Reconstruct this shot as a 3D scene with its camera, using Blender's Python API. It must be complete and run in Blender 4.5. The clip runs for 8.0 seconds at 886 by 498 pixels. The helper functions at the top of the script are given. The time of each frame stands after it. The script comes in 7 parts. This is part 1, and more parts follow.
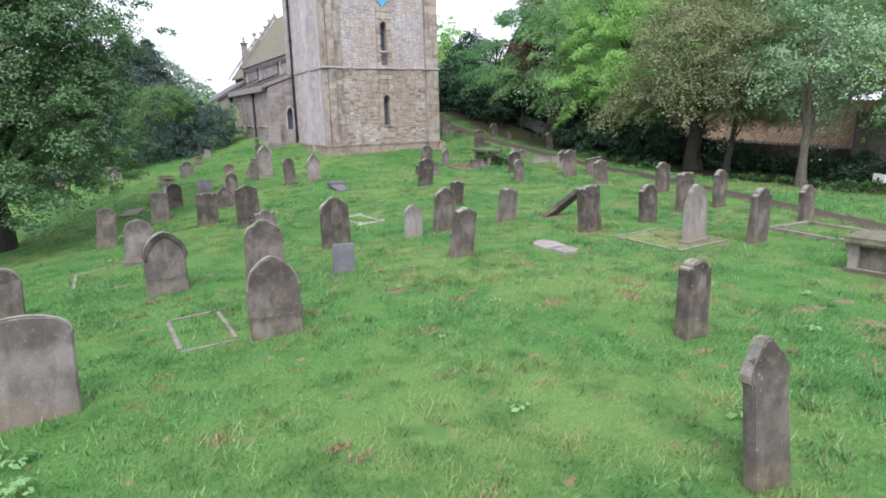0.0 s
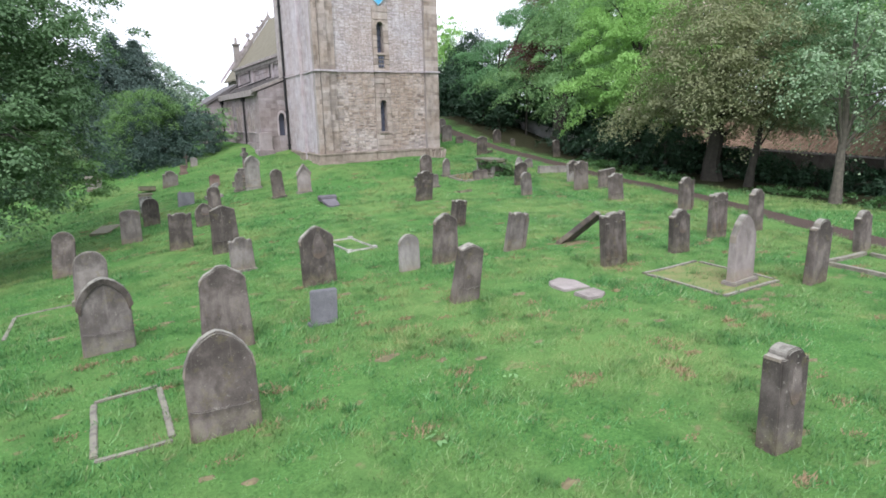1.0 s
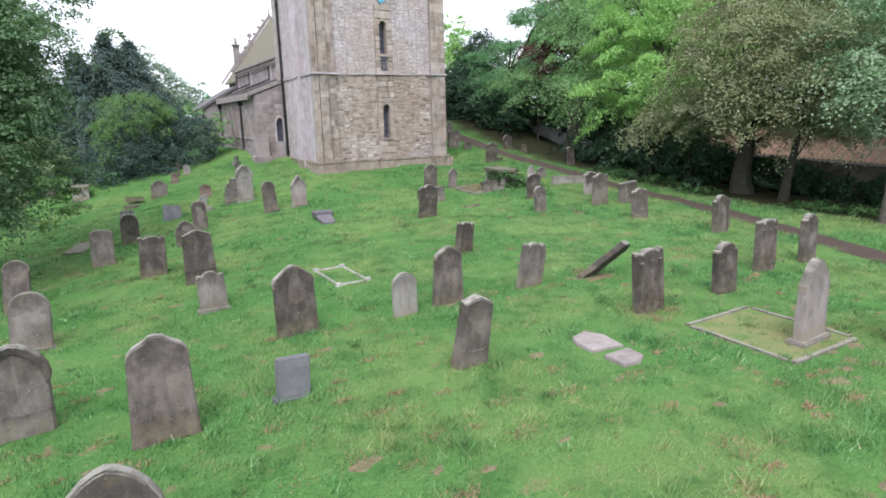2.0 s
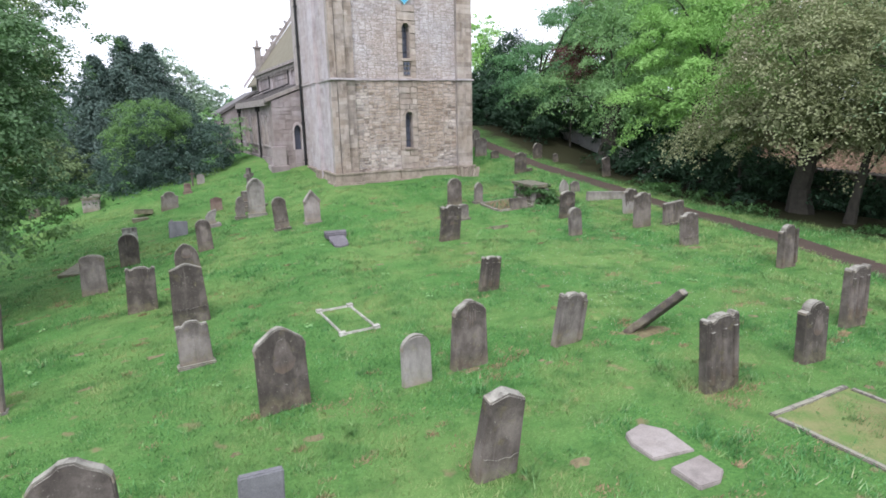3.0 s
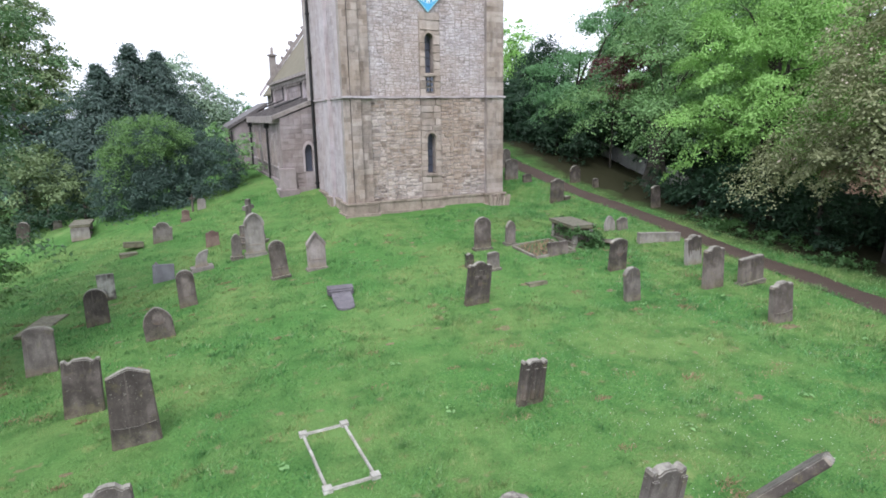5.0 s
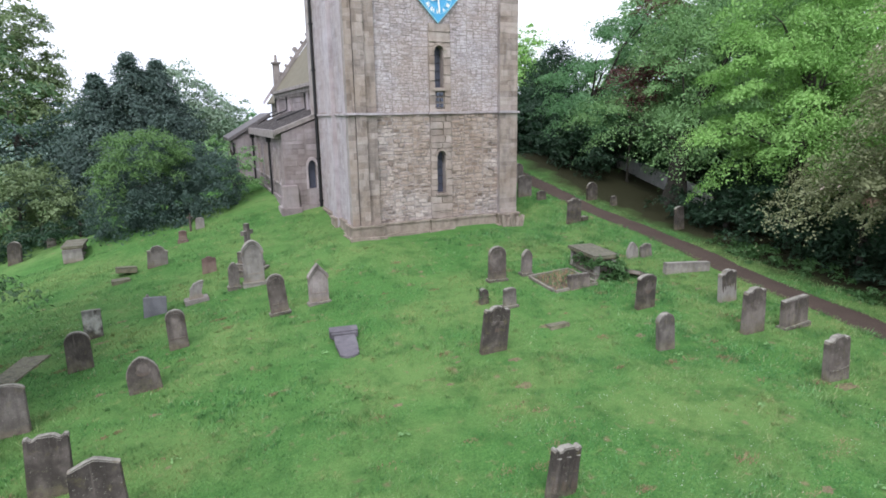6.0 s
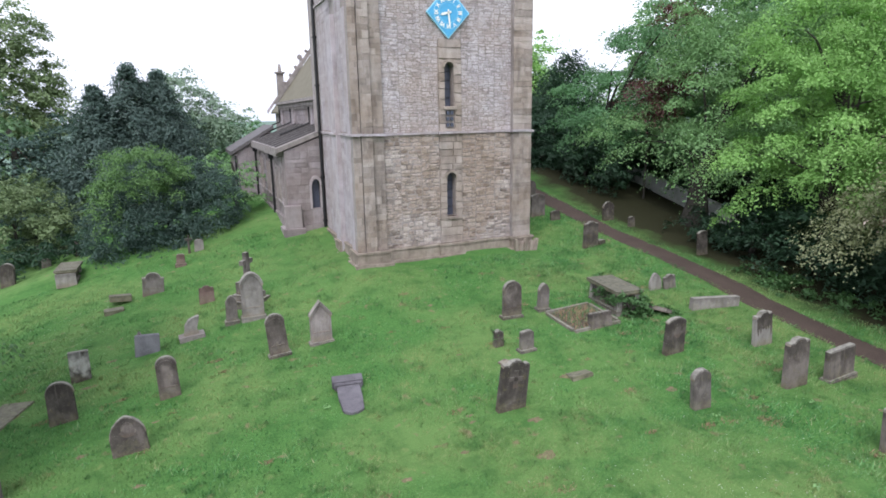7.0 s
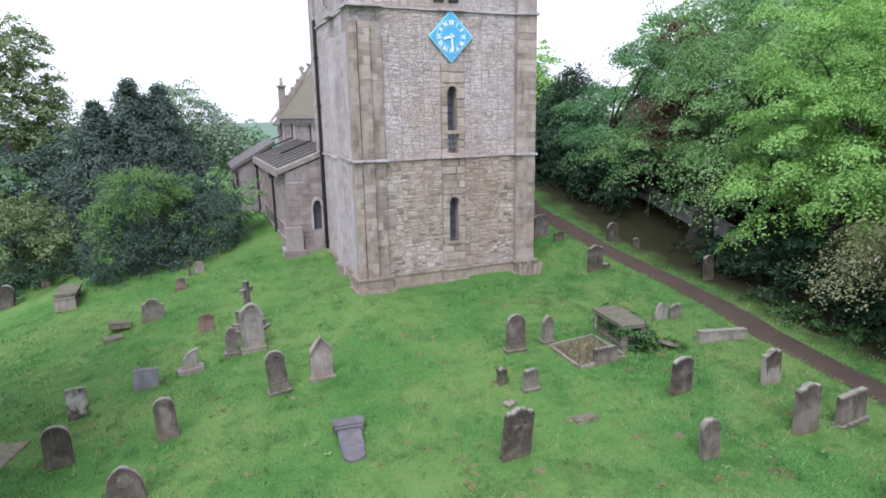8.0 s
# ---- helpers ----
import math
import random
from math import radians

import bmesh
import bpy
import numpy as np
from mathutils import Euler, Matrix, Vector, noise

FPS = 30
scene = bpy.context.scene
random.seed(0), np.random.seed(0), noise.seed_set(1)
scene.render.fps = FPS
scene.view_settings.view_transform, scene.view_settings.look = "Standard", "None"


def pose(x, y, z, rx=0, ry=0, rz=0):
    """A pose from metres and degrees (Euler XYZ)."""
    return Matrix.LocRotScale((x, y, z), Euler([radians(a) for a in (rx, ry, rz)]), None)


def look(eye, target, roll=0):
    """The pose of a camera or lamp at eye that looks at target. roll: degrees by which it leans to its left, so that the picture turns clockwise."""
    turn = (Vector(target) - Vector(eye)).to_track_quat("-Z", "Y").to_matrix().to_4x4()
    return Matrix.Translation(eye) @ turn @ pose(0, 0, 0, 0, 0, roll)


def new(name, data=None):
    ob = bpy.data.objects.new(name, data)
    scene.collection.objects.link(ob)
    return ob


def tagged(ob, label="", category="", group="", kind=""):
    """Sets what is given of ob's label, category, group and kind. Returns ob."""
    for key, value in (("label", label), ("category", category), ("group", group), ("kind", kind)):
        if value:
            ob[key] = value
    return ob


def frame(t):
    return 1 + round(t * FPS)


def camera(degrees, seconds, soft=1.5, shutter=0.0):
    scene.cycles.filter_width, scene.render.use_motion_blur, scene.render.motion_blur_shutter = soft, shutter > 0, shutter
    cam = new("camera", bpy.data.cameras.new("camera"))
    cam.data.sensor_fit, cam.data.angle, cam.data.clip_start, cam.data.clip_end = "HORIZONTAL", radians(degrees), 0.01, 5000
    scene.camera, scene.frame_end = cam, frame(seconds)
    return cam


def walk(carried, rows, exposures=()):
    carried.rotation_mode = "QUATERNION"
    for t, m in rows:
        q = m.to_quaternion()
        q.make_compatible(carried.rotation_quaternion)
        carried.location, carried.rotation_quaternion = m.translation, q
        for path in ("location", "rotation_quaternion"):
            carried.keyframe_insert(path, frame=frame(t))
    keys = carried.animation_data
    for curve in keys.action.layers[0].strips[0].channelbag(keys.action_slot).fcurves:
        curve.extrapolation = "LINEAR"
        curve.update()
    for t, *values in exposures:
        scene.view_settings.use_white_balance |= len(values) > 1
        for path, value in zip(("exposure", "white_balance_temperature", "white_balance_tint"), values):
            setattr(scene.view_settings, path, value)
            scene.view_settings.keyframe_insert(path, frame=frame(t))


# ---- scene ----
cam = camera(73.4, 8.0, 1.7)
PATH = [
    (0, (-10.37, 1.448, 2.761), (-9.397, 3.139, 2.32), -1.4),
    (0.5, (-9.882, 2.279, 2.88), (-8.908, 3.97, 2.443), -1.3),
    (1, (-9.366, 3.158, 3.043), (-8.394, 4.85, 2.603), -1.4),
    (1.5, (-8.824, 3.974, 3.174), (-7.854, 5.667, 2.733), -1.4),
    (3, (-7.249, 6.438, 3.704), (-6.382, 8.185, 3.262), -1.3),
    (3.5, (-6.829, 7.211, 3.927), (-5.972, 8.963, 3.483), -1.2),
    (4, (-6.396, 7.992, 4.15), (-5.547, 9.748, 3.704), -1.2),
    (4.5, (-6.06, 8.715, 4.316), (-5.242, 10.486, 3.873), -1.1),
    (6, (-5.319, 10.844, 5.163), (-4.543, 12.634, 4.721), -1.0),
    (6.5, (-5.095, 11.452, 5.478), (-4.329, 13.246, 5.036), -1.1),
    (7, (-4.923, 12.076, 5.834), (-4.165, 13.874, 5.392), -1.0),
    (7.5, (-4.808, 12.392, 6.191), (-4.054, 14.191, 5.749), -1.0),
    (8, (-4.76, 12.471, 6.61), (-4.009, 14.271, 6.171), -1.0),
]
walk(cam, [(t, look(eye, target, roll)) for t, eye, target, roll in PATH], [(0.0, 1.06, 6310, 13), (4.0, 1.06, 6280, 13), (6.3, 0.82, 6230, 14), (7.2, 0.79, 6210, 14), (8.0, 0.89, 6190, 15)])

# ---- overcast daylight ----
world = bpy.data.worlds.new("overcast_sky")
scene.world = world
world.use_nodes = True
wn, wl = world.node_tree.nodes, world.node_tree.links
sky = wn.new("ShaderNodeTexSky")
sky.sky_type, sky.sun_disc = "NISHITA", False
sky.sun_elevation, sky.sun_rotation = radians(52), radians(215)
sky.air_density, sky.dust_density = 1.0, 3.0
grey = wn.new("ShaderNodeHueSaturation")
grey.inputs["Saturation"].default_value = 0.12
wl.new(sky.outputs[0], grey.inputs["Color"])
cloud = wn.new("ShaderNodeMix")
cloud.data_type = "RGBA"
cloud.inputs[0].default_value = 0.55
cloud.inputs[7].default_value = (7.3, 7.75, 8.9, 1)
wl.new(grey.outputs[0], cloud.inputs[6])
wl.new(cloud.outputs[2], wn["Background"].inputs["Color"])
wn["Background"].inputs["Strength"].default_value = 0.15
sun_data = bpy.data.lights.new("sun", "SUN")
sun_data.energy, sun_data.angle, sun_data.color = 1.1, radians(25), (1.0, 0.985, 0.955)
sun = new("sun", sun_data)
sun.matrix_world = look((-20, -28, 44), (0, 0, 0))

# ---- materials ----


def material(name, build, rough=0.9, spec=0.3):
    m = bpy.data.materials.new(name)
    m.use_nodes = True
    n, l = m.node_tree.nodes, m.node_tree.links
    b = n["Principled BSDF"]
    b.inputs["Roughness"].default_value = rough
    b.inputs["Specular IOR Level"].default_value = spec
    build(n, l, b)
    return m


def noise_node(n, l, co, scale, detail=4.0, rough=0.6, squash=None):
    t = n.new("ShaderNodeTexNoise")
    t.inputs["Scale"].default_value, t.inputs["Detail"].default_value, t.inputs["Roughness"].default_value = scale, detail, rough
    if squash:
        mp = n.new("ShaderNodeMapping")
        mp.inputs["Scale"].default_value = squash
        l.new(co, mp.inputs["Vector"])
        co = mp.outputs[0]
    l.new(co, t.inputs["Vector"])
    return t.outputs["Fac"]


def ramp(n, l, fac, stops):
    r = n.new("ShaderNodeValToRGB")
    e = r.color_ramp.elements
    e[0].position, e[0].color = stops[0][0], (*stops[0][1], 1)
    e[1].position, e[1].color = stops[-1][0], (*stops[-1][1], 1)
    for p, c in stops[1:-1]:
        k = e.new(p)
        k.color = (*c, 1)
    l.new(fac, r.inputs[0])
    return r.outputs[0]


def mix(n, l, fac, a, b, blend="MIX"):
    m = n.new("ShaderNodeMix")
    m.data_type, m.blend_type = "RGBA", blend
    for s, v in ((m.inputs[0], fac), (m.inputs[6], a), (m.inputs[7], b)):
        if isinstance(v, bpy.types.NodeSocket):
            l.new(v, s)
        elif isinstance(v, (int, float)):
            s.default_value = v
        else:
            s.default_value = (*v, 1)
    return m.outputs[2]


def bump(n, l, b, height, strength=0.4, distance=0.02):
    k = n.new("ShaderNodeBump")
    k.inputs["Strength"].default_value, k.inputs["Distance"].default_value = strength, distance
    l.new(height, k.inputs["Height"])
    l.new(k.outputs[0], b.inputs["Normal"])


def position(n):
    return n.new("ShaderNodeNewGeometry").outputs["Position"]


def random_of(n, island=False):
    return n.new("ShaderNodeNewGeometry").outputs["Random Per Island"] if island else n.new("ShaderNodeObjectInfo").outputs["Random"]


def stone_material(name, dark, mid, light, island=False, algae=0.0, spread=0.5, lichen=0.0, streaks=0.3, few_dark=0.0, drift=0.0):
    """Weathered stone: tone from piece to piece, blotches, streaks, pale lichen, green film, fine grain."""
    def build(n, l, b):
        p = position(n)
        tone = ramp(n, l, random_of(n, island), [(0.0, dark), (few_dark, dark), (few_dark + 0.05, [v * k for v, k in zip(mid, (0.84, 0.78, 0.72))]), (0.5, mid), (1.0, light)] if few_dark else [(0.0, dark), (0.5, mid), (1.0, light)])
        blot = noise_node(n, l, p, 1.7 if few_dark else 2.3, 6.0, 0.65)
        c = mix(n, l, spread, ramp(n, l, blot, [(0.3, dark), (0.5, mid), (0.7, light)]), tone)
        if drift:
            broad = noise_node(n, l, p, 0.55, 4.0, 0.6)
            c = mix(n, l, ramp(n, l, broad, [(0.44, (0, 0, 0)), (0.62, (drift,) * 3)]), c, [v * k for v, k in zip(mid, (0.88, 0.79, 0.68))])
            c = mix(n, l, ramp(n, l, broad, [(0.34, (drift * 0.6,) * 3), (0.48, (0, 0, 0))]), c, [v * k for v, k in zip(light, (0.84, 0.86, 0.91))])
        streak = noise_node(n, l, p, 1.0, 4.0, 0.55, (5.0, 5.0, 0.9))
        c = mix(n, l, ramp(n, l, streak, [(0.48, (0, 0, 0)), (0.72, (streaks,) * 3)]), c, [v * 0.5 for v in dark])
        if lichen:
            spots = noise_node(n, l, p, 11.0, 5.0, 0.7)
            c = mix(n, l, ramp(n, l, spots, [(0.6, (0, 0, 0)), (0.72, (lichen,) * 3)]), c, (0.42, 0.41, 0.34))
        if algae:
            green = noise_node(n, l, p, 3.1, 5.0, 0.6)
            c = mix(n, l, ramp(n, l, green, [(0.48, (0, 0, 0)), (0.7, (algae,) * 3)]), c, (0.10, 0.13, 0.045))
        if few_dark:
            speck = noise_node(n, l, p, 13.0, 7.0, 0.8)
            c = mix(n, l, 0.9, c, ramp(n, l, speck, [(0.36, (0.18,) * 3), (0.46, (0.5,) * 3), (0.66, (0.60,) * 3)]), "OVERLAY")
        grain = noise_node(n, l, p, 55.0, 6.0, 0.75)
        c = mix(n, l, 0.35, c, ramp(n, l, grain, [(0.25, (0.25, 0.25, 0.25)), (0.75, (0.9, 0.9, 0.9))]), "OVERLAY")
        l.new(c, b.inputs["Base Color"])
        rough = n.new("ShaderNodeMath")
        rough.operation = "MULTIPLY_ADD"
        rough.inputs[1].default_value = 1.6
        l.new(noise_node(n, l, p, 9.0, 5.0, 0.7), rough.inputs[0])
        l.new(grain, rough.inputs[2])
        bump(n, l, b, rough.outputs[0], 0.55, 0.03)
    return material(name, build, 0.93, 0.2)


def leaf_material(name, dark, mid, light):
    def build(n, l, b):
        p = position(n)
        c = mix(n, l, 0.55, ramp(n, l, random_of(n, True), [(0.0, dark), (0.5, mid), (1.0, light)]), mid)
        big = noise_node(n, l, p, 0.55, 3.0, 0.6)
        c = mix(n, l, ramp(n, l, big, [(0.35, (0.0, 0.0, 0.0)), (0.7, (0.6, 0.6, 0.6))]), c, light)
        l.new(c, b.inputs["Base Color"])
        t = n.new("ShaderNodeBsdfTranslucent")
        l.new(mix(n, l, 1.0, c, (1.7, 1.8, 1.5), "MULTIPLY"), t.inputs["Color"])
        s = n.new("ShaderNodeMixShader")
        s.inputs[0].default_value = 0.24
        l.new(b.outputs[0], s.inputs[1])
        l.new(t.outputs[0], s.inputs[2])
        l.new(s.outputs[0], n["Material Output"].inputs["Surface"])
    return material(name, build, 0.55, 0.35)


def plain_material(name, colour, rough=0.6, metal=0.0, amount=0.25, scale=14.0):
    def build(n, l, b):
        g = noise_node(n, l, position(n), scale, 5.0, 0.65)
        l.new(mix(n, l, amount, colour, ramp(n, l, g, [(0.3, [v * 0.5 for v in colour]), (0.7, [min(1, v * 1.5) for v in colour])])), b.inputs["Base Color"])
        b.inputs["Metallic"].default_value = metal
        bump(n, l, b, g, 0.15, 0.01)
    return material(name, build, rough, 0.4)


def grass_ground(n, l, b):
    p = position(n)
    fine = noise_node(n, l, p, 26.0, 6.0, 0.75)
    mid = noise_node(n, l, p, 2.2, 5.0, 0.65)
    wide = noise_node(n, l, p, 0.32, 4.0, 0.6)
    c = ramp(n, l, fine, [(0.3, (0.031, 0.085, 0.021)), (0.5, (0.068, 0.168, 0.042)), (0.72, (0.124, 0.255, 0.070))])
    c = mix(n, l, ramp(n, l, wide, [(0.4, (0, 0, 0)), (0.62, (0.62, 0.62, 0.62))]), c, (0.142, 0.225, 0.072))
    c = mix(n, l, ramp(n, l, mid, [(0.62, (0, 0, 0)), (0.76, (0.7, 0.7, 0.7))]), c, (0.23, 0.26, 0.10))
    bare = noise_node(n, l, p, 3.7, 3.0, 0.5)
    c = mix(n, l, ramp(n, l, bare, [(0.64, (0, 0, 0)), (0.74, (0.85, 0.85, 0.85))]), c, (0.205, 0.165, 0.095))
    deep = noise_node(n, l, p, 1.7, 6.0, 0.7)
    c = mix(n, l, ramp(n, l, deep, [(0.34, (0.55,) * 3), (0.52, (0, 0, 0))]), c, (0.034, 0.098, 0.024))
    xyz = n.new("ShaderNodeSeparateXYZ")
    l.new(p, xyz.inputs[0])
    edge = noise_node(n, l, p, 0.9, 4.0, 0.6)

    def step(a, lo, hi):
        m = n.new("ShaderNodeMapRange")
        m.inputs[1].default_value, m.inputs[2].default_value = lo, hi
        l.new(a, m.inputs[0])
        return m.outputs[0]

    def times(a, c2):
        m = n.new("ShaderNodeMath")
        m.operation = "MULTIPLY"
        l.new(a, m.inputs[0])
        l.new(c2, m.inputs[1])
        return m.outputs[0]
    shift = n.new("ShaderNodeMath")
    shift.operation = "MULTIPLY_ADD"
    shift.inputs[1].default_value = 2.4
    l.new(edge, shift.inputs[0])
    l.new(xyz.outputs[0], shift.inputs[2])
    wood = times(step(shift.outputs[0], 11.6, 13.0), step(xyz.outputs[1], 7.0, 12.0))
    # brown leaf litter, with the shade under the trees added to its colour
    litter = ramp(n, l, fine, [(0.3, (0.017, 0.019, 0.009)), (0.7, (0.044, 0.043, 0.022))])
    c = mix(n, l, wood, c, litter)
    # distance haze painted in: far fields fade to a dull blue-green
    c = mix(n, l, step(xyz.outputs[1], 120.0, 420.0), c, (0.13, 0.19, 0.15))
    l.new(c, b.inputs["Base Color"])
    bump(n, l, b, fine, 0.7, 0.04)


def grass_blades(n, l, b):
    p = position(n)
    c = ramp(n, l, random_of(n, True), [(0.0, (0.034, 0.122, 0.034)), (0.5, (0.072, 0.212, 0.062)), (0.78, (0.136, 0.312, 0.107)), (0.92, (0.21, 0.345, 0.155)), (1.0, (0.31, 0.28, 0.16))])
    wide = noise_node(n, l, p, 0.32, 4.0, 0.6)
    c = mix(n, l, ramp(n, l, wide, [(0.46, (0, 0, 0)), (0.58, (0.78, 0.78, 0.78))]), c, (0.222, 0.275, 0.098))
    mid = noise_node(n, l, p, 2.2, 5.0, 0.65)
    c = mix(n, l, ramp(n, l, mid, [(0.55, (0, 0, 0)), (0.66, (0.7, 0.7, 0.7))]), c, (0.235, 0.235, 0.098))
    deep = noise_node(n, l, p, 1.7, 6.0, 0.7)
    c = mix(n, l, ramp(n, l, deep, [(0.38, (0.85,) * 3), (0.53, (0, 0, 0))]), c, (0.038, 0.125, 0.034))
    fleck = noise_node(n, l, p, 8.5, 3.0, 0.6)
    c = mix(n, l, ramp(n, l, fleck, [(0.62, (0, 0, 0)), (0.70, (0.75,) * 3)]), c, (0.24, 0.20, 0.105))
    bare = noise_node(n, l, p, 3.7, 3.0, 0.5)
    c = mix(n, l, ramp(n, l, bare, [(0.66, (0, 0, 0)), (0.76, (0.55, 0.55, 0.55))]), c, (0.235, 0.20, 0.115))
    l.new(c, b.inputs["Base Color"])


def path_surface(n, l, b):
    p = position(n)
    g = noise_node(n, l, p, 60.0, 5.0, 0.8)
    w = noise_node(n, l, p, 1.6, 4.0, 0.6)
    c = mix(n, l, 0.5, ramp(n, l, w, [(0.3, (0.040, 0.029, 0.024)), (0.7, (0.070, 0.051, 0.041))]), ramp(n, l, g, [(0.3, (0.032, 0.023, 0.019)), (0.7, (0.118, 0.086, 0.069))]))
    l.new(c, b.inputs["Base Color"])
    bump(n, l, b, g, 0.4, 0.01)


def roof_lead(n, l, b):
    p = position(n)
    g = noise_node(n, l, p, 5.0, 5.0, 0.7)
    l.new(ramp(n, l, g, [(0.3, (0.062, 0.056, 0.056)), (0.7, (0.14, 0.128, 0.125))]), b.inputs["Base Color"])


M_GRASS = material("grass_ground", grass_ground, 0.95, 0.1)
M_BLADE = material("grass_blades", grass_blades, 0.6, 0.25)
M_PATH = material("path_surface", path_surface, 0.9, 0.2)
M_LEAD = material("roof_lead", roof_lead, 0.7, 0.4)
M_RUBBLE = stone_material("rubble_stone", (0.086, 0.066, 0.056), (0.340, 0.284, 0.249), (0.503, 0.439, 0.398), spread=0.62, streaks=0.2, few_dark=0.15, drift=0.55)
M_RUBBLE_JOINED = stone_material("rubble_stone_joined", (0.086, 0.066, 0.056), (0.340, 0.284, 0.249), (0.503, 0.439, 0.398), True, spread=0.62, streaks=0.2, few_dark=0.13, drift=0.55)
M_UPPER = stone_material("upper_rubble", (0.182, 0.151, 0.142), (0.412, 0.368, 0.371), (0.508, 0.469, 0.483), True, spread=0.5, streaks=0.25, few_dark=0.10, drift=0.5)
M_ASHLAR = stone_material("ashlar_stone", (0.127, 0.102, 0.087), (0.301, 0.251, 0.218), (0.438, 0.382, 0.347), spread=0.5, streaks=0.45, drift=0.45)
M_FOOTING = stone_material("rough_footing", (0.13, 0.103, 0.083), (0.268, 0.222, 0.184), (0.375, 0.32, 0.275), True, spread=0.3, algae=0.15)
M_ASHLAR_JOINED = stone_material("ashlar_joined", (0.252, 0.217, 0.221), (0.389, 0.347, 0.361), (0.478, 0.437, 0.461), True, spread=0.35, drift=0.35)
M_ASHLAR_PIER = stone_material("pilaster_stone", (0.163, 0.131, 0.111), (0.334, 0.283, 0.251), (0.462, 0.404, 0.368), True, spread=0.5, drift=0.4)
M_MORTAR = stone_material("lime_mortar", (0.190, 0.164, 0.154), (0.300, 0.264, 0.252), (0.40, 0.360, 0.347), spread=0.1, drift=0.5)
M_WALLS = stone_material("nave_stone", (0.165, 0.138, 0.137), (0.275, 0.237, 0.237), (0.370, 0.328, 0.332), True, spread=0.5, drift=0.3)
M_COPING = stone_material("weathered_coping", (0.15, 0.132, 0.124), (0.265, 0.236, 0.222), (0.35, 0.315, 0.30), True, spread=0.4)
# dark glass, its blue tint painted in for the reflected sky
M_GLASS = plain_material("leaded_glass", (0.075, 0.082, 0.112), 0.22, 0.0, 0.4, 30.0)
M_IRON = plain_material("black_iron", (0.02, 0.02, 0.021), 0.55, 0.3)
M_BLUE = plain_material("blue_paint", (0.072, 0.335, 0.575), 0.5, 0.0, 0.15, 9.0)
M_PALEBLUE = plain_material("pale_blue_paint", (0.30, 0.62, 0.78), 0.5, 0.0, 0.1)
M_WHITE = plain_material("white_paint", (0.80, 0.80, 0.74), 0.5, 0.0, 0.08)

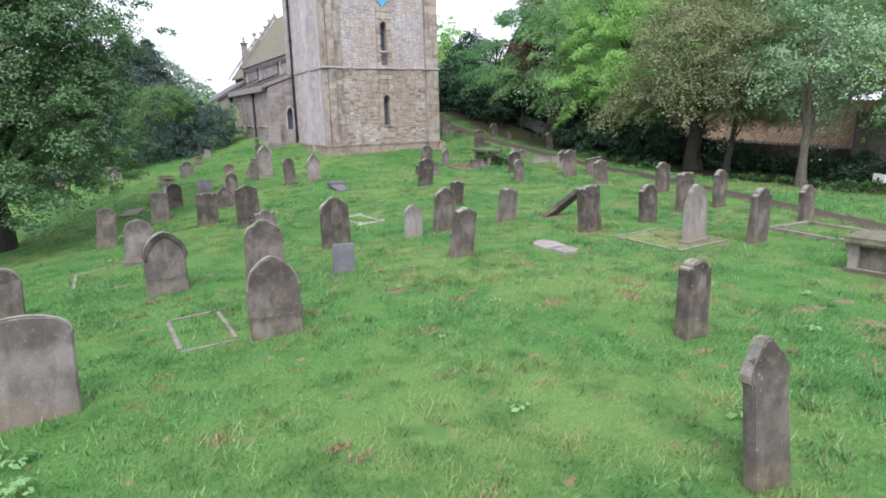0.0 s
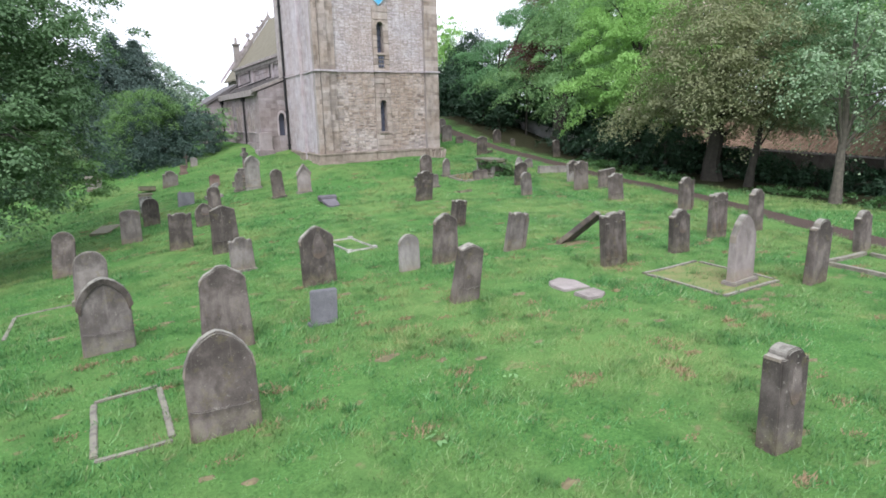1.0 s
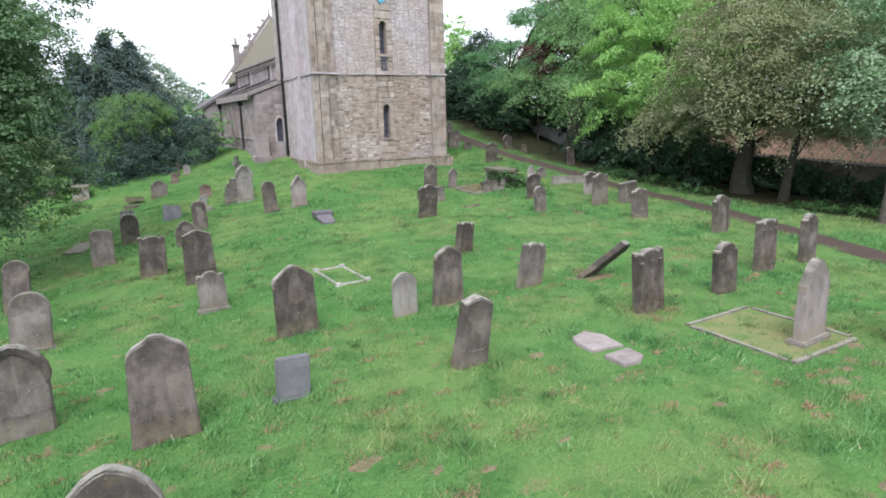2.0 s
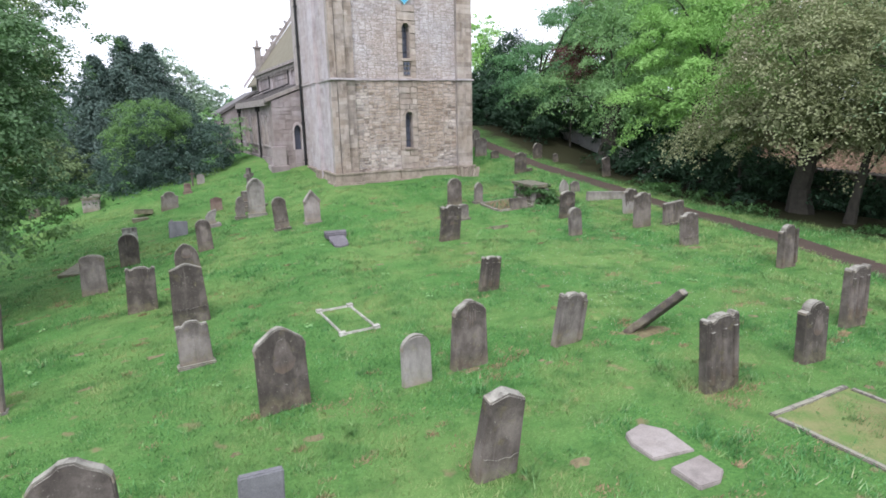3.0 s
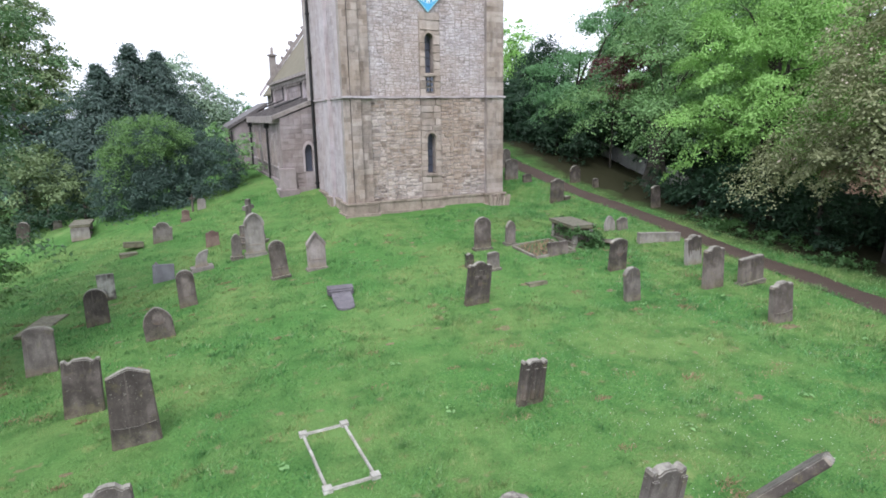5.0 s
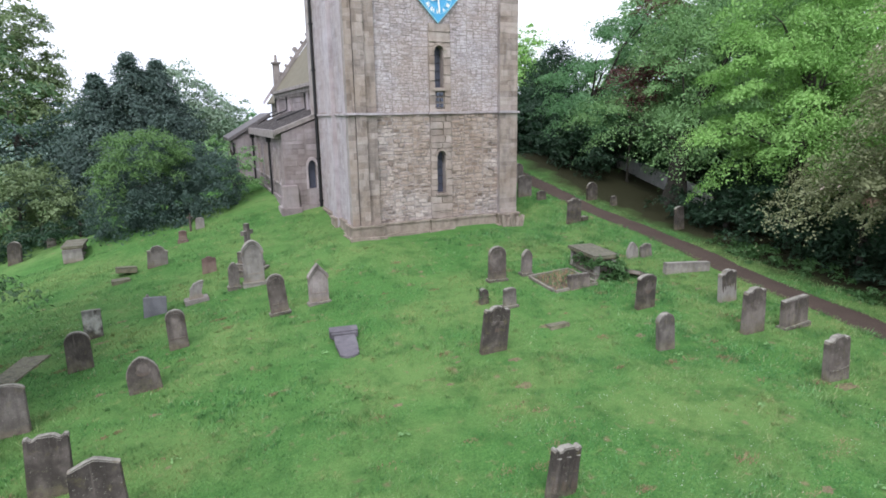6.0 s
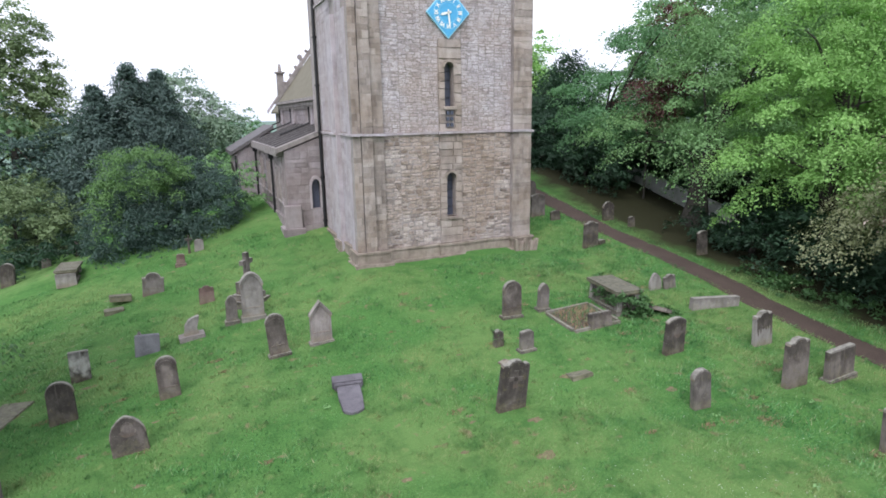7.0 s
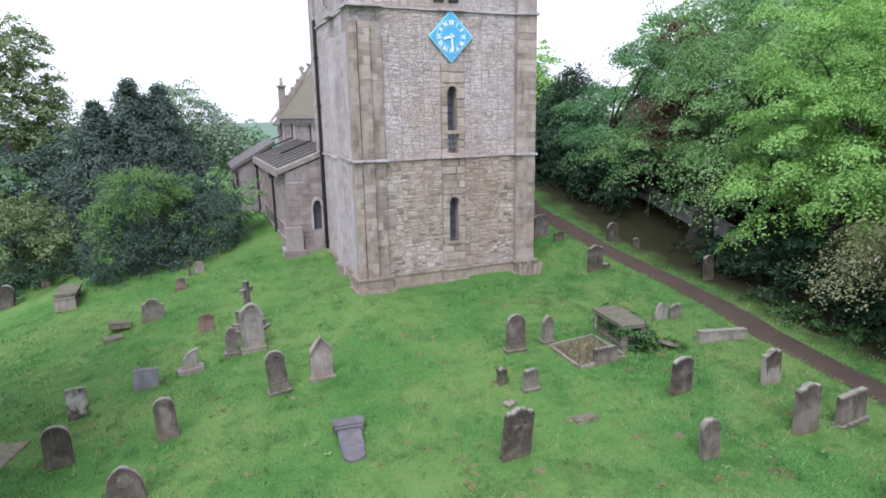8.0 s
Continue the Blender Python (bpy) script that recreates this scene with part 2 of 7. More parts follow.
def grave_material(name, dark, mid, light, pale=0.5, rim=0.65, green=0.35):
    """Sandstone memorial: blotched weathering, soot runs, pale scoured patches, lichen and painted sky light on the
    upward edges, green film at the foot.
    """
    def build(n, l, b):
        p = position(n)
        local = n.new("ShaderNodeTexCoord").outputs["Object"]
        info = n.new("ShaderNodeObjectInfo")
        own = n.new("ShaderNodeVectorMath")
        own.operation = "ADD"
        l.new(local, own.inputs[0])
        l.new(info.outputs["Location"], own.inputs[1])
        q = own.outputs[0]
        tone = ramp(n, l, info.outputs["Random"], [(0.0, [v * 0.8 for v in mid]), (0.5, mid), (1.0, [v * 1.25 for v in mid])])
        blot = noise_node(n, l, q, 3.4, 6.0, 0.62, (1.0, 1.0, 0.7))
        c = mix(n, l, 0.45, ramp(n, l, blot, [(0.36, dark), (0.5, mid), (0.64, light)]), tone)
        scour = noise_node(n, l, q, 1.9, 4.0, 0.55, (1.3, 1.0, 0.9))
        c = mix(n, l, ramp(n, l, scour, [(0.52, (0, 0, 0)), (0.62, (pale,) * 3)]), c, light)
        gen = n.new("ShaderNodeSeparateXYZ")
        l.new(n.new("ShaderNodeTexCoord").outputs["Generated"], gen.inputs[0])
        ragged = noise_node(n, l, q, 5.0, 5.0, 0.65)

        def ragged_mask(height, amount, stops):
            m = n.new("ShaderNodeMath")
            m.operation = "MULTIPLY_ADD"
            m.inputs[1].default_value = amount
            l.new(ragged, m.inputs[0])
            l.new(height, m.inputs[2])
            return ramp(n, l, m.outputs[0], stops)
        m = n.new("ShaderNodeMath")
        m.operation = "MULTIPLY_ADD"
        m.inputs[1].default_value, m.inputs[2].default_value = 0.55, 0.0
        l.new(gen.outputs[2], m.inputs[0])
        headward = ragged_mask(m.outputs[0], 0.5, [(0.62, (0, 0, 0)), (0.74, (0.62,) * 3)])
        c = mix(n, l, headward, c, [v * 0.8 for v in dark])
        footward = ragged_mask(gen.outputs[2], 0.45, [(0.40, (0.55,) * 3), (0.56, (0, 0, 0))])
        c = mix(n, l, footward, c, [v * k for v, k in zip(mid, (1.15, 0.98, 0.82))])
        soot = noise_node(n, l, q, 1.0, 5.0, 0.6, (5.5, 5.5, 1.3))
        c = mix(n, l, ramp(n, l, soot, [(0.50, (0, 0, 0)), (0.68, (0.42,) * 3)]), c, [v * 0.55 for v in dark])
        run = noise_node(n, l, q, 1.0, 4.0, 0.5, (19.0, 19.0, 0.9))
        c = mix(n, l, ramp(n, l, run, [(0.62, (0, 0, 0)), (0.74, (0.3,) * 3)]), c, [v * 1.15 for v in light])
        moss = noise_node(n, l, q, 6.5, 5.0, 0.7)
        c = mix(n, l, ramp(n, l, moss, [(0.56, (0, 0, 0)), (0.70, (green,) * 3)]), c, (0.155, 0.135, 0.058))
        spots = noise_node(n, l, p, 26.0, 4.0, 0.7)
        c = mix(n, l, ramp(n, l, spots, [(0.62, (0, 0, 0)), (0.70, (0.45,) * 3)]), c, (0.36, 0.35, 0.30))
        # upward faces paled both for lichen and for light from the sky
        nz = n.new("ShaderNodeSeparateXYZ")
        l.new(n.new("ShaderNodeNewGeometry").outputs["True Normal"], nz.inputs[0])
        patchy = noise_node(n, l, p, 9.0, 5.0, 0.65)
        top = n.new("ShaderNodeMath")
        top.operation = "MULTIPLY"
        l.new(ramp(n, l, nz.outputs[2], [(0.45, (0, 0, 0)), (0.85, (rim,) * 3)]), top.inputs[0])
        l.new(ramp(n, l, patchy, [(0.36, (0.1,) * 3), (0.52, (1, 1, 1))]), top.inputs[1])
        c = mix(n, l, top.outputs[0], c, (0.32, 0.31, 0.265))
        lz = n.new("ShaderNodeSeparateXYZ")
        l.new(local, lz.inputs[0])
        foot = n.new("ShaderNodeMath")
        foot.operation = "MULTIPLY"
        l.new(ramp(n, l, lz.outputs[2], [(0.10, (green,) * 3), (0.30, (0, 0, 0))]), foot.inputs[0])
        l.new(ramp(n, l, patchy, [(0.40, (0, 0, 0)), (0.60, (1, 1, 1))]), foot.inputs[1])
        c = mix(n, l, foot.outputs[0], c, (0.20, 0.19, 0.115))
        grain = noise_node(n, l, p, 60.0, 6.0, 0.75)
        c = mix(n, l, 0.35, c, ramp(n, l, grain, [(0.25, (0.25,) * 3), (0.75, (0.9,) * 3)]), "OVERLAY")
        l.new(c, b.inputs["Base Color"])
        both = n.new("ShaderNodeMath")
        both.operation = "MULTIPLY_ADD"
        both.inputs[1].default_value = 2.0
        l.new(blot, both.inputs[0])
        l.new(grain, both.inputs[2])
        bump(n, l, b, both.outputs[0], 0.55, 0.016)
    return material(name, build, 0.93, 0.2)


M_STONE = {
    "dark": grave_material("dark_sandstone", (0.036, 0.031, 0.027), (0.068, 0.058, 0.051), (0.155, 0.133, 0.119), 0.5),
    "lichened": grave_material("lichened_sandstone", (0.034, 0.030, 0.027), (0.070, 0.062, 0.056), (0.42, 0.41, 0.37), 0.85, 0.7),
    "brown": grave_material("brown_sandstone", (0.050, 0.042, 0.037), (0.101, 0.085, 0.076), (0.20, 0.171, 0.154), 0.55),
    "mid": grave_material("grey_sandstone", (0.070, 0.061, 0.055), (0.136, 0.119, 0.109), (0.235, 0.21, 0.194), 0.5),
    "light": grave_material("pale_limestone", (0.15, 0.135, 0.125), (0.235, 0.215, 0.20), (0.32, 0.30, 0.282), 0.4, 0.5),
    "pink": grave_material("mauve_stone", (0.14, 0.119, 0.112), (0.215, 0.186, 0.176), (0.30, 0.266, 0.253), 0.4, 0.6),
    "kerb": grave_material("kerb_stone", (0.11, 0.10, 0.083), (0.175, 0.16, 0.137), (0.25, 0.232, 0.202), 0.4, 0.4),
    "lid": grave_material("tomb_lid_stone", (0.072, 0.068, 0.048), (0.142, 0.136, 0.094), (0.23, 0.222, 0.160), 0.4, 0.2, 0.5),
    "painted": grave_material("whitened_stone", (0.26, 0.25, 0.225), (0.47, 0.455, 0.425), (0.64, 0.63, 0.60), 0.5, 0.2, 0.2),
    "slab": stone_material("slab_stone", (0.16, 0.138, 0.126), (0.27, 0.240, 0.224), (0.37, 0.336, 0.318), spread=0.4),
    "mauve": stone_material("mauve_slab", (0.070, 0.064, 0.070), (0.122, 0.113, 0.124), (0.185, 0.173, 0.187), spread=0.4),
    "crest": grave_material("pale_crest", (0.085, 0.077, 0.066), (0.165, 0.152, 0.133), (0.27, 0.252, 0.225), 0.4, 0.6),
    "red": grave_material("red_sandstone", (0.10, 0.066, 0.056), (0.165, 0.112, 0.098), (0.23, 0.165, 0.145), 0.4, 0.5),
    "granite": stone_material("grey_granite", (0.095, 0.093, 0.10), (0.155, 0.153, 0.164), (0.235, 0.232, 0.246), spread=0.4),
}
M_BARK = plain_material("bark", (0.034, 0.031, 0.024), 0.95, 0.0, 0.7, 7.0)
M_PALEBARK = plain_material("grey_brown_bark", (0.085, 0.076, 0.060), 0.95, 0.0, 0.7, 9.0)
M_TILE = stone_material("red_pantile", (0.19, 0.120, 0.086), (0.29, 0.190, 0.140), (0.38, 0.27, 0.205), spread=0.3)
M_BRICKWALL = stone_material("barn_stone", (0.10, 0.088, 0.074), (0.165, 0.147, 0.126), (0.24, 0.218, 0.192), spread=0.3)
# wall stone darkened so that the colour itself holds the trees' shade
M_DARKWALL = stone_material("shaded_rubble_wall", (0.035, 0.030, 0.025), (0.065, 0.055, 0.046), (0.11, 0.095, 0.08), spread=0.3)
M_LEAFMOULD = plain_material("brown_leaf_litter", (0.27, 0.19, 0.115), 1.0, 0.0, 0.8, 18.0)
M_BED = plain_material("dark_bed_earth", (0.085, 0.070, 0.048), 1.0, 0.0, 0.8, 9.0)
M_LANE = stone_material("pale_lane", (0.40, 0.40, 0.39), (0.50, 0.50, 0.49), (0.60, 0.60, 0.59), spread=0.2)
M_SOIL = plain_material("bare_soil", (0.145, 0.120, 0.066), 1.0, 0.0, 0.7, 12.0)

# ---- building blocks ----


def clampf(v, a, b):
    return max(a, min(b, v))


SLOPE = (2.406, 0.235, 0.029, -0.309, 0.456, 0.158, 0.026, -0.14, 0.101, 0.137)


def knoll(x, y):
    """Turf banked against the tower's western corner and worn down at its eastern one."""
    return 0.22 * np.exp(-((x + 0.1) / 1.5) ** 2 - ((y - 30.9) / 2.2) ** 2) - 0.21 * np.exp(-((x - 6.9) / 1.5) ** 2 - ((y - 31.2) / 2.2) ** 2)


def ground_at(x, y):
    """Height of the turf: a gentle hill that climbs to the church."""
    u, v = clampf(x / 11.5, -1.3, 1.1), (clampf(y / 1.15, 3.0, 34.0) - 15) / 10
    z = sum(c * t for c, t in zip(SLOPE, (1, u, v, u * u, u * v, v * v, u ** 3, u * u * v, u * v * v, v ** 3)))
    far = max(0.0, math.hypot(x, y - 20) - 45)
    return 1.15 * z - 2.7 + 0.035 * noise.noise((x * 0.7, y * 0.7, 3.1)) - min(14.0, far * 0.12) - 0.28 * clampf(x - 14.5, 0.0, 6.0) + float(knoll(x, y))


def mesh_object(name, verts, faces, mat, parent=None, label="", smooth=False):
    me = bpy.data.meshes.new(name)
    me.from_pydata(verts, [], faces)
    me.materials.append(mat)
    me.update()
    if smooth:
        me.polygons.foreach_set("use_smooth", [True] * len(me.polygons))
    ob = new(name, me)
    if parent:
        ob.parent = parent
    if label:
        ob["label"] = label
    return ob


def part(name, bm, mat, parent=None, label=""):
    me = bpy.data.meshes.new(name)
    bm.to_mesh(me)
    bm.free()
    me.materials.append(mat)
    ob = new(name, me)
    if parent:
        ob.parent = parent
    if label:
        ob["label"] = label
    return ob


def empty(name, m=None):
    ob = new(name)
    if m is not None:
        ob.matrix_basis = m
    return ob


def add_box(bm, x0, x1, y0, y1, z0, z1, taper=0.0):
    t = taper
    v = [bm.verts.new(c) for c in ((x0, y0, z0), (x1, y0, z0), (x1, y1, z0), (x0, y1, z0),
                                   (x0 + t, y0 + t, z1), (x1 - t, y0 + t, z1), (x1 - t, y1 - t, z1), (x0 + t, y1 - t, z1))]
    for f in ((3, 2, 1, 0), (4, 5, 6, 7), (0, 1, 5, 4), (1, 2, 6, 5), (2, 3, 7, 6), (3, 0, 4, 7)):
        bm.faces.new([v[i] for i in f])
    return v


def boxes(*args):
    bm = bmesh.new()
    for a in args:
        add_box(bm, *a)
    return bm


def soften(bm, width, segments=1):
    bmesh.ops.bevel(bm, geom=list(bm.edges), offset=width, segments=segments, affect="EDGES", clamp_overlap=True)
    return bm


def prism(bm, outline, y0, y1):
    """A flat outline in x and z, drawn out along y."""
    a = [bm.verts.new((x, y0, z)) for x, z in outline]
    b = [bm.verts.new((x, y1, z)) for x, z in outline]
    k = len(outline)
    bm.faces.new(a)
    bm.faces.new(list(reversed(b)))
    for i in range(k):
        bm.faces.new((a[i], b[i], b[(i + 1) % k], a[(i + 1) % k]))
    bmesh.ops.recalc_face_normals(bm, faces=list(bm.faces))


def tube(bm, pts, radii, sides=8):
    rings = []
    for i, p in enumerate(pts):
        d = (Vector(pts[min(i + 1, len(pts) - 1)]) - Vector(pts[max(i - 1, 0)])).normalized()
        a = d.orthogonal().normalized()
        c = d.cross(a)
        rings.append([bm.verts.new(Vector(p) + (a * math.cos(2 * math.pi * k / sides) + c * math.sin(2 * math.pi * k / sides)) * radii[i]) for k in range(sides)])
    for r, s in zip(rings, rings[1:]):
        for k in range(sides):
            bm.faces.new((r[k], r[(k + 1) % sides], s[(k + 1) % sides], s[k]))
    bm.faces.new(list(reversed(rings[0])))
    bm.faces.new(rings[-1])


# ---- the ground, one sheet to the horizon ----
def axis(lo, hi, step):
    a = list(np.arange(lo, hi + 1e-6, step))
    s, left, right = step, [], []
    while a[-1] + sum(right) < 3000 and len(right) < 40:
        s *= 1.28
        right.append(s)
    up = list(np.cumsum(right) + a[-1])
    down = list(a[0] - np.cumsum(right))
    return sorted(down) + a + up


xs, ys = axis(-22, 22, 0.4), axis(-4, 56, 0.4)
gv = [(x, y, ground_at(x, y)) for y in ys for x in xs]
nx = len(xs)
gf = [(j * nx + i, j * nx + i + 1, (j + 1) * nx + i + 1, (j + 1) * nx + i) for j in range(len(ys) - 1) for i in range(nx - 1)]
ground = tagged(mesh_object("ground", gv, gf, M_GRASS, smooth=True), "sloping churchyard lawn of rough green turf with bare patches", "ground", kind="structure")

# ---- the path ----
TRACK = [(-9.0, -9.0), (-3.0, -3.0), (1.6, 2.6), (4.0, 6.2), (4.95, 7.9), (5.7, 9.6), (6.35, 11.1), (7.2, 13.2), (7.8, 14.5), (8.47, 16.3), (9.0, 18.2), (9.42, 20.4), (9.6, 22.0), (9.88, 23.6), (10.22, 25.2), (10.4, 27.3), (10.35, 29.5), (10.2, 31.6), (10.2, 34.0), (9.9, 38.0), (10.3, 46.0)]


def track_points(step=0.25):
    out = []
    for i in range(len(TRACK) - 1):
        p0, p1, p2, p3 = (Vector(TRACK[clampf(i + k, 0, len(TRACK) - 1)]) for k in (-1, 0, 1, 2))
        n = max(2, int((p2 - p1).length / step))
        for k in range(n):
            t = k / n
            out.append(0.5 * (2 * p1 + (p2 - p0) * t + (2 * p0 - 5 * p1 + 4 * p2 - p3) * t * t + (3 * p1 - p0 - 3 * p2 + p3) * t ** 3))
    return out


TRACE = track_points()
pv, pf = [], []
for i, p in enumerate(TRACE):
    d = (TRACE[min(i + 1, len(TRACE) - 1)] - TRACE[max(i - 1, 0)]).normalized()
    s = Vector((d.y, -d.x))
    for k, u in enumerate((-1.0, -0.5, 0.0, 0.5, 1.0)):
        w = 0.50 + 0.07 * noise.noise((i * 0.45, u * 3, 0.5))
        q = p + s * (u * w)
        pv.append((q.x, q.y, ground_at(q.x, q.y) + 0.034 - 0.026 * abs(u) ** 3))
    if i:
        for k in range(4):
            a = (i - 1) * 5 + k
            pf.append((a, a + 1, a + 6, a + 5))
tagged(mesh_object("path", pv, pf, M_PATH, smooth=True), "narrow reddish brown tarmac path through the churchyard", "path", kind="structure")

# ---- the church ----
FRONT = 31.22
church = tagged(empty("church", pose(0, 0, 0)), "old stone church with a square rubble tower and blue clock", "church")
STRING, UPPER, PLINTH, TOP = 5.18, 9.88, 1.30, 15.5
WIN = ((3.51, 0.34, 2.30, 3.85), (3.47, 0.34, 6.10, 7.55))  # centre, width, sill, crown


def tower_wall():
    """Walls of the tower in thick pieces, with two round-headed openings cut through the front."""
    bm = bmesh.new()
    y0, y1 = FRONT + 0.018, FRONT + 0.85
    add_box(bm, 0.06, 3.06, y0, y1, 0.2, TOP)
    add_box(bm, 3.94, 6.56, y0, y1, 0.2, TOP)
    low = 0.2
    for cx, w, sill, crown in WIN:
        add_box(bm, 3.06, 3.94, y0, y1, low, sill)
        spring = crown - w / 2
        add_box(bm, 3.06, cx - w / 2, y0, y1, sill, crown)
        add_box(bm, cx + w / 2, 3.94, y0, y1, sill, crown)
        arc = [(cx + w / 2 * math.cos(a), spring + w / 2 * math.sin(a)) for a in np.linspace(0, math.pi, 13)]
        prism(bm, [(cx + w / 2, crown)] + arc[:7], y0, y1)
        prism(bm, arc[6:] + [(cx - w / 2, crown)], y0, y1)
        low = crown
    add_box(bm, 3.06, 3.94, y0, y1, low, TOP)
    add_box(bm, 0.13, 0.9, y1, 36.5, 0.2, TOP)
    add_box(bm, 5.72, 6.56, y1, 36.5, 0.2, TOP)
    add_box(bm, 0.06, 6.56, 36.5, 37.4, 0.2, TOP)
    add_box(bm, 0.9, 5.72, y1, 36.5, TOP - 0.4, TOP - 0.1)
    return part("tower_wall", bm, M_MORTAR, church, "lime-mortared rubble wall of the tower")


wall_tower = tower_wall()

# (x0, x1, how far proud, y of the front)
STRIPS = ((0.0, 0.27, 0.16), (0.28, 0.66, 0.22), (0.68, 1.06, 0.12), (5.88, 6.64, 0.18))


def ring(name, z0, z1, out, label):
    """A band round the front and the flank that follows the buttresses, length by length."""
    runs = [(0.0 - out, 1.06 + out, FRONT - 0.22 - out, FRONT + 0.3), (1.06 + out, 3.06 - out, FRONT - out, FRONT + 0.3), (3.06 - out, 3.94 + out, FRONT - 0.09 - out, FRONT + 0.3),
            (3.94 + out, 5.88 - out, FRONT - out, FRONT + 0.3), (5.88 - out, 6.64 + out, FRONT - 0.20 - out, FRONT + 0.3)]
    runs += [(xo - out, 0.3, ya, yb) for ya, yb, xo in ((FRONT + 0.3, 31.9, 0.0), (31.9, 33.2, 0.12), (33.2, 33.95, -0.06), (33.95, 36.3, 0.12))]
    runs.append((6.3, 6.64 + out, FRONT + 0.3, 36.4))
    for x0, x1, y0, y1 in runs:
        bm = boxes((x0, x1, y0, y1, z0, z1))
        bmesh.ops.subdivide_edges(bm, edges=list(bm.edges), cuts=3, use_grid_fill=True)
        for v in bm.verts:
            v.co += noise.noise_vector(v.co * 3.1) * 0.022
        if name == "footing":
            for v in bm.verts:
                v.co += noise.noise_vector(v.co * 2.3) * 0.05
        part(name, bm, M_FOOTING if name in ("footing", "plinth", "plinth_moulding") else M_ASHLAR_JOINED, church, label)


ring("string_course", STRING, STRING + 0.075, 0.055, "weathered projecting string course")
ring("string_course", UPPER, UPPER + 0.08, 0.055, "weathered projecting string course")
ring("plinth_moulding", PLINTH - 0.02, PLINTH + 0.045, 0.10, "dark weathered plinth moulding")
ring("plinth", 0.0, PLINTH - 0.02, 0.06, "worn stone plinth at the tower's foot")
ring("footing", -0.2, 0.93, 0.15, "worn lower stone footing")

er = random.Random(41)
for k, (x, w, h, tip) in enumerate(((5.92, 0.15, 0.42, -6), (6.10, 0.13, 0.34, 5), (6.27, 0.17, 0.46, -3), (6.46, 0.14, 0.36, 8), (6.62, 0.16, 0.44, 12))):
    bm = boxes((-w / 2, w / 2, -0.10, 0.10, -0.15, h))
    bmesh.ops.subdivide_edges(bm, edges=list(bm.edges), cuts=2, use_grid_fill=True)
    for v in bm.verts:
        f = 1.0 - 0.45 * max(0.0, v.co.z / h)
        v.co.x, v.co.y = v.co.x * f, v.co.y * f
        v.co += noise.noise_vector(v.co * 7.0 + Vector((k * 3.7, 0, 0))) * 0.03
    bmesh.ops.transform(bm, matrix=pose(x, FRONT - 0.44 - 0.05 * er.random(), ground_at(x, FRONT - 0.4), 8, tip, er.uniform(-20, 20)), verts=list(bm.verts))
    part("eroded_stone", bm, M_FOOTING, church, "rotten stump of a stone at the buttress foot")

buttresses = []
for x0, x1, out in STRIPS:
    buttresses.append(part("buttress", boxes((x0 + 0.01, x1 - 0.01, FRONT - out + 0.015, FRONT + 0.2, 0.3, 9.45 if x0 < 3 else TOP)), M_MORTAR, church, "dressed stone strip of a buttress"))
for x0, x1, y0, y1 in ((0.015, 0.3, FRONT + 0.1, 31.9), (-0.05, 0.3, 33.2, 33.95), (6.3, 6.62, FRONT + 0.1, 33.0)):
    part("buttress", soften(boxes((x0, x1, y0, y1, 0.3, 9.2)), 0.02), M_ASHLAR_JOINED, church, "flat pilaster buttress of the tower")


for cx, w, sill, crown in WIN:
    win = empty("window")
    win.parent = church
    win["label"] = "narrow round-headed lancet window in the tower"
    part("pane", boxes((cx - w / 2 - 0.02, cx + w / 2 + 0.02, FRONT + 0.30, FRONT + 0.33, sill, crown + 0.02)), M_GLASS, win, "dark leaded glass")
    for k in range(1, 5):
        z = sill + (crown - sill) * k / 5
        part("glazing_bar", boxes((cx - w / 2, cx + w / 2, FRONT + 0.28, FRONT + 0.30, z - 0.012, z + 0.012)), M_IRON, win)
    part("window_sill", soften(boxes((cx - w / 2 - 0.08, cx + w / 2 + 0.08, FRONT - 0.10, FRONT + 0.2, sill - 0.12, sill)), 0.015), M_ASHLAR, win, "worn stone sill")
    bm = bmesh.new()
    spring = crown - w / 2
    arc = np.linspace(0, math.pi, 12)
    prism(bm, [(cx + (w / 2 + 0.10) * math.cos(a), spring + (w / 2 + 0.10) * math.sin(a)) for a in arc] + [(cx + w / 2 * math.cos(a), spring + w / 2 * math.sin(a)) for a in arc[::-1]], FRONT - 0.075, FRONT + 0.05)
    part("window_arch", bm, M_ASHLAR, win, "plain stone arch over the lancet")

# pierced stone grille under the upper lancet
for i in range(3):
    for j in range(2):
        part("pierced_opening", boxes((3.34 + 0.15 * j, 3.44 + 0.15 * j, FRONT - 0.08, FRONT - 0.02, 5.42 + 0.2 * i, 5.54 + 0.2 * i)), M_GLASS, church, "small dark pierced opening")

# clock: a blue lozenge with pale numerals, at half past eight
clock = empty("clock", pose(3.44, FRONT - 0.09, 9.10))
clock.parent = church
clock["label"] = "blue lozenge clock with pale numerals"


def lozenge(r, y0, y1):
    bm = bmesh.new()
    prism(bm, [(0, -r), (r * 0.95, 0), (0, r), (-r * 0.95, 0)], y0, y1)
    return bm


part("clock_board", lozenge(0.82, 0.0, 0.07), M_PALEBLUE, clock, "pale blue lozenge border")
part("clock_board", lozenge(0.775, -0.012, 0.0), M_BLUE, clock, "bright blue lozenge board")


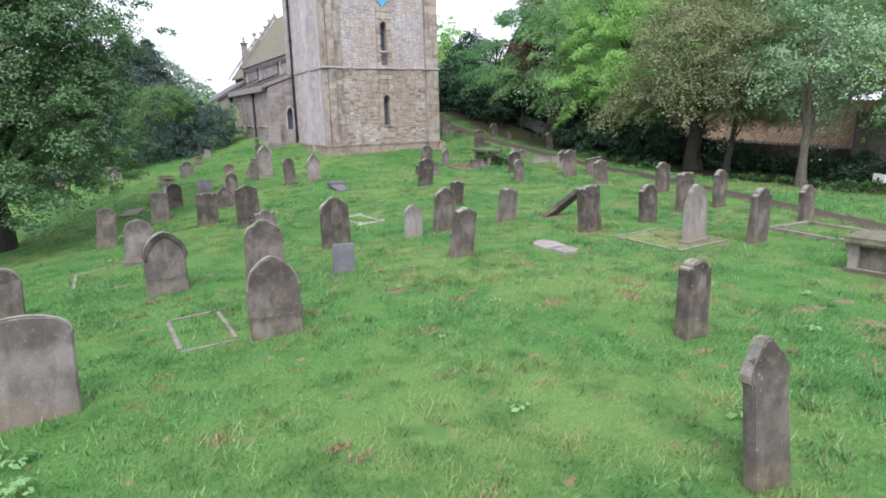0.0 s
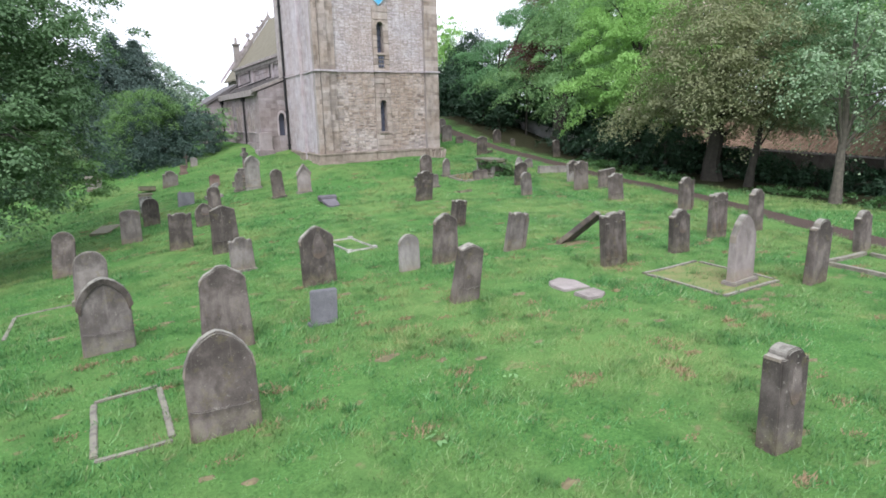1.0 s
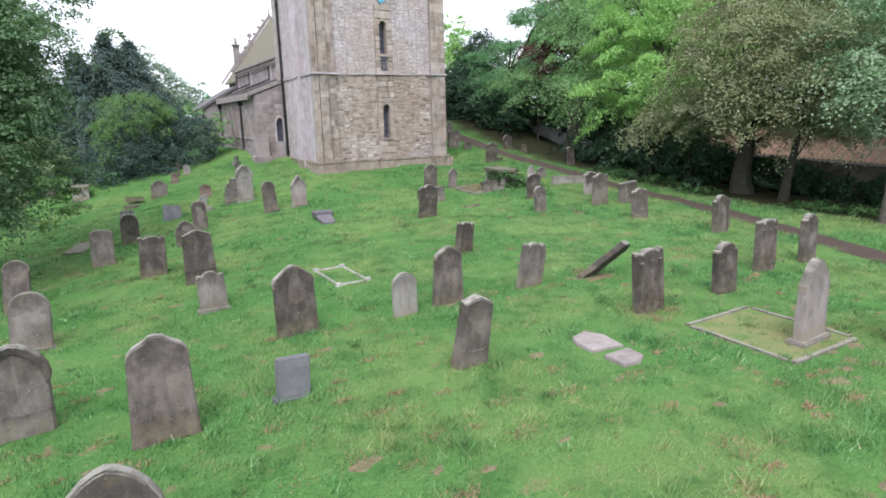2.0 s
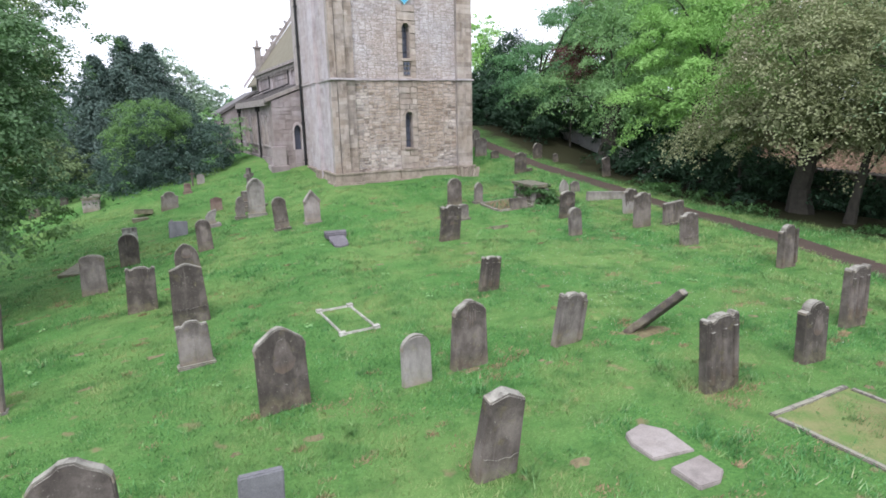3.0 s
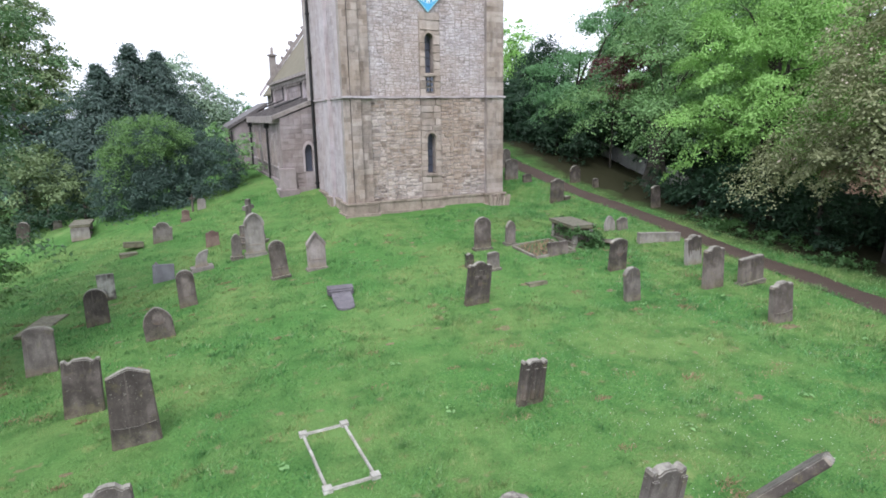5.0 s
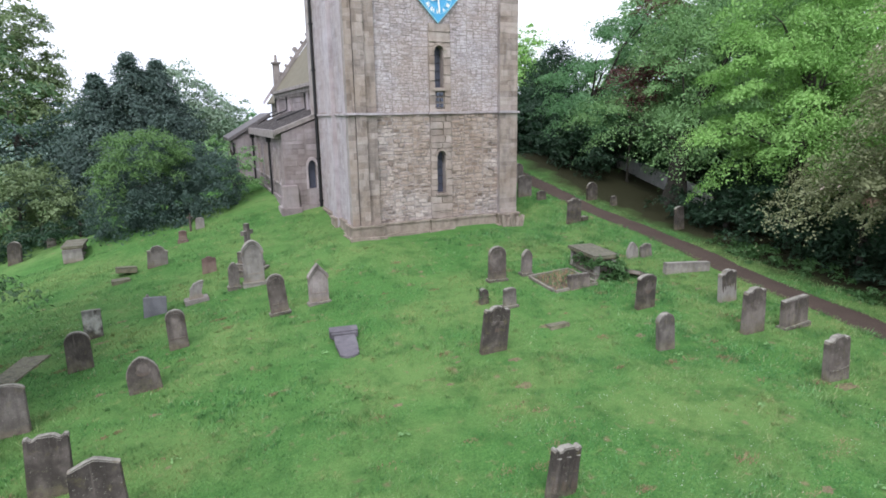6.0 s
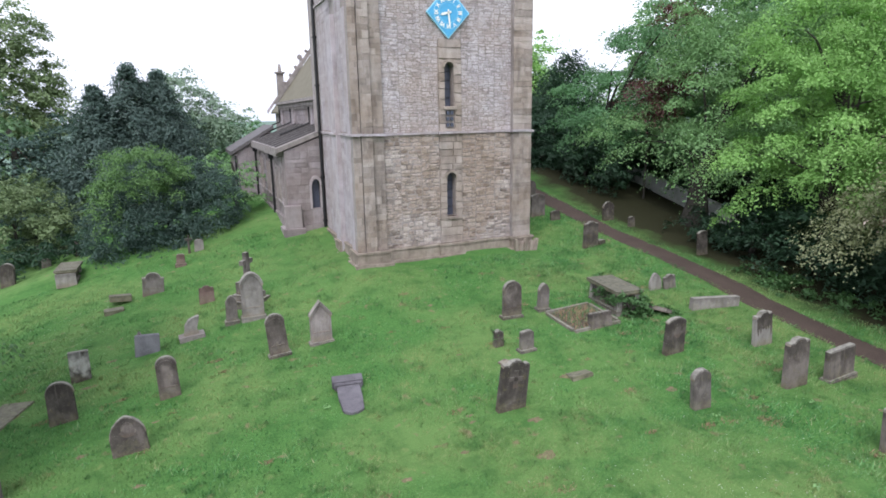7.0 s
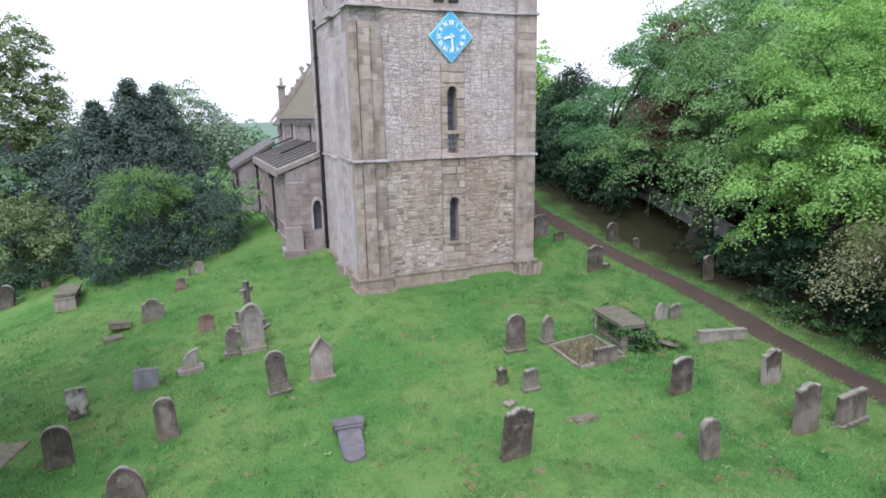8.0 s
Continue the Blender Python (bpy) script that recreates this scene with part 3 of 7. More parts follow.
def annulus(r0, r1, y0, y1, k=48):
    bm = bmesh.new()
    a = [[bm.verts.new((r * math.cos(2 * math.pi * i / k), y, r * math.sin(2 * math.pi * i / k))) for i in range(k)] for r, y in ((r0, y0), (r1, y0), (r1, y1), (r0, y1))]
    for i in range(k):
        j = (i + 1) % k
        for s in range(4):
            bm.faces.new((a[s][i], a[s][j], a[(s + 1) % 4][j], a[(s + 1) % 4][i]))
    bmesh.ops.recalc_face_normals(bm, faces=list(bm.faces))
    return bm


part("dial_ring", annulus(0.50, 0.515, -0.02, -0.012), M_PALEBLUE, clock, "thin pale dial ring")
part("dial_ring", annulus(0.325, 0.335, -0.02, -0.012), M_PALEBLUE, clock, "thin pale dial ring")
for k, word in enumerate(("XII", "I", "II", "III", "IIII", "V", "VI", "VII", "VIII", "IX", "X", "XI")):
    text = bpy.data.curves.new("numeral", "FONT")
    text.body, text.size, text.align_x, text.align_y, text.extrude, text.offset = word, 0.165, "CENTER", "CENTER", 0.004, 0.006
    text.materials.append(M_WHITE)
    ob = new("numeral", text)
    a = radians(90 - 30 * k)
    ob.matrix_basis = Matrix.Translation((0.42 * math.cos(a), -0.02, 0.42 * math.sin(a))) @ Matrix.Rotation(a - math.pi / 2, 4, (0, -1, 0)) @ pose(0, 0, 0, 90) @ Matrix.Diagonal((0.75 if len(word) > 3 else 0.95, 1, 1, 1))
    ob.parent = clock


def clock_hand(length, width, angle):
    bm = bmesh.new()
    prism(bm, [(-width, -0.1), (width, -0.1), (width * 1.3, length * 0.75), (0, length), (-width * 1.3, length * 0.75)], -0.045, -0.03)
    ob = part("clock_hand", bm, M_WHITE, clock, "white clock hand")
    ob.matrix_basis = Matrix.Rotation(radians(angle), 4, (0, 1, 0))
    return ob


clock_hand(0.52, 0.022, 174)
clock_hand(0.30, 0.03, 255)

# belfry openings above the upper string
for cx in (3.06, 3.58):
    part("belfry_louvre", boxes((cx - 0.17, cx + 0.17, FRONT - 0.012, FRONT + 0.1, 10.16, 12.2)), M_IRON, church, "dark belfry opening")
part("belfry_louvre", boxes((0.115, 0.3, 34.35, 34.75, 10.45, 12.2)), M_IRON, church, "dark belfry opening in the flank")
part("belfry_frame", boxes((0.05, 0.14, 34.22, 34.345, 10.35, 12.3), (0.05, 0.14, 34.755, 34.88, 10.35, 12.3)), M_ASHLAR_JOINED, church, "dressed jambs of the flank opening")

# tower downpipe in the corner by the aisle
bm = bmesh.new()
tube(bm, [(0.04, 36.34, 1.2), (0.04, 36.34, 10.2)], [0.06, 0.06], 8)
for z in (1.6, 3.4, 5.2, 7.0, 8.8):
    add_box(bm, -0.04, 0.14, 36.26, 36.44, z, z + 0.06)
part("downpipe", bm, M_IRON, church, "black cast-iron downpipe")


# aisle with a lean-to roof, nave with clerestory, chapel and chancel
def arch_outline(cx, w, sill, crown, pointed=True):
    spring = crown - (w * 0.85 if pointed else w / 2)
    if pointed:
        r = w * 1.05
        pts = []
        for a in np.linspace(0, 1, 7):
            pts.append((cx + w / 2 - (w / 2) * (a ** 1.7), spring + (crown - spring) * math.sin(a * math.pi / 2)))
        return [(cx - w / 2, sill), (cx + w / 2, sill)] + pts + [(2 * cx - x, z) for x, z in pts[-2::-1]]
    return [(cx - w / 2, sill), (cx + w / 2, sill)] + [(cx + w / 2 * math.cos(a), spring + w / 2 * math.sin(a)) for a in np.linspace(0, math.pi, 11)]


def prism_x(bm, outline, x0, x1):
    """An outline in y and z, drawn out along x."""
    a = [bm.verts.new((x0, y, z)) for y, z in outline]
    b = [bm.verts.new((x1, y, z)) for y, z in outline]
    k = len(outline)
    bm.faces.new(a)
    bm.faces.new(list(reversed(b)))
    for i in range(k):
        bm.faces.new((a[i], b[i], b[(i + 1) % k], a[(i + 1) % k]))
    bmesh.ops.recalc_face_normals(bm, faces=list(bm.faces))


bm = bmesh.new()
prism(bm, [(-1.42, 0.3), (-0.42, 0.3), (-0.42, 4.87), (-1.42, 4.5)], 36.44, 36.95)
prism(bm, [(-0.42, 0.3), (0.06, 0.3), (0.06, 2.15), (-0.42, 2.15)], 36.44, 36.95)
prism(bm, [(-0.42, 3.36), (0.06, 3.36), (0.06, 5.05), (-0.42, 4.87)], 36.44, 36.95)
prism(bm, [(-0.07, 2.15), (0.06, 2.15), (0.06, 3.36), (-0.07, 3.36)], 36.44, 36.95)
add_box(bm, -1.42, -0.95, 36.95, 46.4, 0.3, 4.5)
part("aisle_wall", bm, M_WALLS, church, "grey-brown stone aisle wall")
bm = bmesh.new()
prism(bm, arch_outline(-0.245, 0.40, 2.13, 3.38), 36.66, 36.70)
part("window", bm, M_GLASS, church, "pointed aisle window with dark leaded glass")
bm = bmesh.new()
o, i = arch_outline(-0.245, 0.52, 2.15, 3.50), arch_outline(-0.245, 0.345, 2.15, 3.36)
for k in range(2, len(o) - 1):
    prism(bm, [o[k], o[k + 1], i[k + 1], i[k]], 36.36, 36.47)
prism(bm, [o[1], o[2], i[2], i[1]], 36.40, 36.47)
prism(bm, [o[0], i[0], i[-1], o[-1]], 36.40, 36.47)
part("hood_mould", bm, M_ASHLAR_JOINED, church, "pointed stone hood over the window")
part("aisle_buttress", soften(boxes((-1.58, -0.9, 36.22, 36.5, 0.3, 2.35), (-1.66, -0.8, 36.14, 36.5, 0.3, 1.42), (-1.66, -1.4, 36.5, 37.2, 0.3, 1.42)), 0.02), M_WALLS, church, "low stepped corner buttress")
part("aisle_plinth", boxes((-0.8, 0.0, 36.34, 36.46, 0.3, 1.5), (-1.52, -1.4, 37.2, 46.4, 0.3, 1.75)), M_WALLS, church, "stone plinth of the aisle")
# lean-to roof with ribs and stone copings
bm = bmesh.new()
prism(bm, [(-1.62, 4.52), (0.72, 5.38), (0.72, 5.46), (-1.62, 4.60)], 36.75, 46.4)
part("aisle_roof", bm, M_LEAD, church, "low lead lean-to roof")
for k in range(9):
    y = 37.6 + k * 1.0
    bm = bmesh.new()
    prism(bm, [(-1.6, 4.60), (0.7, 5.455), (0.7, 5.53), (-1.6, 4.675)], y, y + 0.07)
    part("roof_roll", bm, M_LEAD, church, "lead roof roll")
bm = bmesh.new()
prism(bm, [(-1.72, 4.44), (0.0, 5.09), (0.0, 5.27), (-1.72, 4.62)], 36.38, 36.80)
part("coping", bm, M_COPING, church, "weathered stone coping on the aisle gable")
part("parapet", boxes((-1.70, -1.38, 36.8, 46.4, 4.30, 4.62)), M_COPING, church, "stone eaves course of the aisle")
def aisle_lancet(y):
    """A slim round-headed light with a pale dressed surround, seen along the aisle wall."""
    win = empty("window")
    win.parent = church
    win["label"] = "slim aisle lancet with a pale stone surround"
    bm = bmesh.new()
    prism_x(bm, [(y - 0.12, 2.45), (y + 0.12, 2.45)] + [(y + 0.12 * math.cos(a), 3.62 + 0.15 * math.sin(a)) for a in np.linspace(0, math.pi, 7)], -1.424, -1.36)
    part("pane", bm, M_GLASS, win, "dark leaded glass")
    for side_y in (-1, 1):
        part("jamb", soften(boxes((-1.475, -1.40, y + side_y * 0.165 - 0.04, y + side_y * 0.165 + 0.04, 2.38, 3.62)), 0.008), M_MORTAR, win, "pale dressed jamb")
    bm = bmesh.new()
    arc = np.linspace(0, math.pi, 9)
    for a, b in zip(arc, arc[1:]):
        prism_x(bm, [(y + q * math.cos(c), 3.62 + q * 1.12 * math.sin(c)) for q, c in ((0.125, a), (0.205, a), (0.205, b), (0.125, b))], -1.475, -1.40)
    part("window_arch", bm, M_MORTAR, win, "pale dressed arch")
    part("window_sill", soften(boxes((-1.50, -1.40, y - 0.23, y + 0.23, 2.30, 2.38)), 0.008), M_MORTAR, win, "pale sloping sill")


for y in (37.95, 38.85, 41.05, 42.0, 43.6, 44.5):
    aisle_lancet(y)
for y in (39.6, 46.1):
    bm = bmesh.new()
    tube(bm, [(-1.54, y, 1.2), (-1.54, y, 4.3)], [0.05, 0.05], 8)
    add_box(bm, -1.66, -1.42, y - 0.13, y + 0.13, 4.06, 4.35)
    part("downpipe", bm, M_IRON, church, "black cast-iron downpipe with a square head")
part("string_course", boxes((-1.47, -1.40, 37.2, 46.4, 2.28, 2.36)), M_ASHLAR_JOINED, church)

part("clerestory_wall", boxes((0.70, 1.2, 37.4, 51.0, 0.5, 6.5), (5.4, 5.9, 37.4, 51.0, 0.5, 6.5)), M_WALLS, church, "stone clerestory wall of the nave")
for y in (40.6, 46.0, 50.2):
    part("pilaster", boxes((0.58, 0.72, y, y + 0.22, 5.3, 6.3)), M_ASHLAR_JOINED, church)
    bm = bmesh.new()
    tube(bm, [(0.52, y + 0.4, 6.3), (0.52, y + 0.4, 5.55), (-0.9, y + 0.4, 5.02)], [0.045] * 3, 6)
    part("downpipe", bm, M_IRON, church)
part("corbel_table", boxes((0.52, 0.75, 37.4, 51.0, 6.36, 6.56), (0.40, 0.75, 37.4, 51.0, 6.56, 6.72), *[(0.55, 0.72, 37.6 + 0.45 * k, 37.8 + 0.45 * k, 6.22, 6.36) for k in range(29)]), M_COPING, church, "corbel table under the nave eaves")


def gable_roof(name, x0, xr, x1, zeave, zridge, y0, y1, mat, label):
    bm = bmesh.new()
    prism(bm, [(x0, zeave), (xr, zridge), (x1, zeave), (x1, zeave - 0.12), (xr, zridge - 0.14), (x0, zeave - 0.12)], y0, y1)
    return part(name, bm, mat, church, label)


def moss_roof(n, l, b):
    p = position(n)
    g = noise_node(n, l, p, 3.0, 5.0, 0.7)
    s = noise_node(n, l, p, 1.0, 3.0, 0.6, (2.0, 14.0, 2.0))
    c = mix(n, l, 0.5, ramp(n, l, g, [(0.3, (0.12, 0.105, 0.075)), (0.7, (0.21, 0.19, 0.135))]), ramp(n, l, s, [(0.3, (0.10, 0.092, 0.072)), (0.7, (0.20, 0.185, 0.14))]))
    l.new(c, b.inputs["Base Color"])


M_MOSSROOF = material("mossy_stone_slates", moss_roof, 0.9, 0.2)
gable_roof("nave_roof", 0.55, 3.3, 6.05, 6.74, 10.35, 37.4, 50.9, M_MOSSROOF, "steep mossy stone-slated nave roof")
bm = bmesh.new()
prism(bm, [(0.7, 6.4), (5.9, 6.4), (3.3, 10.2)], 50.6, 51.0)
part("gable_wall", bm, M_WALLS, church, "east gable of the nave")
bm = bmesh.new()
prism(bm, [(0.45, 6.62), (3.3, 10.42), (3.3, 10.75), (0.25, 6.70)], 50.75, 51.15)
prism(bm, [(6.15, 6.62), (3.3, 10.42), (3.3, 10.75), (6.35, 6.70)], 50.75, 51.15)
part("coping", bm, M_COPING, church, "stone gable coping")
bm = boxes((0.56, 1.0, 50.76, 51.2, 5.6, 8.45, 0.03), (0.50, 1.06, 50.7, 51.26, 8.45, 8.55))
tube(bm, [(0.78, 50.98, 8.55), (0.78, 50.98, 9.0)], [0.12, 0.09], 10)
part("chimney", bm, M_COPING, church, "slim stone chimney on the nave corner")
part("chancel_wall", boxes((1.3, 5.3, 51.0, 58.0, 0.3, 6.2)), M_WALLS, church, "stone chancel wall")
gable_roof("chancel_roof", 1.0, 3.3, 5.6, 6.2, 9.3, 51.0, 58.0, M_MOSSROOF, "steep stone-slated chancel roof")
bm = bmesh.new()
prism(bm, [(0.75, 6.1), (3.3, 9.45), (5.85, 6.1), (5.85, 6.35), (3.3, 9.75), (0.75, 6.35)], 57.7, 58.1)
part("coping", bm, M_ASHLAR_JOINED, church)
bm = boxes((3.16, 3.44, 57.78, 58.02, 9.3, 9.6), (3.26, 3.34, 57.86, 57.94, 9.6, 9.95))
prism(bm, [(3.3 + 0.20 * math.cos(a), 10.08 + 0.20 * math.sin(a)) for a in np.linspace(0, 2 * math.pi, 16, endpoint=False)], 57.86, 57.94)
part("finial", bm, M_COPING, church, "stone wheel cross finial")
bm = bmesh.new()
tube(bm, [(3.3, 50.95, 10.6), (3.3, 50.95, 10.95), (3.3, 50.95, 11.5)], [0.10, 0.05, 0.015], 8)
part("finial", bm, M_COPING, church, "thin stone spike on the nave gable")
# crockets along the gable coping
for k in range(7):
    t = 0.14 + 0.12 * k
    cx, cz = 0.35 + (3.3 - 0.35) * t, 6.72 + (10.72 - 6.72) * t
    bm = bmesh.new()
    prism(bm, [(cx - 0.10, cz), (cx + 0.06, cz + 0.10), (cx - 0.06, cz + 0.24), (cx - 0.17, cz + 0.17)], 50.86, 51.04)
    part("crocket", bm, M_COPING, church, "weathered carved crocket")
# chapel that stands out beyond the aisle
bm = bmesh.new()
prism(bm, [(-2.6, 0.0), (-0.6, 0.0), (-0.6, 5.1), (-2.6, 3.95)], 46.42, 50.4)
part("chapel_wall", bm, M_WALLS, church, "brown stone chapel wall")
bm = bmesh.new()
prism(bm, [(-2.8, 3.88), (-0.45, 5.24), (-0.45, 5.42), (-2.8, 4.06)], 46.27, 50.6)
part("chapel_roof", bm, M_LEAD, church, "sloping lead chapel roof with stone coping")
bm = bmesh.new()
tube(bm, [(-2.57, 46.33, 1.0), (-2.57, 46.33, 3.85)], [0.05, 0.05], 8)
part("downpipe", bm, M_IRON, church)

# ---- gravestones ----
def top_profile(shape, w, h):
    """Right half of the outline, from the shoulder up to the crown, x from 0."""
    r = w / 2
    arc = np.linspace(0, math.pi / 2, 8)
    if shape == "round":
        rise = r * 0.95
        return [(r * math.cos(a), h - rise + rise * math.sin(a)) for a in arc]
    if shape == "low":
        rise = r * 0.42
        return [(r * math.cos(a), h - rise + rise * math.sin(a)) for a in arc]
    if shape == "pointed":
        return [(r, h - w * 0.62), (r * 0.93, h - w * 0.43), (r * 0.74, h - w * 0.25), (r * 0.45, h - w * 0.10), (r * 0.2, h - w * 0.03), (0, h)]
    if shape == "steep":
        return [(r * 1.0, h - w * 0.72), (r * 0.95, h - w * 0.55), (r * 0.62, h - w * 0.24), (r * 0.26, h - w * 0.04), (0, h)]
    if shape == "shoulder":
        s = r * 0.66
        return [(r, h - s * 1.0), (r, h - s * 0.82), (r * 0.80, h - s * 0.78), (r * 0.74, h - s * 0.72)] + [(s * math.cos(a), h - s * 0.72 + s * 0.72 * math.sin(a)) for a in arc]
    if shape == "ogee":
        return [(r, h - w * 0.22), (r * 0.94, h - w * 0.13), (r * 0.76, h - w * 0.12), (r * 0.62, h - w * 0.15), (r * 0.5, h - w * 0.10), (r * 0.34, h - w * 0.02), (0, h)]
    if shape == "scroll":
        return [(r, h - w * 0.10), (r * 0.96, h - w * 0.03), (r * 0.82, h - w * 0.02), (r * 0.68, h - w * 0.10), (r * 0.55, h - w * 0.08), (r * 0.36, h - w * 0.01), (0, h)]
    if shape == "gothic":
        return [(r * 0.88, h - w * 0.86), (r * 0.90, h - w * 0.80), (r, h - w * 0.76), (r, h - w * 0.62), (r * 0.72, h - w * 0.38), (r * 0.34, h - w * 0.12), (r * 0.15, h - w * 0.01), (0, h)]
    if shape == "ridge":
        return [(r * 0.97, h - w * 0.50), (r, h - w * 0.38), (r * 0.88, h - w * 0.27), (r * 0.48, h - w * 0.12), (r * 0.2, h - w * 0.03), (0, h)]
    if shape == "gable":
        return [(r, h - w * 0.75), (r * 0.95, h - w * 0.62), (0, h)]
    if shape == "bell":
        return [(r, h - w * 0.36), (r * 0.97, h - w * 0.27), (r * 0.80, h - w * 0.17), (r * 0.52, h - w * 0.10), (r * 0.36, h - w * 0.06), (r * 0.22, h - w * 0.01), (0, h)]
    if shape == "peak":
        return [(r, h - w * 0.17), (r * 0.25, h - w * 0.03), (0, h)]
    return [(r, h - 0.012), (r * 0.9, h), (0, h)]


def face_outline(shape, w, h, below):
    right = top_profile(shape, w, h)
    left = [(-x, z) for x, z in reversed(right) if x > 1e-6]
    return [(w / 2 * 0.985, -below), *right, *left, (-w / 2 * 0.985, -below)]


def inset(outline, f, h, low):
    cx, cz = 0.0, h * 0.52
    return [(cx + (x - cx) * f, max(low, cz + (z - cz) * f)) for x, z in outline]


graves = "gravestones of the churchyard"


def headstone(x, y, w, h, shape, kind, label, lean=0.0, back=0.0, yaw=0.0, thick=0.11, panel="", foot=0.0, sink=0.18, flare=0.0):
    """An upright stone: bevelled slab, with raised hood, sunk panel, relief or footing as its parts."""
    rng = random.Random(int((x * 131 + y * 977) * 10))
    z = ground_at(x, y)
    bm = bmesh.new()
    prism(bm, face_outline(shape, w, h, sink), -thick / 2, thick / 2)
    for v in bm.verts:
        n = noise.noise_vector((v.co.x * 5 + x, v.co.y * 5 + y, v.co.z * 5))
        v.co += Vector((n.x, n.y * 0.4, n.z)) * 0.012
    for v in bm.verts:
        if v.co.z < 0.02 and flare:
            v.co.x *= 1 + flare
            v.co.y *= 1 + flare
    bmesh.ops.bevel(bm, geom=[e for e in bm.edges if len(e.link_faces) == 2 and e.calc_face_angle(0) > 0.6], offset=0.014, segments=3, affect="EDGES", clamp_overlap=True)
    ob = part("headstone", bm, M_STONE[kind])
    ob.matrix_basis = pose(x, y, z, back, lean, yaw + rng.uniform(-1.5, 1.5))
    tagged(ob, label, "gravestone", graves)
    flags = panel.split()
    if h > 0.7 and "hood" not in flags:
        prof = top_profile(shape, w, h)
        full = prof + [(-a, b) for a, b in reversed(prof[:-1])]
        bm, loops = bmesh.new(), []
        for k, (px, pz) in enumerate(full):
            ax, az = full[max(k - 1, 0)]
            bx, bz = full[min(k + 1, len(full) - 1)]
            d = math.hypot(bx - ax, bz - az) or 1.0
            nx_, nz_ = (bz - az) / d, (ax - bx) / d
            lift, deep = 0.007 + 0.005 * noise.noise((px * 6 + x, pz * 6, y)), thick * 0.40
            loops.append([bm.verts.new(q) for q in ((px + nx_ * lift, -deep, pz + nz_ * lift), (px + nx_ * lift, deep, pz + nz_ * lift), (px - nx_ * 0.008, deep, pz - nz_ * 0.008), (px - nx_ * 0.008, -deep, pz - nz_ * 0.008))])
        for a, b in zip(loops, loops[1:]):
            for k in range(4):
                bm.faces.new((a[k], a[(k + 1) % 4], b[(k + 1) % 4], b[k]))
        bm.faces.new(loops[0])
        bm.faces.new(loops[-1][::-1])
        bmesh.ops.recalc_face_normals(bm, faces=list(bm.faces))
        part("crest", bm, M_STONE["crest"], ob, "top edge paled for lichen and sky light")
    if "panel" in flags:
        o, i = face_outline(shape, w, h, -0.22 * h), None
        o2 = inset(o, 0.84, h, h * 0.24)
        o3 = inset(o, 0.78, h, h * 0.25)
        bm = bmesh.new()
        k = len(o2)
        for j in range(k):
            prism(bm, [o2[j], o2[(j + 1) % k], o3[(j + 1) % k], o3[j]], -thick / 2 - 0.014, -thick / 2 + 0.004)
        part("border", bm, M_STONE[kind], ob, "raised carved border")
    if "hood" in flags:
        prof = top_profile(shape, w, h)
        full = prof + [(-a, b) for a, b in reversed(prof[:-1])]
        bm = bmesh.new()
        loops = [[bm.verts.new(p) for p in ((px * 1.08, -thick / 2 - 0.06, pz + 0.03), (px * 1.08, thick / 2 + 0.01, pz + 0.03), (px * 0.90, thick / 2 + 0.01, pz - 0.06), (px * 0.90, -thick / 2 - 0.03, pz - 0.06))] for px, pz in full]
        for a, b in zip(loops, loops[1:]):
            for i in range(4):
                bm.faces.new((a[i], a[(i + 1) % 4], b[(i + 1) % 4], b[i]))
        bm.faces.new(loops[0])
        bm.faces.new(loops[-1][::-1])
        bmesh.ops.recalc_face_normals(bm, faces=list(bm.faces))
        part("hood_mould", soften(bm, 0.008), M_STONE["dark" if kind == "mid" else kind], ob, "heavy moulded hood over the top")
    if "cross" in flags:
        part("relief", soften(boxes((-0.05, 0.05, -thick / 2 - 0.008, -thick / 2 + 0.01, h * 0.46, h * 0.82), (-0.15, 0.15, -thick / 2 - 0.008, -thick / 2 + 0.01, h * 0.60, h * 0.69)), 0.004), M_STONE["brown"], ob, "worn carved cross in relief")
    if "columns" in flags:
        for u in (-0.36, 0.0, 0.36):
            bm = bmesh.new()
            tube(bm, [(u * w, -thick / 2 + 0.012, h * 0.16), (u * w, -thick / 2 + 0.012, h * 0.50), (u * w, -thick / 2 + 0.012, h * 0.84)], [0.056, 0.05, 0.045], 10)
            part("column", bm, M_STONE[kind], ob, "worn half-round column carved on the face")
    if "flutes" in flags:
        for u in (-0.12, -0.04, 0.04, 0.12):
            bm = bmesh.new()
            tube(bm, [(u * w, -thick / 2 + 0.008, h * 0.62 + abs(u) * 0.8), (u * w, -thick / 2 + 0.006, h * 0.80), (u * w, -thick / 2 + 0.008, h * 0.93)], [0.012, 0.016, 0.014], 8)
            part("flute", bm, M_STONE[kind], ob, "thin fluted ridge below the crown")
    if "pilasters" in flags:
        for u in (-1, 1):
            part("pilaster", soften(boxes((u * w * 0.42 - 0.05, u * w * 0.42 + 0.05, -thick / 2 - 0.03, -thick / 2 + 0.01, h * 0.08, h * 0.90)), 0.014, 2), M_STONE[kind], ob, "carved pilaster along the edge")
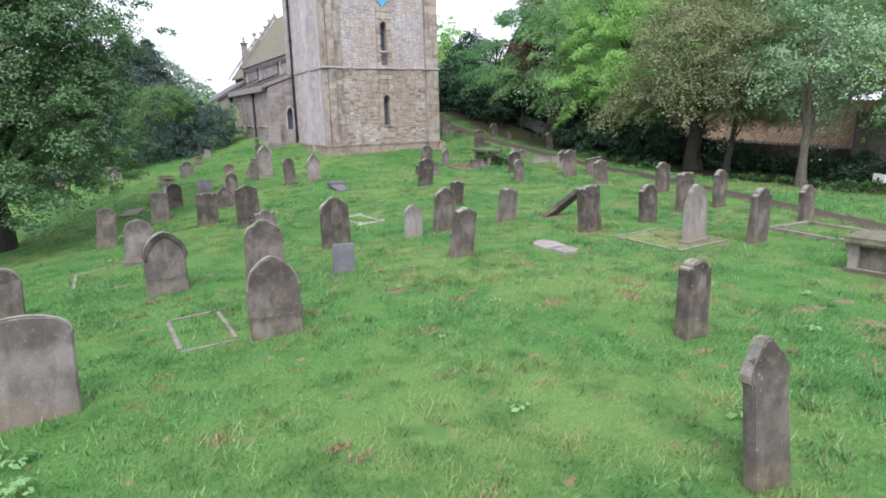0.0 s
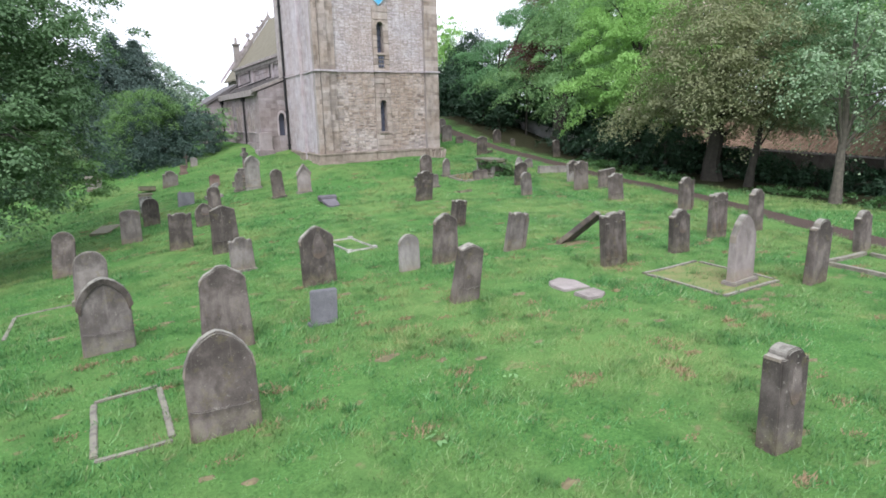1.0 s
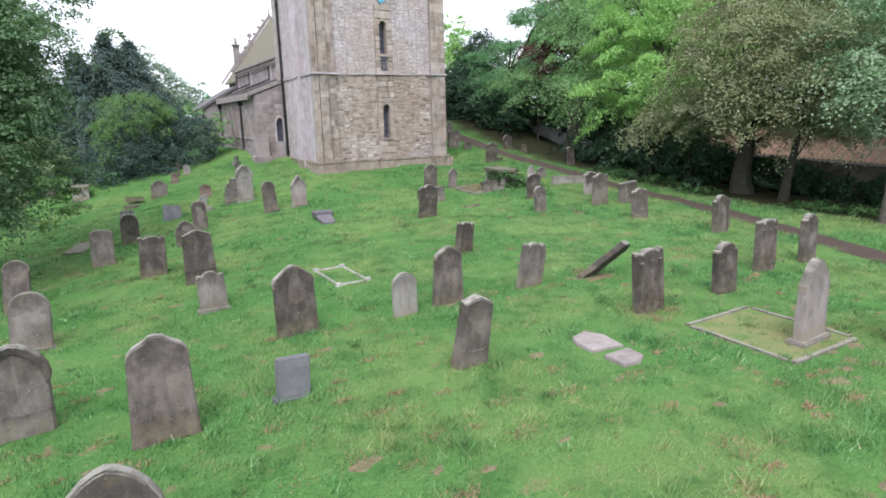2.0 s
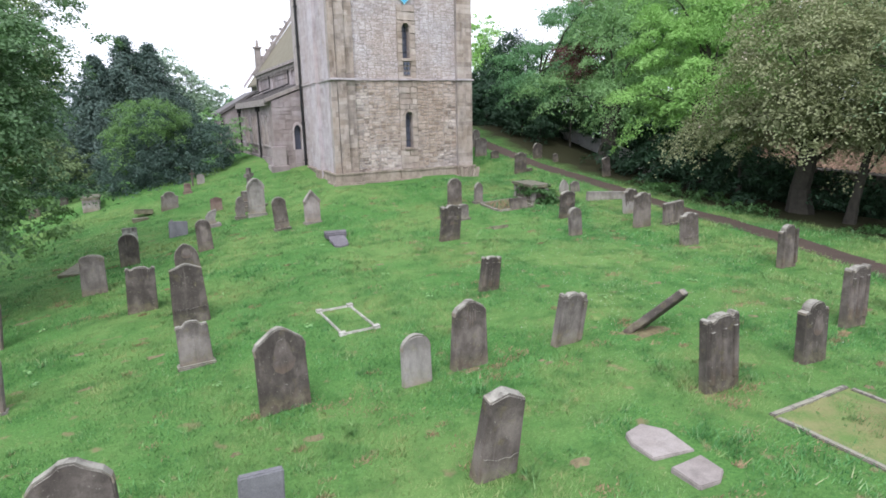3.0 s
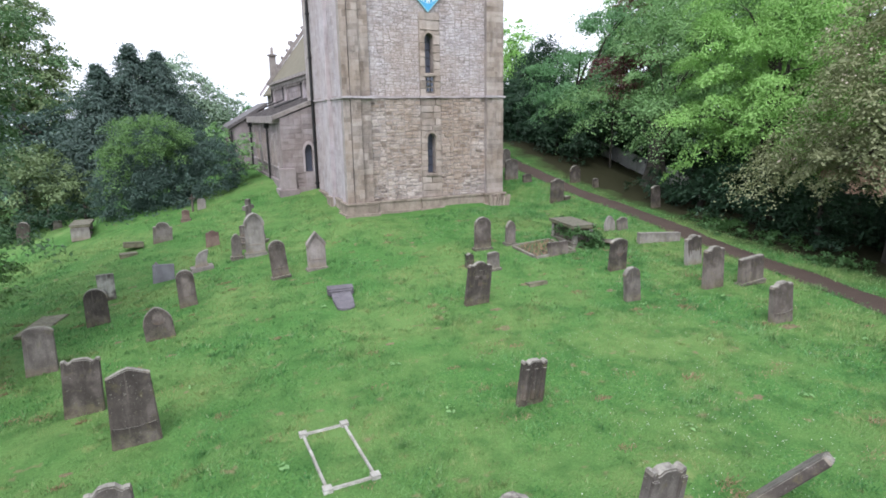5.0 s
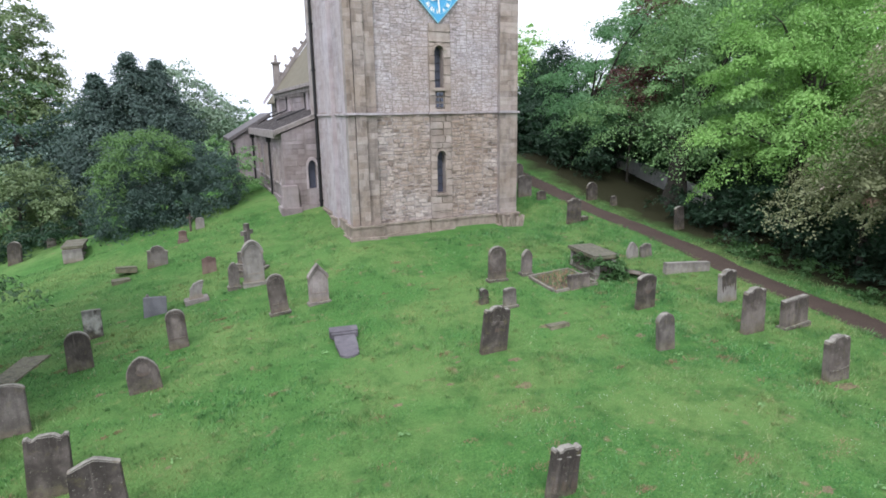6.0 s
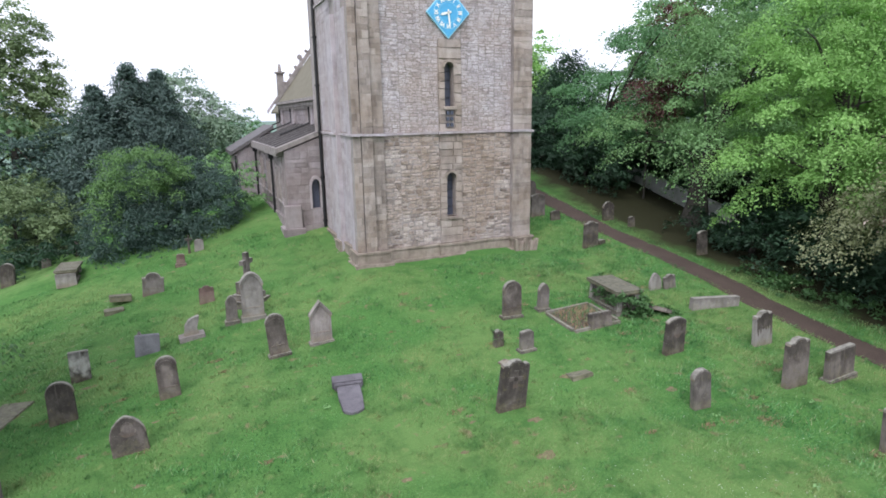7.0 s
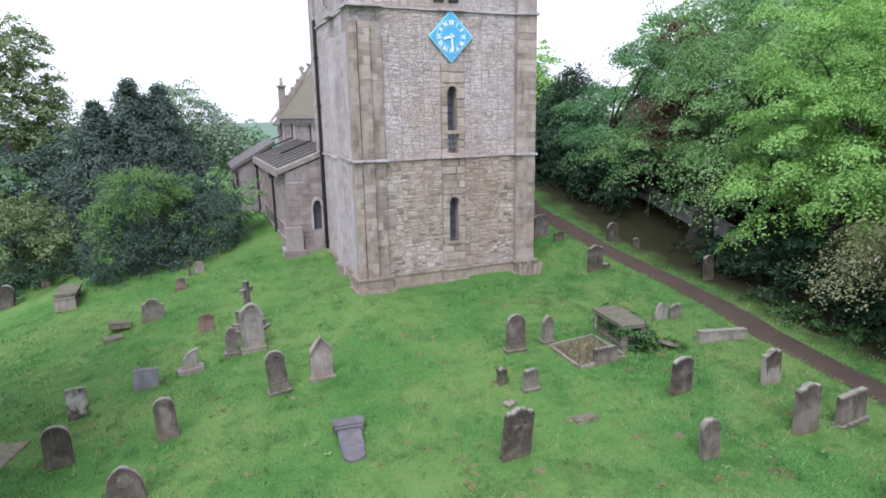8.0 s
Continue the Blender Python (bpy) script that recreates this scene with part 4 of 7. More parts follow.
    if "worn" in flags:
        bm = bmesh.new()
        ring = [(w * (0.24 + 0.03 * rng.random()) * math.cos(a) * (1.0 if math.sin(a) < 0 else 0.7) + 0.02, h * 0.66 + h * (0.20 + 0.02 * rng.random()) * math.sin(a)) for a in np.linspace(0, 2 * math.pi, 22, endpoint=False)]
        prism(bm, ring, -thick / 2 - 0.005, -thick / 2 + 0.01)
        part("relief", soften(bm, 0.003, 2), M_STONE["brown" if kind == "dark" else "mid"], ob, "pale worn patch of carving")
    if "band" in flags:
        edge = [(u * (w / 2 - 0.014), h * 0.26 + 0.035 * u * u + rng.uniform(-0.012, 0.012)) for u in np.linspace(1, -1, 9)]
        bm = bmesh.new()
        prism(bm, [(w / 2 - 0.014, -0.1), *edge, (-w / 2 + 0.014, -0.1)], -thick / 2 - 0.016, -thick / 2 + 0.01)
        part("lower_band", soften(bm, 0.010, 2), M_STONE[kind], ob, "thicker lower band below the worn face")
    if "sooted" in flags:
        bm = bmesh.new()
        prism(bm, inset(face_outline(shape, w, h, -0.52 * h), 0.95, h, h * 0.54), -thick / 2 - 0.006, -thick / 2 + 0.01)
        for u in np.linspace(-0.40, 0.40, 6):
            half, drop = w * rng.uniform(0.05, 0.10), h * rng.uniform(0.05, 0.22) * (1.4 if abs(u) > 0.3 else 0.8)
            prism(bm, [(u * w - half, h * 0.538), (u * w + half, h * 0.538), (u * w + half * 0.5, h * 0.54 - drop * 0.7), (u * w, h * 0.54 - drop)][::-1], -thick / 2 - 0.006, -thick / 2 + 0.01)
        part("stained_face", bm, M_STONE["dark"], ob, "soot-black skin on the upper face")
    if foot:
        part("foot", soften(boxes((-w / 2 - 0.05, w / 2 + 0.05, -thick / 2 - 0.07, thick / 2 + 0.07, -0.15, foot)), 0.018, 2), M_STONE[kind], ob, "squared stone footing")
    slope = {"bell": 0.13, "peak": 0.12, "scroll": 0.03, "round": 0.03}.get(shape, 0.0)
    for q in (ob, *ob.children):
        for v in q.data.vertices:
            v.co.x *= 1 - slope * clampf(v.co.z / h, 0.0, 1.0)
    return ob


D, B, Mi = "dark weathered sandstone headstone", "brown weathered sandstone headstone", "grey sandstone headstone"
STONES = [
    (-3.31, 26.48, 0.47, 1.12, "round", "brown", B + " with round top and raised border", -4.9, 2, 1.8, 0.11, "panel", 0.08),
    (-2.22, 26.67, 0.54, 1.12, "gable", "pink", "pale pinkish gabled headstone with moulded edge", -0.6, 0, 2.1, 0.12, "hood panel", 0.06),
    (-3.64, 29.34, 0.60, 1.4, "pointed", "light", "tall pale pointed headstone with moulded hood on a dark base", 0.1, 2, 1.0, 0.14, "hood panel", 0.12),
    (-4.23, 29.39, 0.31, 0.82, "steep", "mid", "narrow grey broken grave marker", 1.3, 0, 1.8, 0.14, "", 0.10),
    (-4.83, 31.65, 0.44, 0.55, "ogee", "red", "small leaning reddish sandstone headstone", 1.0, -6, 1.4, 0.09, "", 0.0),
    (-6.44, 28.84, 0.60, 0.51, "flat", "granite", "squat square grey headstone", 4.0, -6, 3.8, 0.16, "", 0.0),
    (-6.47, 33.78, 0.66, 0.74, "shoulder", "mid", Mi + " with round top and side shoulder", 4.4, 2, -0.7, 0.12, "panel", 0.0),
    (-4.88, 37.16, 0.34, 0.45, "low", "light", "small pale headstone in front of the shrubs", 1.3, 0, -0.7, 0.1, "", 0.0),
    (-5.58, 35.98, 0.30, 0.46, "low", "red", "small reddish broken stone", 2.1, 0, 0.7, 0.14, "", 0.10),
    (-7.92, 28.23, 0.44, 0.76, "flat", "lichened", "dark leaning headstone blotched with white lichen", 0.4, -4, 5.2, 0.12, "", 0.0),
    (-7.94, 25.98, 0.53, 0.95, "round", "dark", D + " with round top", 0.8, 3, 1.0, 0.11, "", 0.0),
    (-5.82, 25.79, 0.44, 0.96, "round", "brown", "narrow brown round-topped headstone", -2.1, -2, 1.8, 0.13, "panel", 0.0),
    (-6.47, 23.75, 0.62, 0.73, "pointed", "dark", D + " with pointed top and small carving", -4.4, -5, 1.0, 0.11, "worn", 0.0),
    (2.77, 25.58, 0.54, 1.03, "round", "brown", B + " with round top and sunk panel", 0.4, 0, -1.4, 0.13, "panel", 0.07),
    (3.82, 25.68, 0.30, 0.77, "steep", "mid", "narrow grey pointed grave marker", 2.0, 0, -2.0, 0.16, "", 0.07),
    (2.09, 23.65, 0.35, 0.52, "low", "mid", "small squat grey headstone", -1.1, 0, 2.1, 0.12, "", 0.06),
    (0.45, 21.51, 0.59, 1.03, "ogee", "dark", D + " with shaped top and pale cross relief", 4.9, 2, -0.7, 0.14, "cross", 0.0),
    (5.10, 22.05, 0.55, 0.88, "low", "dark", D + " with arched top and worn pale panel", 0.9, 2, 1.8, 0.13, "worn", 0.0),
    (7.44, 21.57, 0.58, 0.87, "ogee", "light", "pale headstone with soot-black upper half and pale foot", -6.1, 0, 3.1, 0.13, "sooted", 0.0),
    (6.22, 19.79, 0.58, 1.07, "ogee", "brown", "tall brown headstone with scrolled top", -2.4, 0, 0.7, 0.15, "", 0.0),
    (7.41, 19.66, 0.80, 0.71, "flat", "brown", "square brown headstone on a low base", -4.3, 0, 1.4, 0.14, "", 0.08),
    (3.76, 19.91, 0.40, 0.83, "round", "mid", "plain grey-brown round-topped headstone", -6.5, 2, -2.1, 0.15, "", 0.0),
    (7.74, 25.56, 0.44, 0.53, "steep", "light", "small pale pointed headstone", -4.8, 0, 0.3, 0.1, "", 0.0),
    (8.25, 25.51, 0.45, 0.46, "ogee", "mid", "small grey broken-topped headstone", -6.7, 0, 1.8, 0.1, "", 0.0),
    (8.49, 29.81, 0.60, 0.97, "ogee", "dark", "dark headstone beside the path", 0.7, 0, 3.5, 0.13, "", 0.0),
    (11.80, 27.67, 0.42, 0.88, "low", "dark", "dark headstone in the shade of the trees", -5.6, 0, 2.1, 0.12, "", 0.0),
    (11.13, 32.16, 0.53, 0.78, "round", "dark", "dark round-topped headstone under the trees", -1.6, 0, -2.1, 0.12, "", 0.0),
    (11.56, 31.2, 0.29, 0.42, "low", "dark", "small dark headstone under the trees", -2.3, 0, 1.0, 0.12, "", 0.0),
    (9.02, 32.95, 0.44, 0.39, "low", "dark", "small dark headstone by the path", -1.6, 0, -1.0, 0.12, "", 0.0),
    (8.56, 33.61, 0.63, 0.93, "low", "mid", "grey headstone close to the tower", 0.4, 0, -2.1, 0.12, "", 0.0),
    (9.30, 35.4, 0.50, 0.9, "round", "mid", "grey round-topped headstone close to the tower", 0, 0, 0.0, 0.12, "", 0.0),
    (-12.20, 40.53, 0.50, 0.95, "round", "dark", "dark broken headstone below the shrubs", 5.0, 0, -2.1, 0.2, "", 0.0),
    (-11.10, 42.11, 0.35, 0.4, "low", "mid", "small headstone below the shrubs", 5.3, 0, -2.1, 0.1, "", 0.0),
    (5.66, 17.5, 0.54, 0.9, "ogee", "brown", "brown headstone with stepped scrolled top and stained foot", -5.3, 0, -2.1, 0.14, "band", 0.0),
    (5.80, 14.85, 0.51, 1.0, "shoulder", "brown", "brown shouldered headstone near the path", -3.1, 0, -0.7, 0.14, "pilasters", 0.0),
    (3.13, 11.88, 0.54, 1.05, "scroll", "brown", "tall brown headstone with scrolled top and carved columns", -1.9, 0, -2.0, 0.14, "columns", 0.0),
    (1.06, 11.29, 0.48, 0.92, "shoulder", "dark", "dark shouldered headstone with rounded crown", -3.3, 0, -2.1, 0.16, "worn", 0.0),
    (-0.78, 11.34, 0.58, 1.06, "scroll", "dark", "broad dark headstone with scrolled top and worn columns", -5.4, 0, -1.8, 0.15, "columns", 0.0),
    (-1.49, 13.67, 0.49, 0.85, "scroll", "mid", "headstone leaning sideways, pale panel and lipped top", 6.6, 4, 0.3, 0.14, "pilasters", 0.0),
    (-3.23, 13.74, 0.58, 1.05, "bell", "brown", "tall brown headstone with fluted crown and flared foot", -0.5, 2, 0.7, 0.13, "flutes", 0.0),
    (-1.04, 16.83, 0.45, 0.74, "scroll", "dark", "dark fluted headstone with scrolled top", 5.4, 2, 3.8, 0.13, "columns", 0.0),
    (-4.15, 13.6, 0.44, 0.74, "round", "light", "pale grey round-topped headstone", -1.0, 0, 2.1, 0.1, "", 0.0),
    (-5.93, 13.91, 0.67, 1.13, "ridge", "dark", "large dark headstone with shouldered point and pale stains", -0.5, -3, 3.5, 0.12, "worn", 0.0),
    (-4.36, 11.20, 0.46, 0.98, "peak", "brown", "narrow brown headstone with peaked top and flared foot", 5.0, 6, 0.3, 0.18, "band", 0.0),
    (-6.85, 16.4, 0.49, 0.75, "ogee", "mid", "grey headstone with broken crown on a rough base", -1.4, -4, 1.4, 0.12, "", 0.05),
    (-6.74, 18.88, 0.67, 1.21, "peak", "dark", "large dark headstone with peaked top", -0.7, -3, 0.3, 0.12, "band", 0.0),
    (-7.63, 20.52, 0.60, 0.99, "scroll", "dark", "dark headstone with scrolled top", 2.7, -3, 2.4, 0.12, "", 0.0),
    (-8.72, 23.31, 0.55, 1.01, "low", "mid", "grey headstone with flattened arched top", 1.9, 0, -0.3, 0.11, "", 0.0),
    (-10.39, 20.15, 0.50, 1.11, "round", "brown", "reddish brown round-topped headstone under the tree", 5.3, -3, -2.1, 0.11, "", 0.0),
    (-9.78, 16.44, 0.60, 1.01, "round", "mid", "grey round-topped headstone on a low base", 4, -4, 0.3, 0.13, "", 0.06),
    (-9.54, 12.72, 0.68, 1.07, "pointed", "mid", "headstone with heavy dark moulded hood and pale sunk face", 1.3, -4, 4.2, 0.16, "hood band", 0.0),
    (-11.96, 12.97, 0.55, 0.90, "round", "brown", B + " with round top", 3, 0, 0.3, 0.12, "", 0.0),
    (-11.24, 8.11, 0.82, 1.06, "low", "mid", "broad grey-brown headstone with low arched top", 3, -6, 0.3, 0.12, "", 0.0),
    (-8.56, 9.06, 0.68, 1.06, "pointed", "brown", "broad brown headstone with pointed arched top and sunk panel", -0.2, -5, -2.1, 0.13, "band", 0.0),
    (-8.08, 11.5, 0.68, 1.2, "bell", "brown", "broad brown headstone with bell-shaped crown", 0.4, -3, -2.1, 0.12, "", 0.0),
    (-6.63, 11.66, 0.41, 0.53, "flat", "granite", "small square slate-grey headstone", 2.0, 0, -2.1, 0.08, "", 0.012),
    (-4.41, 5.84, 0.35, 0.93, "shoulder", "dark", "dark shouldered headstone with pale worn patch", 4.1, -4, -6.0, 0.2, "worn", 0.0),
    (-6.43, 3.62, 0.38, 1.12, "gothic", "brown", "tall brown gothic headstone with pointed shouldered top", -2.1, -6, -8.0, 0.11, "", 0.0),
    (0.03, 9.2, 0.62, 1.19, "steep", "pink", "tall mauve-grey headstone with pointed arched top on a low base", -1.2, 0, 2.0, 0.13, "", 0.07),
    (1.10, 8.52, 0.53, 1.11, "shoulder", "brown", "brown shouldered headstone with a rounded crown", 2.1, 0, 0.7, 0.14, "", 0.0),
    (4.25, 9.28, 0.46, 0.88, "shoulder", "brown", "brown shouldered headstone beside the path", -6.4, 0, -2.1, 0.13, "", 0.0),
    (4.51, 11.81, 0.41, 1.03, "shoulder", "brown", "narrow brown shouldered headstone", -2.4, 0, -2.1, 0.15, "", 0.0),
]
for x, y, w, h, shape, kind, label, lean, back, yaw, thick, panel, foot in STONES:
    headstone(x, y, w, h, shape, kind, label, lean, back, yaw, thick, panel, foot, flare=0.08 if shape in ("peak", "ogee", "bell", "low") else 0.035)

# heavily leaning stone, propped on its edge
leaning = headstone(0.10, 13.45, 0.46, 1.05, "ogee", "dark", "fallen-over dark headstone leaning almost flat", 0, 0, 0, 0.12)
along = Vector((0.67, -0.36, 0.60)).normalized()
face = Vector((-0.20, 0.72, 0.66))
face = (face - along * face.dot(along)).normalized()
across = face.cross(along)
leaning.matrix_basis = pose(-0.12, 13.55, ground_at(-0.12, 13.55) + 0.02) @ Matrix((across, face, along)).transposed().to_4x4()

# ---- trees and shrubs ----
LEAVES = {
    "sycamore": leaf_material("sycamore_leaves", (0.078, 0.160, 0.062), (0.142, 0.270, 0.102), (0.235, 0.390, 0.158)),
    # leaf green darkened for a crown seen from its unlit side
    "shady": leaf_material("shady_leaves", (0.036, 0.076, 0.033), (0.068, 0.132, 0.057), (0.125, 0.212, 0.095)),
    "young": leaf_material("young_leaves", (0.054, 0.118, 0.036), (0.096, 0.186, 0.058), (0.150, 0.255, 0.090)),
    "fresh": leaf_material("fresh_leaves", (0.092, 0.200, 0.052), (0.178, 0.345, 0.088), (0.300, 0.500, 0.155)),
    "bluish": leaf_material("bluish_leaves", (0.040, 0.108, 0.043), (0.078, 0.186, 0.075), (0.155, 0.305, 0.134)),
    "olive": leaf_material("olive_leaves", (0.108, 0.124, 0.060), (0.184, 0.204, 0.104), (0.275, 0.292, 0.162)),
    "yellowish": leaf_material("yellowish_leaves", (0.068, 0.108, 0.046), (0.122, 0.176, 0.076), (0.19, 0.255, 0.118)),
    "yew": leaf_material("yew_needles", (0.010, 0.030, 0.016), (0.021, 0.054, 0.028), (0.044, 0.092, 0.048)),
    "cedar": leaf_material("conifer_needles", (0.036, 0.063, 0.053), (0.066, 0.106, 0.090), (0.115, 0.168, 0.145)),
    "holly": leaf_material("holly_leaves", (0.020, 0.043, 0.034), (0.038, 0.072, 0.057), (0.085, 0.140, 0.112)),
    "pale": leaf_material("pale_leaves", (0.092, 0.170, 0.085), (0.160, 0.280, 0.142), (0.40, 0.47, 0.34)),
    "misty": leaf_material("misty_leaves", (0.110, 0.165, 0.112), (0.185, 0.262, 0.180), (0.265, 0.345, 0.250)),
    "copper": leaf_material("copper_leaves", (0.042, 0.015, 0.017), (0.078, 0.027, 0.028), (0.130, 0.050, 0.046)),
    "blossom": leaf_material("pinkish_blossom", (0.340, 0.250, 0.220), (0.480, 0.380, 0.340), (0.600, 0.520, 0.470)),
    "ivy": leaf_material("ivy_leaves", (0.022, 0.058, 0.018), (0.045, 0.110, 0.034), (0.085, 0.175, 0.058)),
}


def leaf_mesh(name, centres, normals, sizes, mat, rng, slim=0.55):
    """Folded four-cornered leaves, one island each."""
    k = len(centres)
    n = normals / np.maximum(np.linalg.norm(normals, axis=1, keepdims=True), 1e-6)
    t = np.cross(n, rng.normal(size=(k, 3)))
    t /= np.maximum(np.linalg.norm(t, axis=1, keepdims=True), 1e-6)
    s = np.cross(n, t)
    L, W = sizes[:, None], sizes[:, None] * slim
    v = np.empty((k, 4, 3))
    v[:, 0] = centres - t * L * 0.5
    v[:, 1] = centres + s * W * 0.5 + n * L * 0.10
    v[:, 2] = centres + t * L * 0.5 - n * L * 0.12
    v[:, 3] = centres - s * W * 0.5 + n * L * 0.10
    me = bpy.data.meshes.new(name)
    me.vertices.add(4 * k)
    me.vertices.foreach_set("co", v.reshape(-1).astype(np.float32))
    me.loops.add(4 * k)
    me.loops.foreach_set("vertex_index", np.arange(4 * k, dtype=np.int32))
    me.polygons.add(k)
    me.polygons.foreach_set("loop_start", np.arange(0, 4 * k, 4, dtype=np.int32))
    me.polygons.foreach_set("loop_total", np.full(k, 4, dtype=np.int32))
    me.materials.append(mat)
    me.update(calc_edges=True)
    return new(name, me)


def clumps(lobes, per_m3, rng, shell=0.5):
    """Clump centres inside a set of rounded lobes, thicker towards their outside and sagging at the tips."""
    pts, outs = [], []
    for cx, cy, cz, rx, ry, rz in lobes:
        k = max(6, int(per_m3 * 4.19 * rx * ry * rz))
        d = rng.normal(size=(k, 3))
        d /= np.linalg.norm(d, axis=1, keepdims=True)
        r = (shell + (1 - shell) * rng.random(k) ** 0.6) * (1 + 0.16 * rng.normal(size=k) * (rng.random(k) < 0.35))
        pts.append(np.array([cx, cy, cz]) + d * r[:, None] * np.array([rx, ry, rz]))
        outs.append(d)
    return np.concatenate(pts), np.concatenate(outs)


def crown(name, lobes, mat, seed, per_m3=1.4, leaves=34, spread=0.42, size=0.17, up=0.9, slim=0.6, shell=0.5, flat=0.38):
    """Domed sprays that reach outwards from each lobe and droop at the tips: leaves crowd on top of a spray and leave it dark beneath."""
    rng = np.random.default_rng(seed)
    c, o = clumps(lobes, per_m3 * 0.42, rng, shell)
    k, leaves = len(c), int(leaves * 2.1)
    out = o * np.array([1, 1, 0.25])
    out /= np.maximum(np.linalg.norm(out, axis=1, keepdims=True), 0.2)
    side = np.cross(out, np.array([0, 0, 1.0]))
    side /= np.maximum(np.linalg.norm(side, axis=1, keepdims=True), 0.2)
    scale = spread * (0.6 + 1.1 * rng.random((k, 1)) ** 1.5)
    d = rng.normal(size=(k, leaves, 3))
    d /= np.linalg.norm(d, axis=2, keepdims=True)
    d[:, :, 2] = np.where(d[:, :, 2] < -0.25, -d[:, :, 2], d[:, :, 2])
    r = np.where(rng.random((k, leaves)) < 0.72, 0.80 + 0.28 * rng.random((k, leaves)), rng.random((k, leaves)) ** 0.5)
    r *= 1 + 0.22 * np.sin(3 * d[:, :, 0] + 5 * d[:, :, 1] + np.arange(k)[:, None])
    a, b, h = d[:, :, 0] * r * 1.35, d[:, :, 1] * r * 1.05, d[:, :, 2] * r * (0.30 + 0.75 * flat)
    p = c[:, None, :] + out[:, None, :] * (a * scale)[:, :, None] + side[:, None, :] * (b * scale)[:, :, None]
    p[:, :, 2] += (h - 0.34 * np.clip(a, 0, 2) ** 2 - 0.16 * b * b) * scale
    p += rng.normal(size=p.shape) * 0.03
    n = out[:, None, :] * (0.2 + 0.6 * a)[:, :, None] + side[:, None, :] * (0.45 * b)[:, :, None] + np.array([0, 0, up]) + rng.normal(size=p.shape) * 0.40
    p, n = p.reshape(-1, 3), n.reshape(-1, 3)
    return leaf_mesh(name, p, n, size * (0.6 + 0.8 * rng.random(len(p))), mat, rng, slim)


def trunk_mesh(name, base, height, radius, lobes, seed, mat=None, lean=(0, 0), sides=9):
    rng = random.Random(seed)
    bm = bmesh.new()
    top = Vector(base) + Vector((lean[0], lean[1], height))
    pts, rad = [], []
    for k in range(7):
        t = k / 6
        p = Vector(base).lerp(top, t) + Vector((rng.uniform(-1, 1), rng.uniform(-1, 1), 0)) * radius * 0.5 * (k > 0)
        pts.append(p)
        rad.append(radius * (1.45 if k == 0 else 1.0 - 0.6 * t))
    pts[0].z -= 0.3
    tube(bm, pts, rad, sides)
    for lobe in lobes:
        c = Vector(lobe[:3])
        for j in range(2):
            a = pts[rng.choice((2, 3, 4, 5))]
            e = c + Vector((rng.uniform(-0.7, 0.7) * lobe[3], rng.uniform(-0.7, 0.7) * lobe[4], rng.uniform(-0.4, 0.35) * lobe[5]))
            m = a.lerp(e, 0.5) + Vector((0, 0, 0.12 * (e - a).length))
            q = m.lerp(e, 0.55) + Vector((rng.uniform(-0.3, 0.3), rng.uniform(-0.3, 0.3), 0.1))
            r = radius * rng.uniform(0.14, 0.26)
            tube(bm, [a, a.lerp(m, 0.5), m, q, e], [r, r * 0.8, r * 0.6, r * 0.35, r * 0.1], 6)
    return part(name, bm, mat or M_BARK)


def tree(name, label, base, height, radius, lobes, leaf, seed, lean=(0, 0), category="tree", bark=None, **kw):
    x, y = base
    z = ground_at(x, y)
    t = tagged(empty(name, pose(x, y, z)), label, category)
    inv = Matrix.Translation((-x, -y, -z))
    for ob in (trunk_mesh("trunk", (x, y, z), height, radius, lobes, seed, bark, lean), crown("crown", lobes, LEAVES[leaf], seed, **kw)):
        ob.data.transform(inv)
        ob.parent = t
    return t


def extra_crown(t, name, label, lobes, leaf, seed, **kw):
    ob = crown(name, lobes, LEAVES[leaf], seed, **kw)
    ob.data.transform(Matrix.Translation(-t.matrix_basis.translation))
    ob.parent = t
    ob["label"] = label
    return ob


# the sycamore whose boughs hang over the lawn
syc = tree("sycamore_tree", "broad sycamore in shade-darkened green with boughs sweeping low over the graves", (-13.4, 25.0), 6.5, 0.36,
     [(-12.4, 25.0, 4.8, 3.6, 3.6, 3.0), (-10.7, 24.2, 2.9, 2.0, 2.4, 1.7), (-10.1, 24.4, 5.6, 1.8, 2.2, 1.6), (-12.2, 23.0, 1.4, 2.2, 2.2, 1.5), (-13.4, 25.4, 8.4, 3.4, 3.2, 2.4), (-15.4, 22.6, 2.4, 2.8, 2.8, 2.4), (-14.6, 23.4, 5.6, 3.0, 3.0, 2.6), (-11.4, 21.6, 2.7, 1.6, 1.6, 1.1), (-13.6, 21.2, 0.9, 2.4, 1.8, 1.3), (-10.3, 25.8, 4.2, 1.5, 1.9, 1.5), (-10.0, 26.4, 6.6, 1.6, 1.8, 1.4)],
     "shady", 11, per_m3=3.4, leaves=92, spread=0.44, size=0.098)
# lighter leaf colour stands for the light on this bough
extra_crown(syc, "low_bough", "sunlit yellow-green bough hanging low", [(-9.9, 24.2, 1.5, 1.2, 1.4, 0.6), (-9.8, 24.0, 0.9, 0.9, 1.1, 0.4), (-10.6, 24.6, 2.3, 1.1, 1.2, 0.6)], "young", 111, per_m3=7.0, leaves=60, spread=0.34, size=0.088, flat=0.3)
